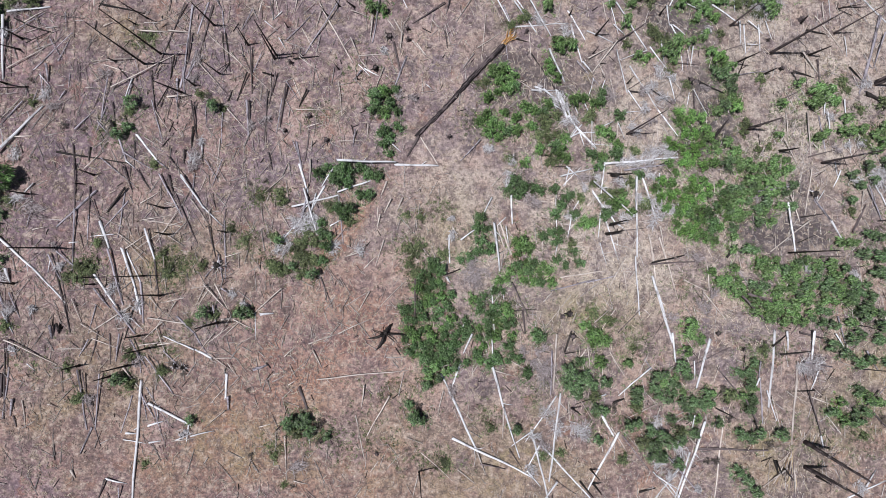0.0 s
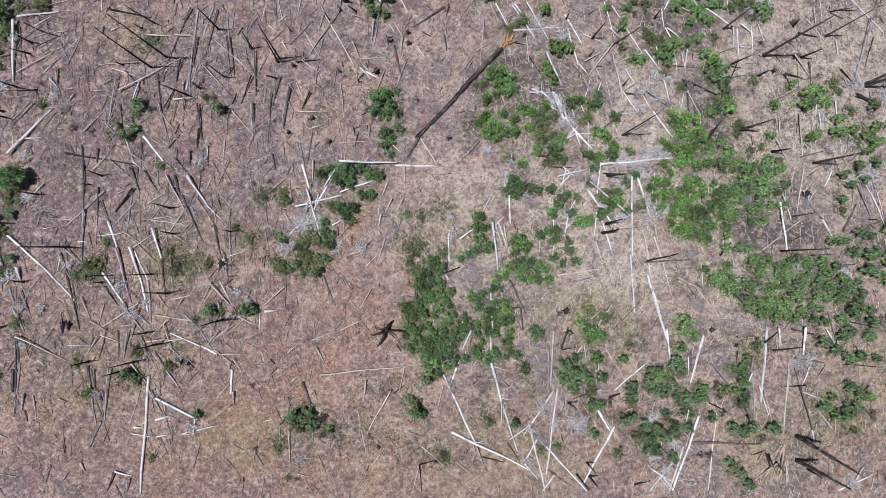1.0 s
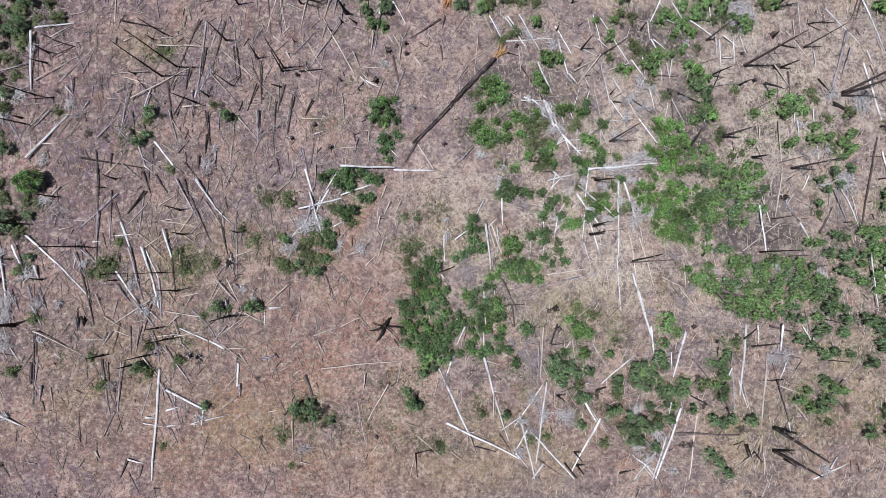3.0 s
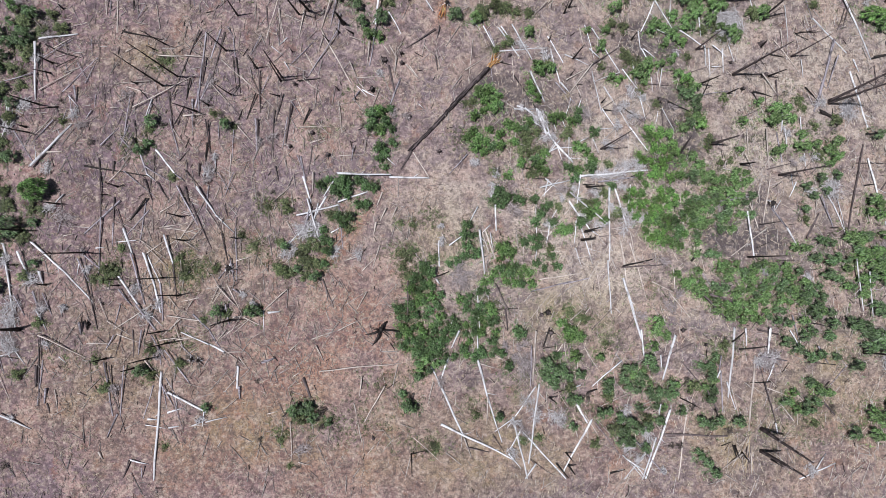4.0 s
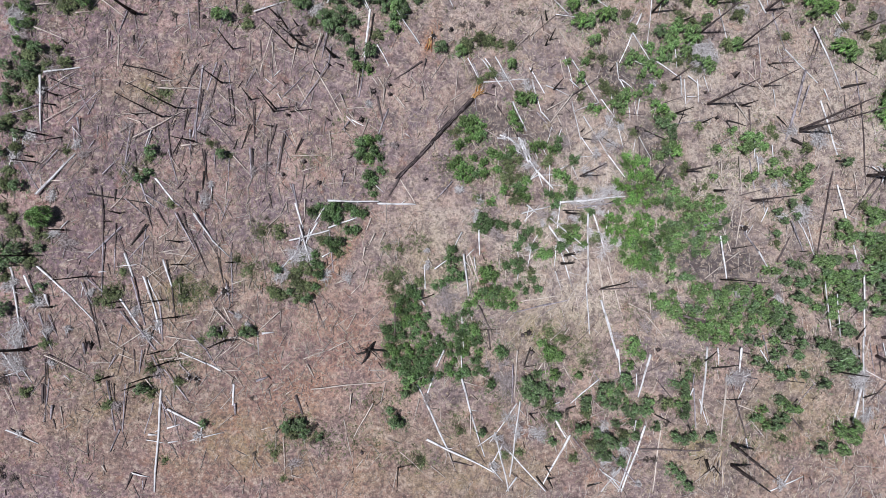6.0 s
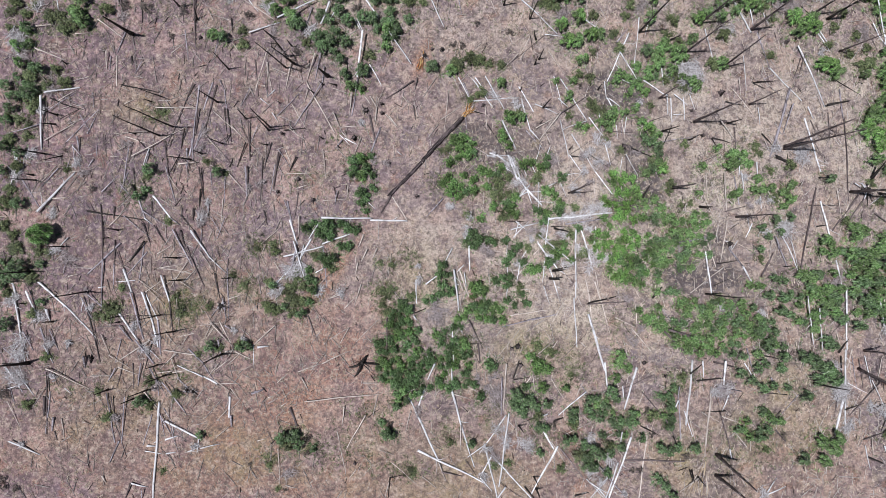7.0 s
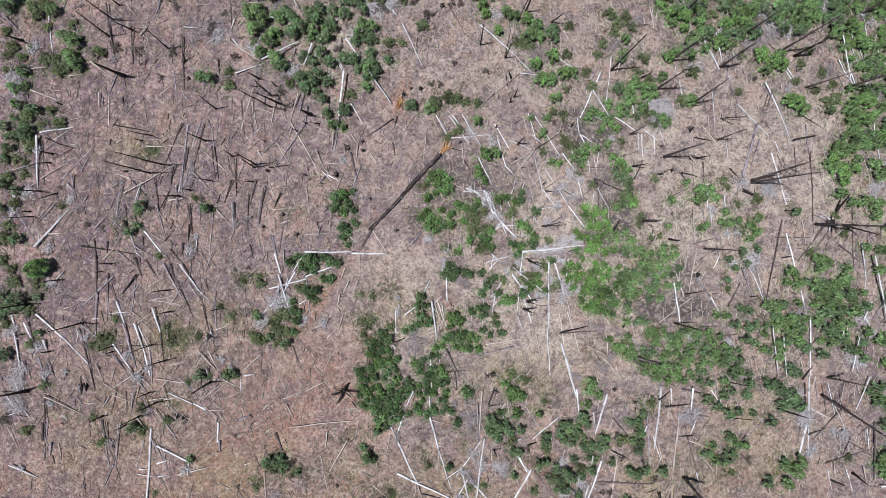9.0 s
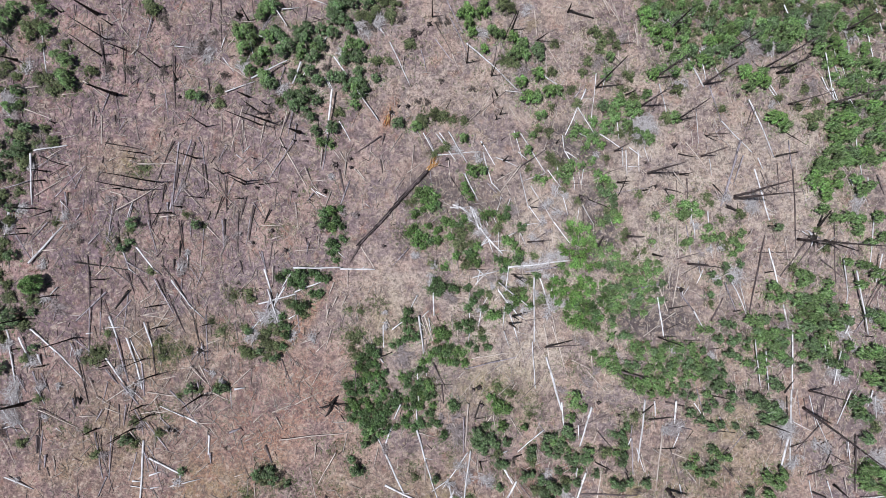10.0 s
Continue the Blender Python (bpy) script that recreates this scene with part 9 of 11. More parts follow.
thicket_bush(37.79, 10.13, 0.56, 'g')
thicket_bush(36.49, -3.47, 0.58, 'g')
thicket_bush(37.55, 11.12, 0.51, 'g')
thicket_bush(35.40, -5.48, 0.49, 'g')
thicket_bush(-1.11, -17.51, 0.69, 'd')
thicket_bush(36.93, -2.91, 0.70, 'g')
thicket_bush(24.65, -14.89, 0.62, 'd')
thicket_bush(36.09, -4.74, 0.77, 'g')
thicket_bush(26.27, -14.10, 0.48, 'g')
thicket_bush(37.70, -1.66, 0.75, 'g')
thicket_bush(18.00, 27.54, 0.50, 'g')
thicket_bush(-7.43, 25.67, 0.56, 'd')
thicket_bush(26.92, 23.90, 0.69, 'g')
thicket_bush(36.82, 13.92, 0.56, 'g')
thicket_bush(-8.21, 25.43, 0.75, 'g')
thicket_bush(2.12, 28.51, 1.00, 'd')
thicket_bush(29.80, 22.14, 0.75, 'G')
thicket_bush(31.08, 21.12, 0.75, 'g')
thicket_bush(35.72, -6.06, 0.71, 'g')
thicket_bush(38.43, -0.64, 0.74, 'g')
thicket_bush(29.16, 22.74, 0.75, 'g')
thicket_bush(36.37, -5.19, 0.71, 'g')
thicket_bush(-18.88, -7.40, 0.50, 'd')
thicket_bush(30.44, 21.85, 0.75, 'G')
thicket_bush(38.95, 0.05, 0.57, 'd')
thicket_bush(38.45, -1.63, 0.71, 'g')
thicket_bush(37.18, -4.43, 0.64, 'g')
thicket_bush(38.03, -2.71, 0.64, 'g')
thicket_bush(26.07, -15.02, 0.70, 'd')
thicket_bush(21.37, -17.25, 0.63, 'd')
thicket_bush(20.48, -17.56, 0.82, 'd')
thicket_bush(-19.64, -7.25, 0.94, 'd')
thicket_bush(20.22, 27.68, 0.63, 'g')
thicket_bush(39.57, 0.29, 0.67, 'g')
thicket_bush(28.45, -14.12, 0.71, 'd')
thicket_bush(27.13, -14.93, 0.67, 'd')
thicket_bush(38.67, -3.42, 0.54, 'd')
thicket_bush(37.02, -6.37, 0.64, 'g')
thicket_bush(37.63, -5.45, 0.61, 'g')
thicket_bush(28.33, 24.62, 0.69, 'g')
thicket_bush(17.20, -19.09, 0.63, 'd')
thicket_bush(38.24, -4.47, 0.67, 'g')
thicket_bush(26.56, -15.69, 0.51, 'd')
thicket_bush(29.28, -14.09, 0.54, 'g')
thicket_bush(-6.54, 27.52, 1.18, 'd')
thicket_bush(32.25, -11.96, 0.61, 'd')
thicket_bush(28.09, -15.02, 0.49, 'd')
thicket_bush(39.48, -2.49, 0.62, 'd')
thicket_bush(33.87, -10.74, 0.63, 'd')
thicket_bush(40.23, -0.42, 0.51, 'g')
thicket_bush(-8.77, 26.89, 0.82, 'd')
thicket_bush(25.00, -16.87, 0.63, 'd')
thicket_bush(27.07, -15.88, 0.48, 'd')
thicket_bush(38.54, -5.04, 0.52, 'g')
thicket_bush(40.07, -1.78, 0.50, 'g')
thicket_bush(37.16, 17.43, 0.69, 'g')
thicket_bush(22.59, -18.10, 0.82, 'd')
thicket_bush(33.21, -11.84, 0.68, 'd')
thicket_bush(40.78, 0.04, 0.64, 'g')
thicket_bush(28.27, -15.55, 0.62, 'd')
thicket_bush(28.94, -15.15, 0.69, 'd')
thicket_bush(38.42, -5.93, 0.76, 'g')
thicket_bush(39.48, -4.13, 0.71, 'g')
thicket_bush(39.83, -3.43, 0.77, 'g')
thicket_bush(40.34, -2.53, 0.51, 'g')
thicket_bush(-23.75, 13.95, 0.82, 'd')
thicket_bush(26.90, -16.59, 0.48, 'd')
thicket_bush(40.87, -1.40, 0.55, 'd')
thicket_bush(41.16, -0.48, 0.54, 'd')
thicket_bush(27.55, 26.51, 0.56, 'g')
thicket_bush(23.80, -18.36, 0.88, 'd')
thicket_bush(33.63, -12.61, 0.65, 'd')
thicket_bush(39.16, -6.35, 0.62, 'g')
thicket_bush(33.32, -13.11, 0.66, 'd')
thicket_bush(27.91, -16.80, 0.56, 'g')
thicket_bush(25.62, 28.01, 0.75, 'g')
thicket_bush(40.05, -5.32, 0.52, 'g')
thicket_bush(42.29, 0.08, 0.67, 'g')
thicket_bush(40.99, 13.81, 0.56, 'g')
thicket_bush(41.63, -2.46, 0.74, 'd')
thicket_bush(42.44, -0.46, 0.67, 'g')
thicket_bush(32.64, -14.39, 0.68, 'g')
thicket_bush(-3.72, 30.64, 0.83, 'g')
thicket_bush(23.21, -19.53, 0.88, 'd')
thicket_bush(40.38, -5.88, 0.56, 'd')
thicket_bush(33.94, -13.46, 0.47, 'g')
thicket_bush(42.23, -1.76, 0.60, 'd')
thicket_bush(27.87, 27.50, 0.75, 'g')
thicket_bush(-23.43, -7.55, 0.88, 'd')
thicket_bush(-9.35, 28.78, 0.79, 'd')
thicket_bush(29.60, 26.63, 0.69, 'G')
thicket_bush(21.19, 30.34, 0.91, 'g')
thicket_bush(41.73, -3.49, 0.62, 'g')
thicket_bush(41.51, -4.14, 0.57, 'g')
thicket_bush(43.42, 2.33, 0.69, 'g')
thicket_bush(28.83, 27.23, 0.63, 'g')
thicket_bush(24.71, -19.21, 0.82, 'd')
thicket_bush(41.20, -5.01, 0.52, 'd')
thicket_bush(41.64, 14.16, 0.69, 'g')
thicket_bush(25.92, -18.89, 0.75, 'd')
thicket_bush(42.94, -1.25, 0.60, 'g')
thicket_bush(26.25, 28.77, 0.82, 'g')
thicket_bush(33.61, -14.40, 0.54, 'd')
thicket_bush(27.44, -18.27, 0.69, 'd')
thicket_bush(42.59, -2.71, 0.57, 'd')
thicket_bush(27.22, 28.43, 0.63, 'g')
thicket_bush(29.87, -17.05, 0.63, 'd')
thicket_bush(-12.61, -17.78, 0.82, 'd')
thicket_bush(22.91, -20.40, 0.82, 'd')
thicket_bush(40.39, 17.59, 0.88, 'g')
thicket_bush(28.51, 28.05, 0.63, 'd')
thicket_bush(33.14, -15.22, 0.48, 'd')
thicket_bush(41.98, -5.19, 0.61, 'd')
thicket_bush(41.40, -6.30, 0.63, 'd')
thicket_bush(43.81, -0.44, 0.69, 'd')
thicket_bush(33.86, -14.83, 0.48, 'd')
thicket_bush(42.68, -4.04, 0.58, 'g')
thicket_bush(39.12, 19.89, 0.63, 'g')
thicket_bush(43.35, -2.48, 0.63, 'g')
thicket_bush(-13.16, -18.08, 1.00, 'd')
thicket_bush(-10.53, -19.43, 0.56, 'd')
thicket_bush(-3.97, 31.81, 0.64, 'd')
thicket_bush(44.69, 2.39, 0.69, 'g')
thicket_bush(44.77, 7.06, 0.63, 'd')
thicket_bush(-2.91, 32.14, 0.70, 'd')
thicket_bush(23.82, -20.67, 0.88, 'd')
thicket_bush(33.46, -15.61, 0.72, 'd')
thicket_bush(-10.31, 29.71, 0.73, 'd')
thicket_bush(43.43, -3.18, 0.68, 'g')
thicket_bush(-12.26, -18.91, 0.82, 'd')
thicket_bush(44.81, 9.88, 0.69, 'd')
thicket_bush(40.72, 18.89, 1.00, 'g')
thicket_bush(41.36, 17.96, 0.75, 'g')
thicket_bush(-14.30, -18.11, 1.07, 'd')
thicket_bush(44.48, -1.61, 0.60, 'g')
thicket_bush(29.79, 28.59, 0.75, 'g')
thicket_bush(44.07, -3.28, 0.70, 'd')
thicket_bush(19.19, 32.73, 1.27, 'G')
thicket_bush(42.66, -6.57, 0.75, 'd')
thicket_bush(-2.53, 32.96, 0.81, 'd')
thicket_bush(-8.96, 31.09, 0.91, 'd')
thicket_bush(43.91, 14.59, 0.69, 'g')
thicket_bush(44.18, -4.00, 0.61, 'g')
thicket_bush(45.76, 8.67, 0.69, 'd')
thicket_bush(28.31, 29.78, 0.80, 'g')
thicket_bush(44.63, -3.17, 0.61, 'd')
thicket_bush(-11.55, 30.21, 1.09, 'd')
thicket_bush(-3.70, 32.96, 0.90, 'g')
thicket_bush(45.07, -2.13, 0.70, 'd')
thicket_bush(20.50, 32.78, 1.18, 'g')
thicket_bush(45.95, 1.20, 0.88, 'd')
thicket_bush(30.76, 28.78, 0.63, 'd')
thicket_bush(25.64, -21.33, 0.75, 'd')
thicket_bush(44.76, -3.93, 0.58, 'd')
thicket_bush(29.95, 29.38, 0.83, 'g')
thicket_bush(42.02, 18.96, 0.88, 'g')
thicket_bush(42.32, -8.69, 0.82, 'd')
thicket_bush(46.63, 3.39, 0.75, 'd')
thicket_bush(32.32, -18.16, 0.82, 'd')
thicket_bush(-4.95, 33.07, 0.73, 'd')
thicket_bush(-10.69, 31.11, 0.95, 'd')
thicket_bush(45.37, -3.09, 0.75, 'd')
thicket_bush(42.98, 18.05, 0.82, 'g')
thicket_bush(44.88, 14.63, 0.75, 'g')
thicket_bush(-3.26, 33.74, 1.00, 'd')
thicket_bush(44.38, 16.08, 0.75, 'g')
thicket_bush(-4.09, 33.75, 0.74, 'd')
thicket_bush(44.56, -6.20, 0.75, 'g')
thicket_bush(46.31, -2.10, 0.55, 'd')
thicket_bush(-1.15, 34.52, 0.82, 'd')
thicket_bush(46.77, 10.92, 0.75, 'd')
thicket_bush(-10.17, 32.04, 0.95, 'd')
thicket_bush(45.43, -4.89, 0.65, 'd')
thicket_bush(33.24, -18.55, 0.82, 'd')
thicket_bush(47.38, 9.37, 0.63, 'd')
thicket_bush(47.72, 3.13, 0.75, 'd')
thicket_bush(-12.36, 31.32, 1.27, 'd')
thicket_bush(22.25, 33.64, 1.27, 'G')
thicket_bush(47.20, -0.61, 0.88, 'd')
thicket_bush(47.55, 0.95, 0.88, 'd')
thicket_bush(46.06, -4.34, 0.76, 'd')
thicket_bush(31.14, 30.07, 0.73, 'g')
thicket_bush(-11.40, 31.89, 0.65, 'd')
thicket_bush(46.47, -3.37, 0.77, 'd')
thicket_bush(34.47, -18.11, 0.75, 'd')
thicket_bush(18.36, 34.78, 1.09, 'G')
thicket_bush(45.84, -5.55, 0.75, 'd')
thicket_bush(44.54, -8.02, 0.75, 'd')
thicket_bush(46.19, 15.02, 0.69, 'g')
thicket_bush(-5.63, 34.25, 0.99, 'd')
thicket_bush(32.81, 29.62, 0.98, 'g')
thicket_bush(23.41, 33.85, 0.91, 'g')
thicket_bush(43.88, -9.55, 0.75, 'd')
thicket_bush(34.31, 28.87, 0.63, 'g')
thicket_bush(36.06, 27.67, 0.88, 'g')
thicket_bush(46.58, -4.98, 0.76, 'g')
thicket_bush(35.28, 28.27, 0.88, 'g')
thicket_bush(31.53, 30.63, 0.72, 'g')
thicket_bush(-8.69, 33.64, 1.09, 'd')
thicket_bush(45.49, -7.38, 0.75, 'd')
thicket_bush(-6.82, 34.26, 1.09, 'd')
thicket_bush(-3.45, 35.18, 0.91, 'd')
thicket_bush(48.65, 1.43, 0.75, 'd')
thicket_bush(30.81, 31.13, 0.78, 'g')
thicket_bush(47.77, 12.55, 0.63, 'g')
thicket_bush(29.60, 31.99, 1.07, 'd')
thicket_bush(-32.41, 11.35, 0.63, 'd')
thicket_bush(48.47, -1.18, 0.75, 'd')
thicket_bush(36.62, -18.06, 0.82, 'd')
thicket_bush(48.72, 11.33, 0.75, 'd')
thicket_bush(-32.01, 13.83, 0.88, 'd')
thicket_bush(47.80, 14.46, 0.82, 'g')
thicket_bush(-33.20, 10.48, 0.75, 'd')
thicket_bush(-10.95, 33.69, 0.91, 'd')
thicket_bush(48.44, 13.54, 0.88, 'g')
thicket_bush(47.93, -5.14, 0.55, 'd')
thicket_bush(20.64, 35.90, 1.18, 'G')
thicket_bush(50.12, 3.89, 0.93, 'g')
thicket_bush(31.21, 32.09, 0.91, 'g')
thicket_bush(49.89, 1.15, 0.59, 'd')
thicket_bush(45.13, -10.41, 0.82, 'd')
thicket_bush(49.75, 0.14, 0.62, 'g')
thicket_bush(33.44, 31.09, 0.90, 'g')
thicket_bush(47.73, -6.40, 0.88, 'd')
thicket_bush(32.01, -21.95, 0.75, 'd')
thicket_bush(-9.88, 34.89, 1.00, 'd')
thicket_bush(49.84, -2.00, 0.64, 'g')
thicket_bush(48.80, 15.47, 0.82, 'g')
thicket_bush(-15.06, 32.96, 1.27, 'd')
thicket_bush(32.71, 32.12, 0.96, 'g')
thicket_bush(-3.40, 36.95, 0.89, 'd')
thicket_bush(46.40, -10.08, 0.75, 'd')
thicket_bush(47.70, -7.92, 0.82, 'd')
thicket_bush(-12.12, 34.40, 0.91, 'd')
thicket_bush(-4.26, 36.87, 0.71, 'd')
thicket_bush(34.52, 31.32, 0.80, 'g')
thicket_bush(51.20, 2.48, 0.79, 'd')
thicket_bush(42.11, -15.62, 0.67, 'd')
thicket_bush(-5.50, 36.73, 0.80, 'd')
thicket_bush(51.16, 1.10, 0.69, 'g')
thicket_bush(50.50, -1.98, 0.62, 'd')
thicket_bush(43.22, -14.59, 0.60, 'g')
thicket_bush(51.44, 3.67, 0.90, 'g')
thicket_bush(31.69, 33.07, 0.90, 'g')
thicket_bush(32.92, -22.80, 0.75, 'd')
thicket_bush(33.99, 32.22, 0.83, 'g')
thicket_bush(42.83, -15.70, 0.55, 'g')
thicket_bush(51.99, 4.00, 1.09, 'd')
thicket_bush(-24.15, -18.18, 0.56, 'd')
thicket_bush(51.92, 2.24, 0.68, 'g')
thicket_bush(51.89, 1.59, 0.85, 'g')
thicket_bush(-3.82, 37.76, 0.81, 'd')
thicket_bush(45.42, -13.18, 0.60, 'd')
thicket_bush(51.63, -0.95, 0.82, 'g')
thicket_bush(-5.22, 37.59, 0.95, 'g')
thicket_bush(-15.85, 33.85, 1.45, 'g')
thicket_bush(17.48, 38.48, 1.27, 'g')
thicket_bush(45.30, -13.75, 0.51, 'd')
thicket_bush(13.22, 39.06, 0.73, 'G')
thicket_bush(50.21, -6.30, 1.09, 'd')
thicket_bush(18.79, 38.54, 1.09, 'g')
thicket_bush(-10.09, 36.66, 0.71, 'd')
thicket_bush(52.89, 7.03, 0.70, 'g')
thicket_bush(52.80, 1.97, 1.09, 'g')
thicket_bush(51.83, -2.78, 0.79, 'g')
thicket_bush(52.16, -1.81, 0.71, 'g')
thicket_bush(-9.17, 37.10, 0.89, 'd')
thicket_bush(48.61, -10.31, 0.63, 'd')
thicket_bush(53.00, 8.63, 0.85, 'g')
thicket_bush(43.51, -16.58, 0.65, 'g')
thicket_bush(46.05, -13.88, 0.73, 'g')
thicket_bush(-3.46, 38.74, 1.02, 'g')
thicket_bush(20.80, 38.48, 0.91, 'd')
thicket_bush(52.76, -0.68, 0.83, 'd')
thicket_bush(53.21, 0.61, 1.27, 'g')
thicket_bush(44.81, -15.72, 0.63, 'd')
thicket_bush(33.83, -23.94, 0.82, 'd')
thicket_bush(-11.34, 36.83, 0.70, 'g')
thicket_bush(53.56, 2.41, 0.80, 'g')
thicket_bush(44.34, -16.59, 0.70, 'd')
thicket_bush(-4.71, 38.96, 0.97, 'g')
thicket_bush(51.38, -6.65, 1.09, 'd')
thicket_bush(53.86, 8.10, 0.75, 'g')
thicket_bush(39.42, 30.89, 1.09, 'g')
thicket_bush(53.83, 0.81, 0.76, 'd')
thicket_bush(54.14, 6.94, 1.01, 'g')
thicket_bush(18.21, 39.68, 1.45, 'g')
thicket_bush(-17.76, 34.53, 1.09, 'g')
thicket_bush(29.94, 36.32, 1.09, 'g')
thicket_bush(46.62, -14.63, 0.50, 'd')
thicket_bush(45.80, -15.59, 0.66, 'd')
thicket_bush(-23.94, 30.81, 0.82, 'd')
thicket_bush(54.11, 1.45, 0.91, 'd')
thicket_bush(54.37, 4.33, 0.61, 'g')
thicket_bush(-8.47, 38.38, 0.75, 'd')
thicket_bush(20.54, 39.40, 1.18, 'd')
thicket_bush(35.45, 33.84, 0.82, 'g')
thicket_bush(54.00, -0.51, 1.18, 'g')
thicket_bush(45.40, -16.51, 0.51, 'd')
thicket_bush(-31.38, -14.33, 1.00, 'd')
thicket_bush(-9.45, 38.39, 0.70, 'g')
thicket_bush(-11.14, 37.89, 0.99, 'g')
thicket_bush(53.28, -4.32, 1.09, 'd')
thicket_bush(47.54, -14.45, 0.69, 'g')
thicket_bush(54.94, 2.37, 0.78, 'g')
thicket_bush(52.32, -7.45, 0.91, 'd')
thicket_bush(54.84, 0.60, 0.67, 'd')
thicket_bush(-8.88, 38.90, 0.92, 'd')
thicket_bush(-25.07, 30.91, 1.09, 'g')
thicket_bush(11.60, 41.32, 0.82, 'G')
thicket_bush(-16.71, 36.11, 1.27, 'g')
thicket_bush(17.02, 40.79, 1.00, 'G')
thicket_bush(-13.76, 37.40, 1.27, 'd')
thicket_bush(55.14, 1.04, 0.59, 'g')
thicket_bush(15.23, 41.10, 0.91, 'g')
thicket_bush(55.42, 7.17, 0.80, 'd')
thicket_bush(50.68, -11.19, 0.91, 'd')
thicket_bush(14.30, 41.44, 1.09, 'g')
thicket_bush(54.07, -4.90, 0.91, 'd')
thicket_bush(52.19, -9.11, 1.00, 'd')
thicket_bush(-12.67, 38.22, 1.27, 'd')
thicket_bush(55.18, -1.38, 1.09, 'd')
thicket_bush(53.76, 16.50, 0.82, 'd')
thicket_bush(-7.08, 40.27, 1.09, 'd')
thicket_bush(-10.63, 39.31, 0.93, 'd')
thicket_bush(-16.01, 37.30, 0.91, 'g')
thicket_bush(56.34, 6.82, 0.99, 'g')
thicket_bush(-4.83, 40.92, 1.00, 'd')
thicket_bush(53.34, -8.10, 1.81, 'd')
thicket_bush(56.57, 4.20, 0.76, 'g')
thicket_bush(-11.45, 39.31, 0.73, 'd')
thicket_bush(11.03, 42.45, 1.01, 'G')
thicket_bush(56.85, 2.26, 0.71, 'g')
thicket_bush(30.27, 38.68, 0.82, 'g')
thicket_bush(57.10, 6.15, 0.66, 'd')
thicket_bush(-8.61, 40.58, 1.00, 'd')
thicket_bush(56.98, 1.66, 0.66, 'd')
thicket_bush(56.96, 8.92, 0.71, 'g')
thicket_bush(57.45, 5.12, 0.76, 'g')
thicket_bush(56.98, 10.30, 1.09, 'g')
thicket_bush(57.54, 6.95, 0.99, 'd')
thicket_bush(-13.85, 39.32, 1.00, 'd')
thicket_bush(54.36, -8.98, 1.27, 'd')
thicket_bush(-11.62, 40.20, 1.00, 'd')
thicket_bush(36.17, 36.61, 1.09, 'G')
thicket_bush(-10.51, 40.64, 1.09, 'd')
thicket_bush(57.85, 3.27, 1.18, 'd')
thicket_bush(57.91, 5.87, 0.68, 'g')
thicket_bush(-18.66, 37.56, 1.27, 'g')
thicket_bush(-5.63, 42.04, 1.09, 'd')
thicket_bush(57.60, -0.63, 0.60, 'g')
thicket_bush(10.20, 43.56, 1.00, 'G')
thicket_bush(57.93, 9.79, 1.18, 'g')
thicket_bush(58.35, 3.88, 0.66, 'g')
thicket_bush(57.53, -2.30, 0.91, 'd')
thicket_bush(-15.73, 39.24, 1.27, 'g')
thicket_bush(58.27, 1.15, 1.27, 'd')
thicket_bush(58.59, 6.85, 0.96, 'g')
thicket_bush(58.62, 3.40, 0.71, 'g')
thicket_bush(-7.16, 42.20, 1.27, 'd')
thicket_bush(58.66, 6.10, 0.83, 'g')
thicket_bush(11.05, 43.94, 0.89, 'G')
thicket_bush(58.73, 4.54, 0.74, 'g')
thicket_bush(-17.59, 38.76, 1.00, 'g')
thicket_bush(12.37, 43.99, 0.92, 'G')
thicket_bush(-14.64, 40.06, 1.09, 'd')
thicket_bush(59.00, 5.38, 1.18, 'g')
thicket_bush(13.49, 44.05, 0.70, 'G')
thicket_bush(58.77, 0.63, 0.87, 'd')
thicket_bush(58.73, -0.67, 0.76, 'g')
thicket_bush(59.36, 4.49, 0.75, 'g')
thicket_bush(37.32, 37.44, 1.09, 'g')
thicket_bush(59.41, 3.48, 1.09, 'd')
thicket_bush(59.46, 5.89, 0.98, 'd')
thicket_bush(59.68, 2.29, 0.85, 'g')
thicket_bush(59.46, -0.11, 1.09, 'd')
thicket_bush(10.74, 44.93, 0.72, 'G')
thicket_bush(39.29, 37.14, 0.91, 'g')
thicket_bush(60.24, 5.69, 0.65, 'd')
thicket_bush(-6.84, 43.53, 1.63, 'd')
thicket_bush(60.19, 7.10, 0.99, 'g')
thicket_bush(-18.39, 39.88, 1.45, 'g')
thicket_bush(12.95, 45.20, 0.84, 'G')
thicket_bush(-44.32, 1.75, 0.63, 'd')
thicket_bush(60.28, 1.24, 0.71, 'g')
thicket_bush(60.51, 3.56, 0.79, 'd')
thicket_bush(-19.50, 39.44, 1.09, 'g')
thicket_bush(-2.70, 44.67, 1.27, 'd')
thicket_bush(50.42, -19.05, 1.00, 'd')
thicket_bush(60.61, 7.86, 0.91, 'g')
thicket_bush(-4.59, 44.42, 1.09, 'd')
thicket_bush(52.69, -16.76, 1.09, 'g')
thicket_bush(-43.92, -2.83, 0.63, 'd')
thicket_bush(61.11, 5.83, 1.09, 'd')
thicket_bush(60.70, -0.41, 0.83, 'g')
thicket_bush(60.90, 9.17, 0.83, 'g')
thicket_bush(-6.12, 44.50, 1.27, 'd')
thicket_bush(60.92, 0.38, 0.72, 'g')
thicket_bush(61.55, 5.09, 0.74, 'g')
thicket_bush(38.86, 38.69, 1.09, 'g')
thicket_bush(61.64, 3.41, 1.00, 'g')
thicket_bush(61.52, 1.83, 0.69, 'g')
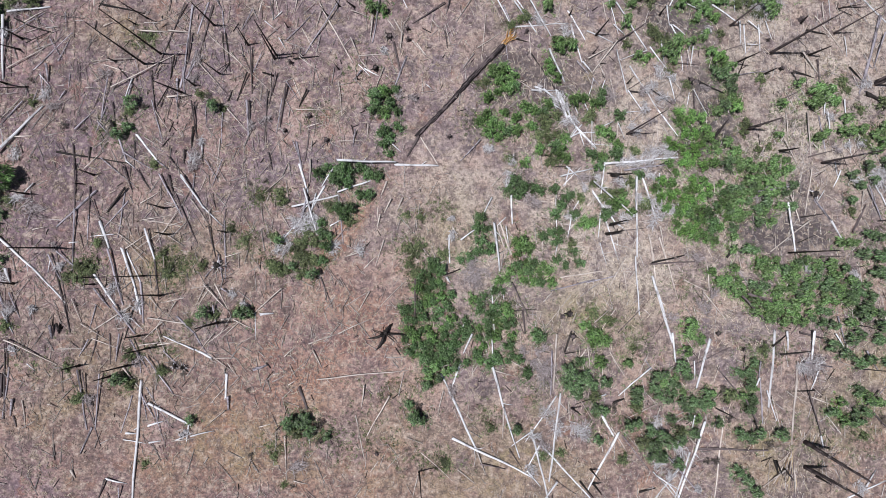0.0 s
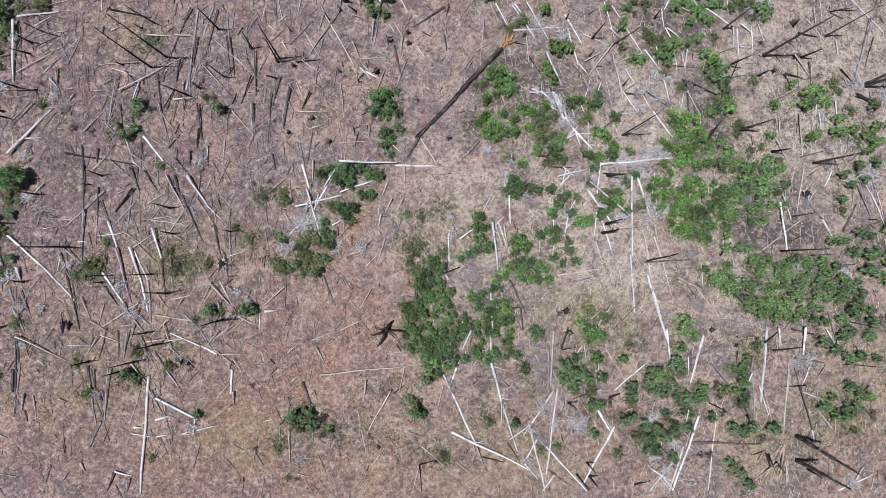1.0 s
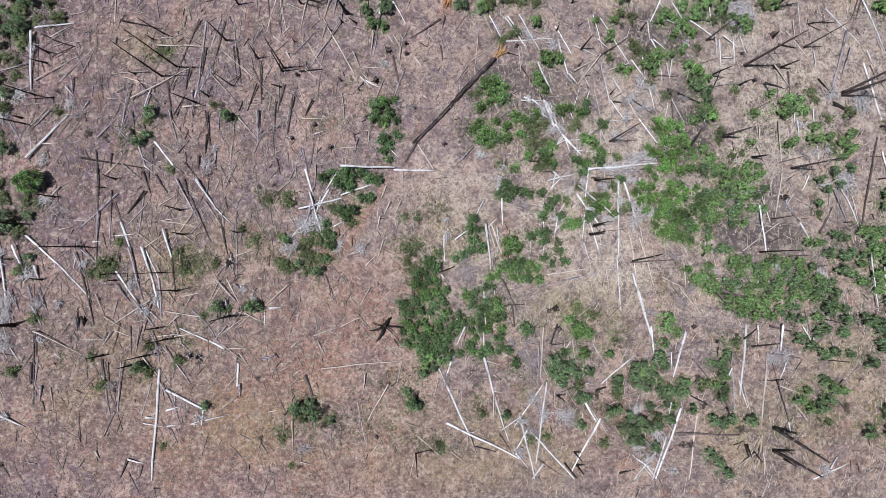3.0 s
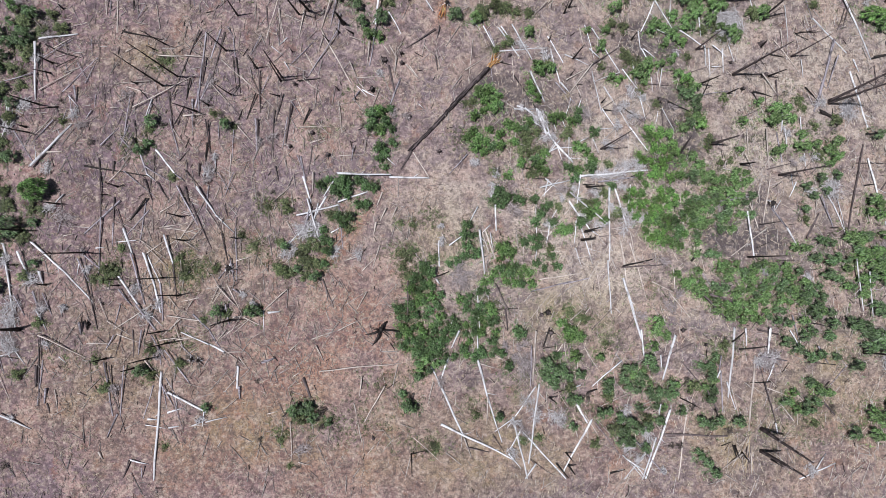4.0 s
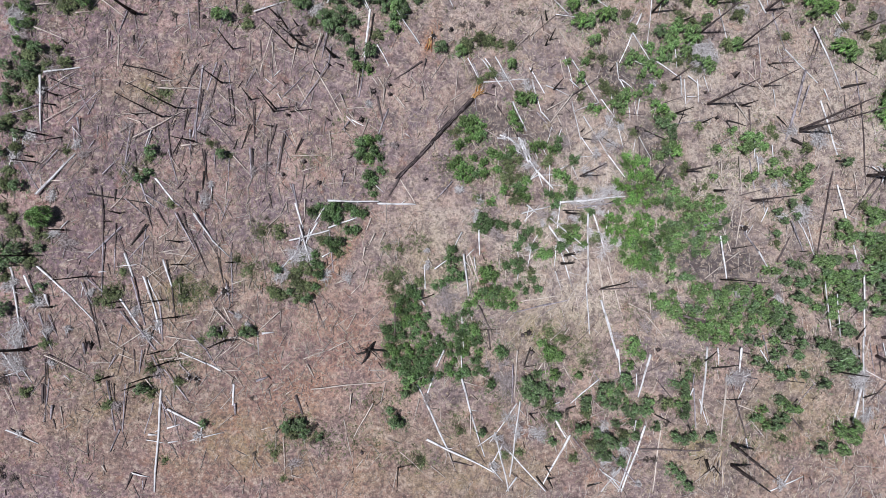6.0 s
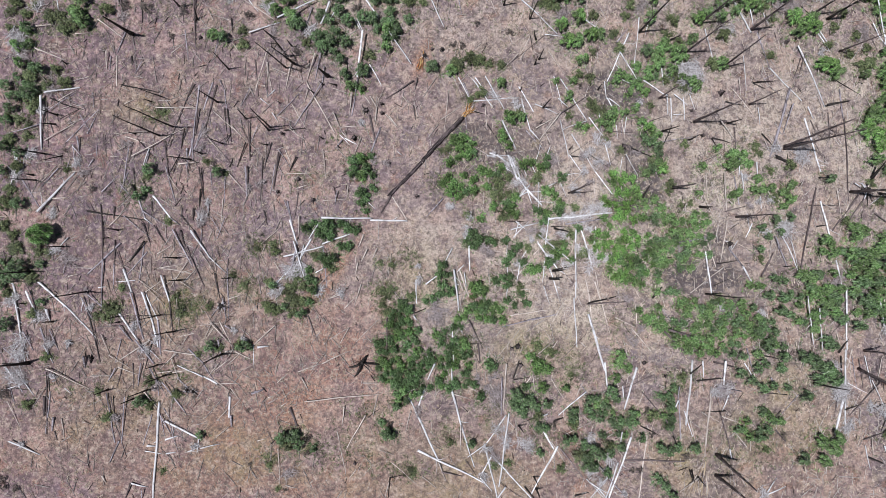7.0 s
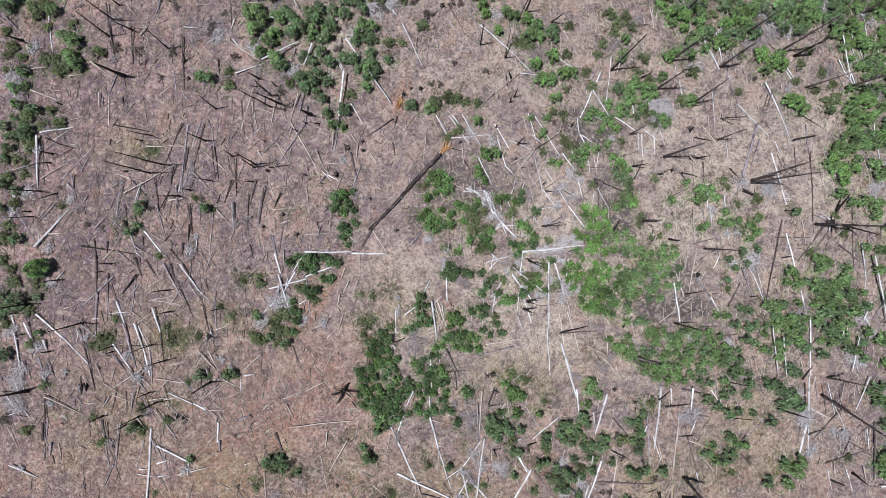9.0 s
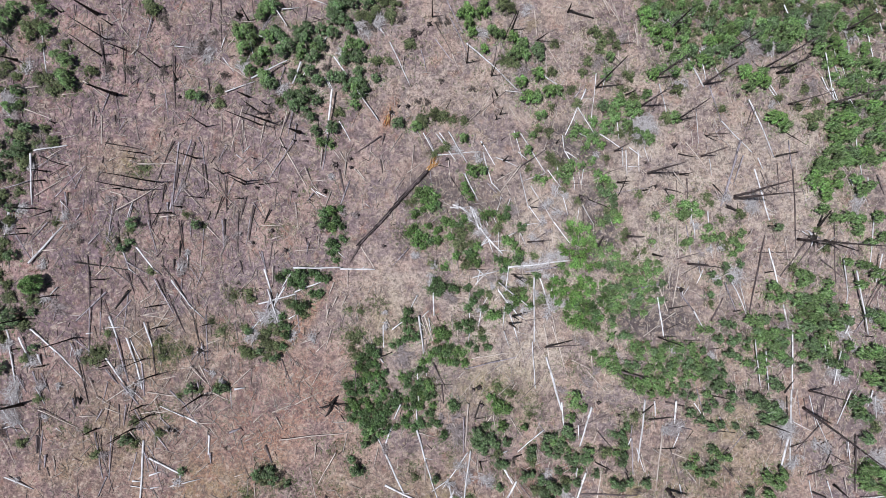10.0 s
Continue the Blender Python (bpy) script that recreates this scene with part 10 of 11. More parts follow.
thicket_bush(61.03, -1.43, 0.82, 'd')
thicket_bush(-16.62, 42.12, 1.09, 'g')
thicket_bush(54.62, -16.33, 1.18, 'g')
thicket_bush(62.26, 4.06, 0.81, 'd')
thicket_bush(41.23, 38.01, 0.82, 'g')
thicket_bush(62.39, 3.34, 0.79, 'g')
thicket_bush(62.07, -1.54, 0.88, 'g')
thicket_bush(-46.66, 1.12, 1.52, 'd')
thicket_bush(59.74, 19.16, 1.04, 'g')
thicket_bush(53.11, -19.14, 1.09, 'g')
thicket_bush(54.25, -17.84, 1.27, 'g')
thicket_bush(-15.91, 43.09, 1.45, 'g')
thicket_bush(-14.79, 43.53, 1.09, 'd')
thicket_bush(36.66, 41.20, 0.79, 'g')
thicket_bush(63.14, 6.05, 0.65, 'g')
thicket_bush(58.00, 23.10, 0.82, 'g')
thicket_bush(40.18, 39.58, 1.66, 'g')
thicket_bush(38.27, 40.63, 0.75, 'G')
thicket_bush(62.98, -0.61, 0.82, 'd')
thicket_bush(-47.24, 9.01, 1.01, 'd')
thicket_bush(63.50, 4.16, 0.88, 'd')
thicket_bush(58.63, 22.79, 1.09, 'G')
thicket_bush(63.67, 0.92, 0.82, 'g')
thicket_bush(-47.59, 0.26, 1.18, 'd')
thicket_bush(42.79, 38.87, 1.18, 'G')
thicket_bush(63.25, -2.66, 0.81, 'd')
thicket_bush(36.10, 42.43, 1.00, 'G')
thicket_bush(61.61, 18.04, 0.91, 'g')
thicket_bush(58.58, 23.98, 0.79, 'G')
thicket_bush(60.07, 21.46, 1.03, 'G')
thicket_bush(43.74, 38.52, 0.91, 'g')
thicket_bush(60.58, 20.68, 0.71, 'G')
thicket_bush(63.64, 12.07, 0.82, 'g')
thicket_bush(41.33, 40.04, 1.32, 'd')
thicket_bush(52.76, 31.47, 1.27, 'G')
thicket_bush(37.66, 42.31, 0.76, 'G')
thicket_bush(-48.67, 1.38, 1.18, 'd')
thicket_bush(54.51, 30.22, 1.00, 'g')
thicket_bush(60.20, 22.56, 1.00, 'G')
thicket_bush(35.09, 43.60, 0.73, 'G')
thicket_bush(36.81, 42.90, 0.83, 'g')
thicket_bush(53.95, 31.13, 1.27, 'G')
thicket_bush(38.49, 42.22, 1.00, 'G')
thicket_bush(-47.70, 15.24, 0.85, 'd')
thicket_bush(-48.82, -1.01, 0.68, 'd')
thicket_bush(49.54, 35.49, 1.09, 'g')
thicket_bush(59.16, 25.10, 1.09, 'g')
thicket_bush(65.24, 9.28, 0.91, 'g')
thicket_bush(59.91, 24.28, 0.88, 'g')
thicket_bush(43.75, 39.83, 1.16, 'd')
thicket_bush(65.32, -0.26, 1.00, 'g')
thicket_bush(63.19, 18.25, 1.18, 'g')
thicket_bush(-48.14, -5.74, 1.35, 'd')
thicket_bush(40.11, 42.26, 1.70, 'g')
thicket_bush(38.13, 43.26, 0.70, 'g')
thicket_bush(38.84, 42.93, 0.61, 'd')
thicket_bush(34.81, 44.79, 1.27, 'G')
thicket_bush(65.62, 11.76, 1.09, 'g')
thicket_bush(59.74, 25.80, 0.84, 'g')
thicket_bush(61.75, 22.56, 0.90, 'G')
thicket_bush(-49.54, 12.93, 0.85, 'd')
thicket_bush(66.46, 5.24, 1.00, 'd')
thicket_bush(60.35, 25.17, 1.05, 'g')
thicket_bush(64.41, -7.11, 0.78, 'd')
thicket_bush(48.72, 37.57, 1.27, 'G')
thicket_bush(64.78, 16.60, 1.09, 'g')
thicket_bush(64.89, -6.45, 0.82, 'd')
thicket_bush(50.31, 36.47, 1.36, 'G')
thicket_bush(36.29, 44.72, 0.83, 'g')
thicket_bush(66.49, -0.46, 0.82, 'g')
thicket_bush(-49.42, 15.86, 0.85, 'd')
thicket_bush(45.61, 40.14, 1.39, 'd')
thicket_bush(64.77, 17.92, 1.18, 'g')
thicket_bush(35.36, 45.43, 0.66, 'g')
thicket_bush(66.30, -3.17, 0.72, 'g')
thicket_bush(67.04, 0.63, 1.05, 'g')
thicket_bush(43.79, 41.39, 1.06, 'G')
thicket_bush(39.34, 43.89, 1.19, 'd')
thicket_bush(-46.56, 23.28, 0.71, 'd')
thicket_bush(65.19, -7.70, 0.90, 'g')
thicket_bush(51.66, 36.13, 1.09, 'G')
thicket_bush(62.34, 23.79, 0.85, 'g')
thicket_bush(67.65, 4.90, 1.27, 'g')
thicket_bush(65.07, -8.34, 0.92, 'd')
thicket_bush(-47.09, 22.63, 1.09, 'd')
thicket_bush(60.33, 27.09, 0.69, 'g')
thicket_bush(37.70, 44.83, 0.82, 'd')
thicket_bush(67.20, 10.89, 1.00, 'g')
thicket_bush(66.38, 14.88, 0.82, 'g')
thicket_bush(65.99, -6.20, 0.74, 'd')
thicket_bush(38.44, 44.65, 0.80, 'g')
thicket_bush(67.51, -0.28, 0.90, 'g')
thicket_bush(66.90, -3.73, 1.05, 'g')
thicket_bush(61.74, 25.52, 1.04, 'g')
thicket_bush(36.18, 45.84, 0.81, 'd')
thicket_bush(44.72, 41.65, 0.86, 'G')
thicket_bush(-41.04, 31.79, 1.18, 'g')
thicket_bush(36.64, 45.79, 0.61, 'g')
thicket_bush(58.47, 30.39, 0.71, 'g')
thicket_bush(40.72, 44.04, 0.84, 'g')
thicket_bush(-49.54, 19.12, 0.80, 'd')
thicket_bush(-48.02, 22.38, 0.70, 'd')
thicket_bush(-46.18, 25.67, 0.91, 'd')
thicket_bush(61.52, 26.76, 0.91, 'g')
thicket_bush(68.24, 0.40, 0.76, 'd')
thicket_bush(39.36, 44.84, 0.72, 'g')
thicket_bush(68.60, 3.62, 1.09, 'g')
thicket_bush(68.09, -1.32, 0.90, 'd')
thicket_bush(-47.59, 23.73, 0.61, 'd')
thicket_bush(-49.16, 20.69, 0.72, 'd')
thicket_bush(67.99, -2.62, 0.94, 'g')
thicket_bush(51.48, 37.70, 0.91, 'g')
thicket_bush(47.69, 40.50, 1.61, 'd')
thicket_bush(-48.79, 22.05, 0.78, 'd')
thicket_bush(68.79, 9.55, 1.00, 'g')
thicket_bush(64.33, 23.35, 1.09, 'g')
thicket_bush(65.13, 21.83, 1.18, 'g')
thicket_bush(-47.00, 25.63, 0.60, 'd')
thicket_bush(46.51, 41.59, 1.04, 'g')
thicket_bush(61.77, 27.50, 0.95, 'g')
thicket_bush(66.67, -8.61, 0.85, 'd')
thicket_bush(62.68, 26.38, 1.05, 'g')
thicket_bush(-41.83, 32.67, 1.45, 'g')
thicket_bush(40.37, 45.19, 0.69, 'g')
thicket_bush(69.15, -0.32, 1.01, 'g')
thicket_bush(37.06, 46.76, 0.79, 'g')
thicket_bush(45.94, 42.33, 0.70, 'G')
thicket_bush(34.61, 47.73, 0.70, 'g')
thicket_bush(45.26, 42.73, 1.35, 'g')
thicket_bush(68.48, -4.32, 1.00, 'd')
thicket_bush(61.76, 28.28, 0.70, 'g')
thicket_bush(61.13, 29.15, 0.63, 'g')
thicket_bush(63.64, 25.81, 0.74, 'g')
thicket_bush(66.21, -11.29, 1.18, 'd')
thicket_bush(68.35, 15.73, 1.09, 'g')
thicket_bush(43.74, 43.97, 1.23, 'd')
thicket_bush(69.09, -3.15, 0.89, 'g')
thicket_bush(67.54, 18.42, 1.09, 'g')
thicket_bush(-48.60, 24.61, 0.56, 'd')
thicket_bush(63.01, 27.35, 1.04, 'd')
thicket_bush(39.68, 46.21, 0.74, 'g')
thicket_bush(41.37, 45.43, 0.64, 'd')
thicket_bush(61.00, 30.53, 0.90, 'g')
thicket_bush(-49.81, 23.36, 0.79, 'd')
thicket_bush(47.23, 42.52, 0.86, 'G')
thicket_bush(63.80, 26.81, 1.00, 'd')
thicket_bush(66.32, 22.65, 0.91, 'g')
thicket_bush(-48.24, 26.27, 0.74, 'g')
thicket_bush(-41.44, 34.81, 1.27, 'g')
thicket_bush(64.77, 25.93, 0.82, 'g')
thicket_bush(62.28, 29.53, 1.18, 'G')
thicket_bush(46.52, 43.44, 0.90, 'G')
thicket_bush(61.80, 30.44, 0.77, 'g')
thicket_bush(61.47, 31.30, 0.82, 'g')
thicket_bush(38.67, 47.84, 0.91, 'g')
thicket_bush(-47.46, 28.92, 0.60, 'g')
thicket_bush(-47.79, 28.48, 0.57, 'd')
thicket_bush(63.48, 29.03, 0.91, 'g')
thicket_bush(42.13, 46.35, 1.07, 'g')
thicket_bush(47.95, 43.28, 0.68, 'd')
thicket_bush(45.89, 44.51, 0.62, 'd')
thicket_bush(66.04, -15.52, 0.79, 'g')
thicket_bush(47.63, 43.64, 0.89, 'g')
thicket_bush(65.60, -16.46, 1.06, 'g')
thicket_bush(65.08, 27.30, 1.18, 'G')
thicket_bush(51.77, 41.00, 1.02, 'd')
thicket_bush(66.67, -14.88, 0.94, 'g')
thicket_bush(39.56, 47.96, 0.71, 'g')
thicket_bush(-42.72, 35.29, 1.27, 'g')
thicket_bush(63.87, 29.60, 0.91, 'g')
thicket_bush(45.35, 45.33, 0.74, 'g')
thicket_bush(-48.82, 28.39, 0.83, 'g')
thicket_bush(62.26, 31.88, 1.18, 'G')
thicket_bush(50.19, 42.60, 0.97, 'd')
thicket_bush(66.28, 26.56, 1.00, 'g')
thicket_bush(44.38, 46.28, 0.77, 'g')
thicket_bush(51.23, 42.18, 0.83, 'g')
thicket_bush(61.21, 33.54, 0.71, 'g')
thicket_bush(-47.74, 30.77, 0.77, 'd')
thicket_bush(47.93, 44.52, 0.71, 'g')
thicket_bush(48.87, 43.95, 1.15, 'd')
thicket_bush(-48.09, 30.40, 0.64, 'g')
thicket_bush(64.50, 30.11, 0.89, 'g')
thicket_bush(67.54, -15.66, 1.02, 'g')
thicket_bush(66.59, 27.33, 0.64, 'g')
thicket_bush(66.35, -17.77, 0.81, 'g')
thicket_bush(66.12, 28.14, 0.87, 'g')
thicket_bush(63.61, 31.55, 1.18, 'G')
thicket_bush(53.78, 40.98, 0.89, 'd')
thicket_bush(67.49, 26.05, 0.82, 'g')
thicket_bush(66.84, -17.10, 0.72, 'd')
thicket_bush(50.81, 43.41, 0.80, 'd')
thicket_bush(63.40, 32.73, 0.69, 'g')
thicket_bush(46.99, 46.12, 0.63, 'g')
thicket_bush(54.38, 41.38, 1.37, 'g')
thicket_bush(67.30, -17.72, 0.73, 'g')
thicket_bush(62.97, 33.47, 0.72, 'g')
thicket_bush(66.31, 29.37, 0.76, 'd')
thicket_bush(52.94, 42.56, 0.98, 'g')
thicket_bush(68.64, -15.82, 0.86, 'g')
thicket_bush(44.97, 47.50, 0.55, 'd')
thicket_bush(68.27, 26.64, 0.91, 'g')
thicket_bush(68.51, -16.58, 0.85, 'g')
thicket_bush(51.84, 43.69, 0.88, 'g')
thicket_bush(64.39, 32.64, 0.68, 'd')
thicket_bush(51.07, 44.39, 0.88, 'g')
thicket_bush(65.87, 30.93, 0.60, 'g')
thicket_bush(65.55, 31.38, 0.59, 'g')
thicket_bush(49.69, 45.39, 0.79, 'g')
thicket_bush(67.46, 28.96, 0.91, 'g')
thicket_bush(54.49, 42.71, 0.99, 'g')
thicket_bush(52.43, 44.29, 1.42, 'd')
thicket_bush(64.63, 33.56, 0.91, 'g')
thicket_bush(46.03, 48.12, 0.73, 'g')
thicket_bush(61.05, 37.41, 0.72, 'g')
thicket_bush(63.33, 35.15, 0.59, 'g')
thicket_bush(68.74, -18.27, 1.07, 'g')
thicket_bush(68.06, 29.62, 0.67, 'g')
thicket_bush(66.52, 31.73, 0.84, 'g')
thicket_bush(53.56, 43.91, 0.97, 'g')
thicket_bush(47.58, 47.62, 1.07, 'g')
thicket_bush(69.01, 28.35, 0.65, 'g')
thicket_bush(62.31, 36.72, 0.76, 'g')
thicket_bush(67.66, 30.51, 0.70, 'g')
thicket_bush(-44.55, 38.78, 1.09, 'g')
thicket_bush(63.00, 36.44, 0.70, 'g')
thicket_bush(60.33, 39.12, 0.85, 'g')
thicket_bush(66.20, 33.00, 0.75, 'g')
thicket_bush(69.06, 29.18, 0.65, 'g')
thicket_bush(64.19, 35.71, 0.91, 'g')
thicket_bush(67.76, 31.55, 0.64, 'g')
thicket_bush(68.34, 30.83, 0.72, 'd')
thicket_bush(56.56, 42.81, 0.78, 'g')
thicket_bush(58.99, 41.03, 1.29, 'g')
thicket_bush(63.54, 37.00, 0.95, 'd')
thicket_bush(55.30, 44.12, 1.68, 'g')
thicket_bush(66.62, 33.65, 1.09, 'G')
thicket_bush(67.59, 32.51, 1.09, 'g')
thicket_bush(61.15, 39.48, 0.76, 'G')
thicket_bush(60.27, 40.40, 0.72, 'G')
thicket_bush(56.67, 43.35, 0.77, 'g')
thicket_bush(50.50, 47.79, 0.88, 'g')
thicket_bush(64.87, 36.54, 0.84, 'g')
thicket_bush(65.45, 35.99, 0.90, 'g')
thicket_bush(63.97, 37.63, 0.99, 'g')
thicket_bush(66.14, 35.40, 0.77, 'g')
thicket_bush(54.82, 45.47, 0.69, 'd')
thicket_bush(58.84, 42.77, 1.63, 'd')
thicket_bush(62.59, 39.55, 1.04, 'g')
thicket_bush(49.95, 48.80, 0.91, 'g')
thicket_bush(67.99, 33.92, 0.67, 'd')
thicket_bush(56.54, 44.66, 1.09, 'd')
thicket_bush(68.78, 32.96, 1.27, 'g')
thicket_bush(63.24, 39.10, 0.77, 'g')
thicket_bush(-44.92, 41.28, 1.18, 'g')
thicket_bush(69.54, 32.15, 0.72, 'g')
thicket_bush(65.07, 37.52, 0.69, 'g')
thicket_bush(67.50, 35.17, 0.83, 'd')
thicket_bush(50.98, 48.73, 0.90, 'g')
thicket_bush(55.73, 45.81, 1.09, 'd')
thicket_bush(62.27, 40.65, 0.91, 'G')
thicket_bush(60.82, 42.04, 1.07, 'G')
thicket_bush(63.51, 40.21, 0.83, 'g')
thicket_bush(67.72, 35.89, 0.71, 'd')
thicket_bush(58.75, 44.26, 1.39, 'd')
thicket_bush(64.61, 39.33, 0.94, 'g')
thicket_bush(62.15, 41.80, 1.02, 'G')
thicket_bush(66.56, 37.83, 0.71, 'g')
thicket_bush(59.78, 44.04, 0.73, 'g')
thicket_bush(55.09, 47.57, 0.72, 'g')
thicket_bush(52.78, 49.21, 0.98, 'g')
thicket_bush(-50.29, 38.73, 1.09, 'd')
thicket_bush(58.95, 45.60, 1.40, 'd')
thicket_bush(66.24, 39.43, 1.04, 'g')
thicket_bush(67.78, 38.00, 0.96, 'd')
thicket_bush(-49.65, 40.29, 1.45, 'g')
thicket_bush(54.01, 49.28, 0.80, 'g')
thicket_bush(-48.62, 41.48, 1.27, 'g')
thicket_bush(56.05, 48.22, 0.69, 'g')
thicket_bush(67.48, 38.81, 0.95, 'g')
thicket_bush(65.76, 40.90, 0.71, 'G')
thicket_bush(60.09, 45.78, 1.41, 'd')
thicket_bush(67.28, 39.73, 0.60, 'g')
thicket_bush(58.03, 47.60, 0.64, 'g')
thicket_bush(61.90, 44.94, 0.64, 'g')
thicket_bush(65.66, 41.79, 0.77, 'G')
thicket_bush(62.53, 44.61, 0.82, 'g')
thicket_bush(69.25, 38.36, 0.89, 'g')
thicket_bush(59.49, 47.01, 0.66, 'g')
thicket_bush(58.01, 48.89, 0.56, 'g')
thicket_bush(62.32, 46.01, 0.60, 'g')
thicket_bush(60.58, 47.36, 0.58, 'g')
thicket_bush(61.36, 46.94, 0.86, 'g')
thicket_bush(64.97, 44.09, 0.78, 'g')
thicket_bush(64.29, 45.21, 0.64, 'g')
thicket_bush(59.94, 48.87, 0.65, 'g')
thicket_bush(66.09, 44.08, 0.71, 'g')
thicket_bush(65.10, 45.28, 0.67, 'g')
thicket_bush(61.59, 48.94, 0.79, 'g')
thicket_bush(65.32, 46.44, 0.85, 'g')
thicket_bush(63.11, 48.30, 0.95, 'g')
thicket_bush(68.95, 44.63, 0.88, 'g')
thicket_bush(63.90, 49.10, 0.92, 'g')
thicket_bush(65.07, 48.80, 1.10, 'g')
thicket_bush(65.70, 49.60, 0.74, 'g')
thicket_bush(68.96, 47.81, 0.85, 'g')
thicket_bush(67.93, 49.39, 0.77, 'g')
join_thickets()

# ---- loose litter ----
def scatter(n, lengths, widths, material, name, label, category, lift, sway=0.75, clump=0.8):
    g = np.random.default_rng(n)
    verts, faces = [], []
    for _ in range(n):
        x, y = g.uniform(-60, 82), g.uniform(-40, 60)
        if 0.42 - 0.2 * (clump - 0.8) + noise.noise((x / 7, y / 7, 9 * clump)) * clump + (0.3 if x < -10 else 0.0) - (0.35 if y < -15 and x < 12 else 0.0) + (0.12 if x > 20 else 0.0) < g.uniform(0, 1):
            continue
        s = g.uniform(lengths[0], lengths[1]) * g.uniform(0.5, 1)
        t = g.normal(math.pi / 2, sway)
        dx, dy = math.cos(t) * s / 2, math.sin(t) * s / 2
        w = g.uniform(widths[0], widths[1]) / 2
        z = ground_z(x, y) + lift
        za, zb = z + g.uniform(0, 0.05), z + g.uniform(0, 0.22) * min(1, s)
        nx, ny = -math.sin(t) * w, math.cos(t) * w
        i = len(verts)
        verts += [(x - dx + nx, y - dy + ny, za), (x - dx - nx, y - dy - ny, za), (x - dx, y - dy, za + 1.6 * w),
                  (x + dx + nx * .6, y + dy + ny * .6, zb), (x + dx - nx * .6, y + dy - ny * .6, zb), (x + dx, y + dy, zb + w)]
        faces += [(i, i + 1, i + 4, i + 3), (i + 1, i + 2, i + 5, i + 4), (i + 2, i, i + 3, i + 5), (i, i + 2, i + 1), (i + 3, i + 4, i + 5)]
    tagged(new(name, mesh_of(name, verts, faces, material)), label, category, kind="stuff")


scatter(30000, (0.3, 1.2), (0.03, 0.07), STICKS, "litter_twigs", "fine grey dead twigs strewn over the ground", "twigs", 0.01)
scatter(64000, (0.2, 0.9), (0.03, 0.07), STRAW, "straw_litter", "pale dry straw strewn over the ground", "straw", 0.02, sway=1.1)
scatter(5200, (0.8, 3.2), (0.06, 0.13), STICKS, "dead_sticks", "thin weathered sticks lying on the ground", "sticks", 0.03)
scatter(3400, (0.7, 2.8), (0.04, 0.10), POLE_WOOD["pale"], "pale_sticks", "thin pale barkless sticks lying in loose bundles", "sticks", 0.05, sway=0.6, clump=1.5)
# Charred bits, scattered densely to darken the ground as deep shade would.
scatter(2600, (0.3, 1.5), (0.04, 0.11), POLE_WOOD["char"], "charred_sticks", "short charred black sticks and bark scraps on the ground", "sticks", 0.03)


def grass(n):
    g = np.random.default_rng(5)
    verts, faces = [], []
    for _ in range(n):
        x, y = g.uniform(-60, 82), g.uniform(-40, 60)
        if 0.5 + 0.8 * noise.noise((x / 5, y / 5, 2)) + 0.5 * noise.noise((x / 1.3, y / 1.3, 6)) < g.uniform(0, 1):
            continue
        z, big = ground_z(x, y), g.uniform(0.12, 0.36)
        for _ in range(9):
            a, s = g.uniform(0, 6.283), big * g.uniform(0.5, 1.2)
            c, q = math.cos(a), math.sin(a)
            px, py = x + g.uniform(-.1, .1), y + g.uniform(-.1, .1)
            i, w = len(verts), g.uniform(0.02, 0.04)
            verts += [(px - q * w, py + c * w, z), (px + q * w, py - c * w, z), (px + c * s, py + q * s, z + s * g.uniform(0.3, 0.9))]
            faces.append((i, i + 1, i + 2))
    tagged(new("dry_grass", mesh_of("dry_grass", verts, faces, GRASS)), "dry straw-coloured grass tufts", "grass", kind="stuff")


grass(40000)


def green_tufts():
    """Low green growth: fringes round the shrubs and yellow-green patches on open ground."""
    g = np.random.default_rng(11)
    sets = {k: ([], []) for k in "Gdor"}

    def tuft(x, y, big, kind, count):
        verts, faces = sets[kind]
        z = ground_z(x, y)
        for _ in range(count):
            a, s = g.uniform(0, 6.283), big * g.uniform(0.5, 1.2)
            c, q = math.cos(a), math.sin(a)
            px, py = x + g.uniform(-.15, .15), y + g.uniform(-.15, .15)
            i, w = len(verts), g.uniform(0.02, 0.035)
            verts += [(px - q * w, py + c * w, z), (px + q * w, py - c * w, z), (px + c * s, py + q * s, z + s * g.uniform(0.3, 1.0))]
            faces.append((i, i + 1, i + 2))

    for x, y, r, kind in SPOTS:
        k = {"G": "G", "g": "G", "T": "d"}.get(kind, "d" if kind == "d" else "o")
        for _ in range(int(14 + 18 * r)):
            a, q = g.uniform(0, 6.283), r * abs(g.normal(0.9, 0.5))
            tuft(x + math.cos(a) * q, y + math.sin(a) * q, g.uniform(0.15, 0.4), random.choices((k, "o", "r"), (0.66, 0.22, 0.12))[0], 7)
    for cx, cy, rx, ry, count in MEADOWS:
        for _ in range(count):
            tuft(cx + g.normal() * rx * 0.6, cy + g.normal() * ry * 0.6, g.uniform(0.12, 0.32), "o", 7)
    for k, (v, f) in sets.items():
        tagged(new("green_tufts", mesh_of("green_tufts", v, f, LEAF[k])), "low " + {"G": "fresh green", "d": "deep green", "o": "yellow-olive", "r": "withered red-brown"}[k] + " plants sprouting from dry litter", "plants", kind="stuff")


MEADOWS = []


def meadow(*spot):
    MEADOWS.append(spot)


meadow(-27.4, -3.0, 1.7, 1.9, 260)
meadow(-31.6, 20.8, 1.4, 1.1, 120)
meadow(-33.8, 11.1, 2.3, 1.5, 160)
meadow(-18.7, 4.9, 1.4, 1.2, 110)
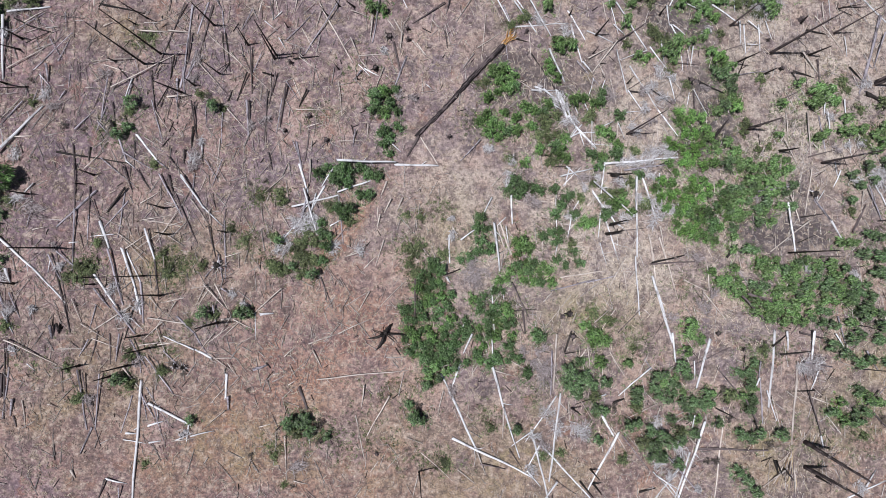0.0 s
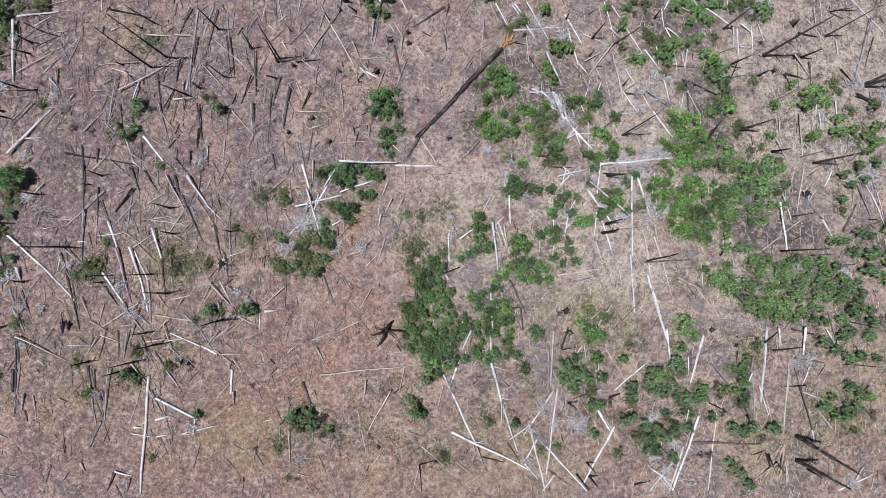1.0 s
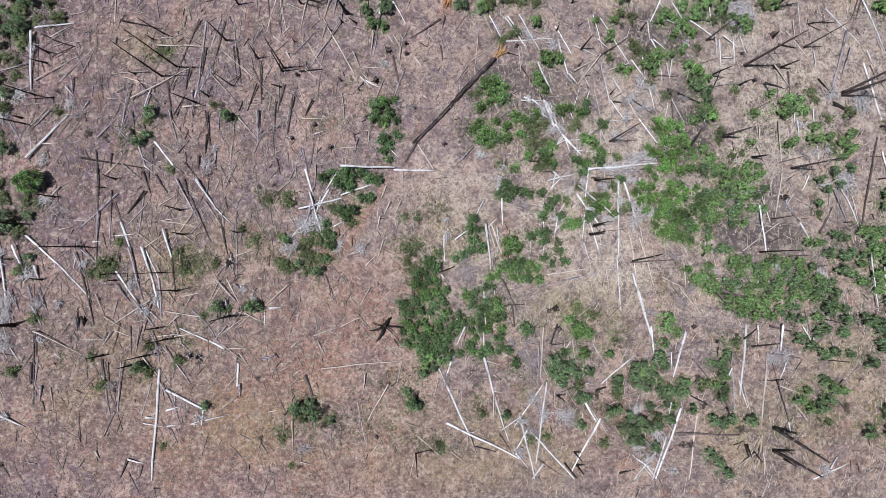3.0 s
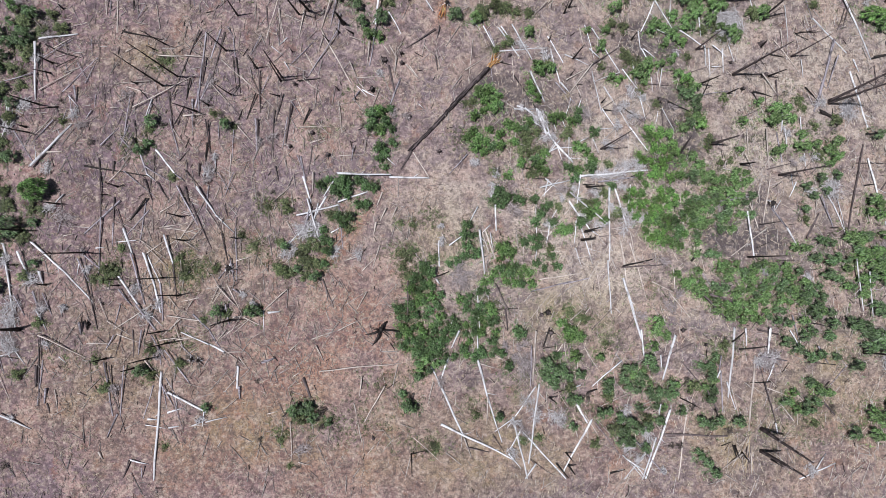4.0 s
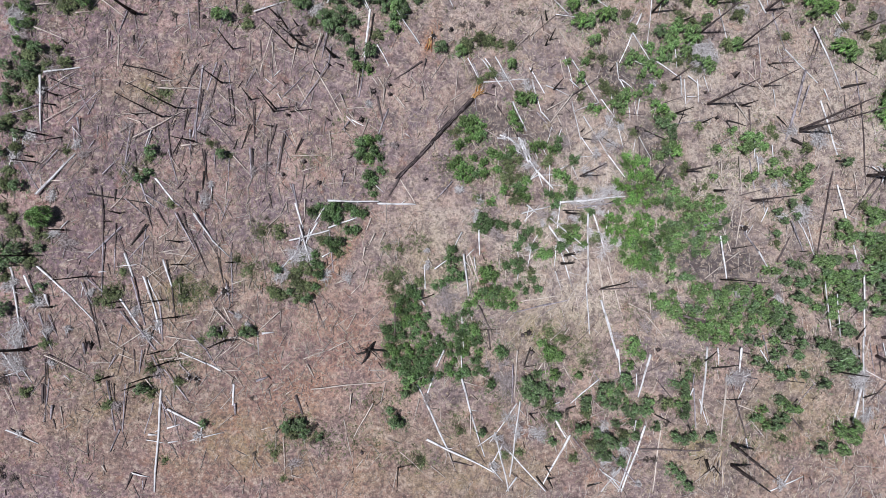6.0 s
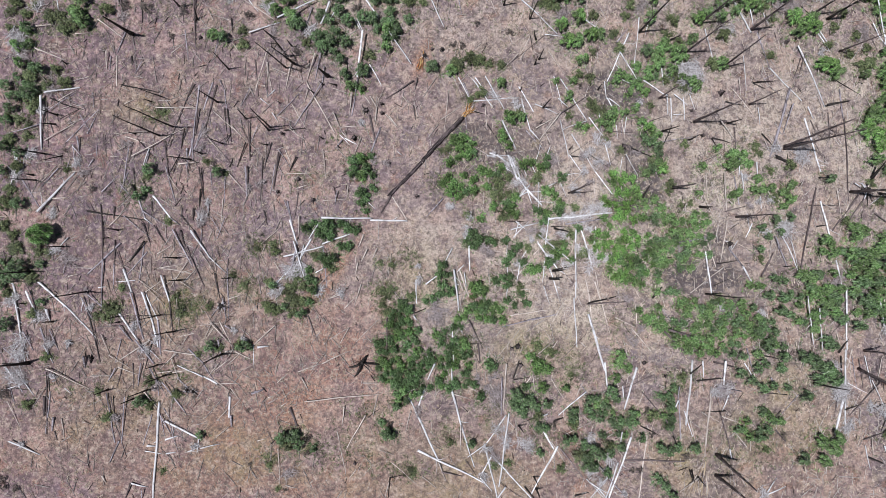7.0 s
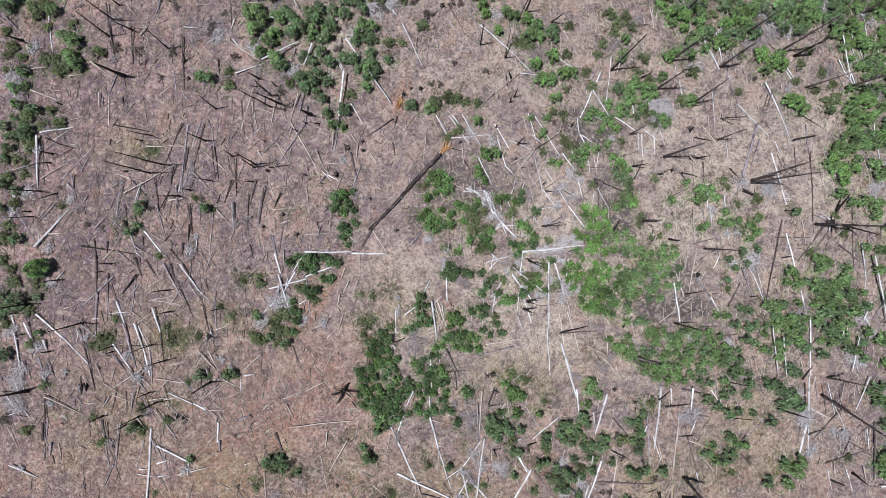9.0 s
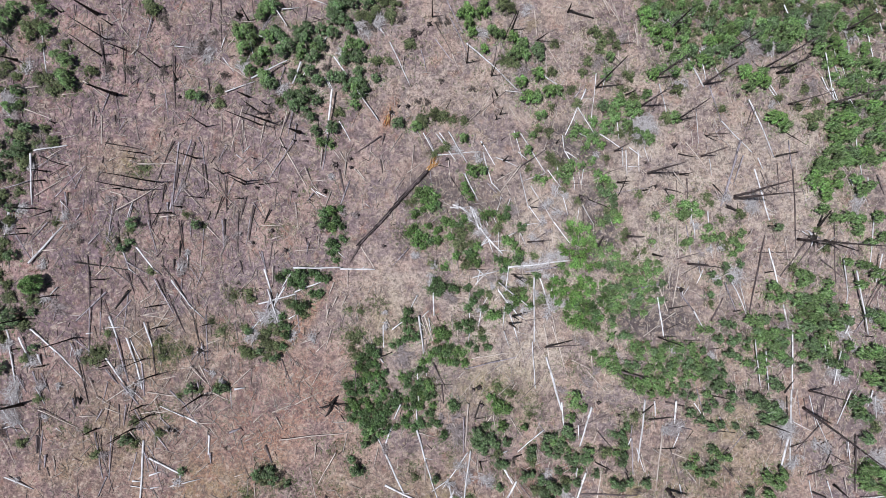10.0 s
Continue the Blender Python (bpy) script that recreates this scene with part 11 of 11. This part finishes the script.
meadow(-35.5, -3.1, 1.9, 1.4, 120)
meadow(-25.7, -2.7, 1.2, 1.1, 70)
meadow(-3.2, -0.1, 2.3, 1.5, 130)
meadow(0.2, 4.2, 1.9, 1.4, 90)
meadow(-27.4, -10.8, 3.1, 1.1, 100)
meadow(3.5, 13.8, 1.5, 1.5, 90)
meadow(8.0, -5.9, 2.3, 1.5, 100)
meadow(17.3, -6.5, 3.8, 1.9, 170)
meadow(10.9, -14.3, 2.7, 2.3, 120)
meadow(21.0, -9.3, 2.3, 1.9, 110)
meadow(5.6, -17.3, 1.9, 1.5, 80)
meadow(17.5, -17.3, 2.3, 1.5, 110)
meadow(0.5, -21.7, 3.1, 1.5, 130)
meadow(-15.6, -20.6, 1.4, 0.9, 60)
meadow(-11.6, -19.4, 3.8, 1.4, 120)
meadow(34.0, 10.0, 2.7, 1.9, 140)
meadow(27.1, -3.7, 3.1, 3.1, 150)
meadow(38.5, 15.6, 2.3, 3.1, 140)
meadow(35.1, -9.5, 3.1, 1.5, 160)
meadow(40.1, -18.3, 3.1, 3.1, 130)
meadow(45.0, -18.7, 3.1, 3.1, 120)
meadow(-13.3, 13.6, 2.3, 1.5, 60)
meadow(-19.6, -0.1, 2.3, 1.5, 110)
meadow(-8.8, 19.1, 3.1, 2.3, 60)
meadow(43.7, 20.0, 2.3, 2.3, 90)
meadow(6.3, 1.5, 4.6, 2.3, 130)
meadow(-3.8, -14.7, 3.8, 1.9, 110)
meadow(-7.1, -19.9, 4.6, 2.3, 150)
meadow(-40.0, -12.9, 4.6, 2.3, 60)
meadow(-42.5, 31.9, 4.9, 2.5, 160)
meadow(-47.4, 38.9, 5.9, 2.9, 180)
meadow(-15.4, 40.0, 4.9, 3.9, 160)
meadow(-10.1, 31.8, 6.9, 3.9, 200)
meadow(16.0, 36.1, 4.9, 4.9, 160)
meadow(29.1, 39.0, 4.9, 5.9, 240)
meadow(40.0, 41.1, 5.9, 5.9, 260)
meadow(56.3, 3.7, 7.9, 5.9, 240)
meadow(62.3, 22.5, 5.9, 6.9, 220)
meadow(64.5, 40.7, 4.9, 6.9, 240)
meadow(51.9, 33.0, 5.9, 3.9, 160)
meadow(60.9, 11.6, 4.9, 3.9, 120)
meadow(53.4, -16.8, 5.9, 3.9, 120)
meadow(1.4, 37.7, 7.9, 5.9, 160)
meadow(-31.6, 34.6, 7.9, 3.9, 120)
meadow(-46.5, 1.1, 3.9, 3.9, 100)
green_tufts()
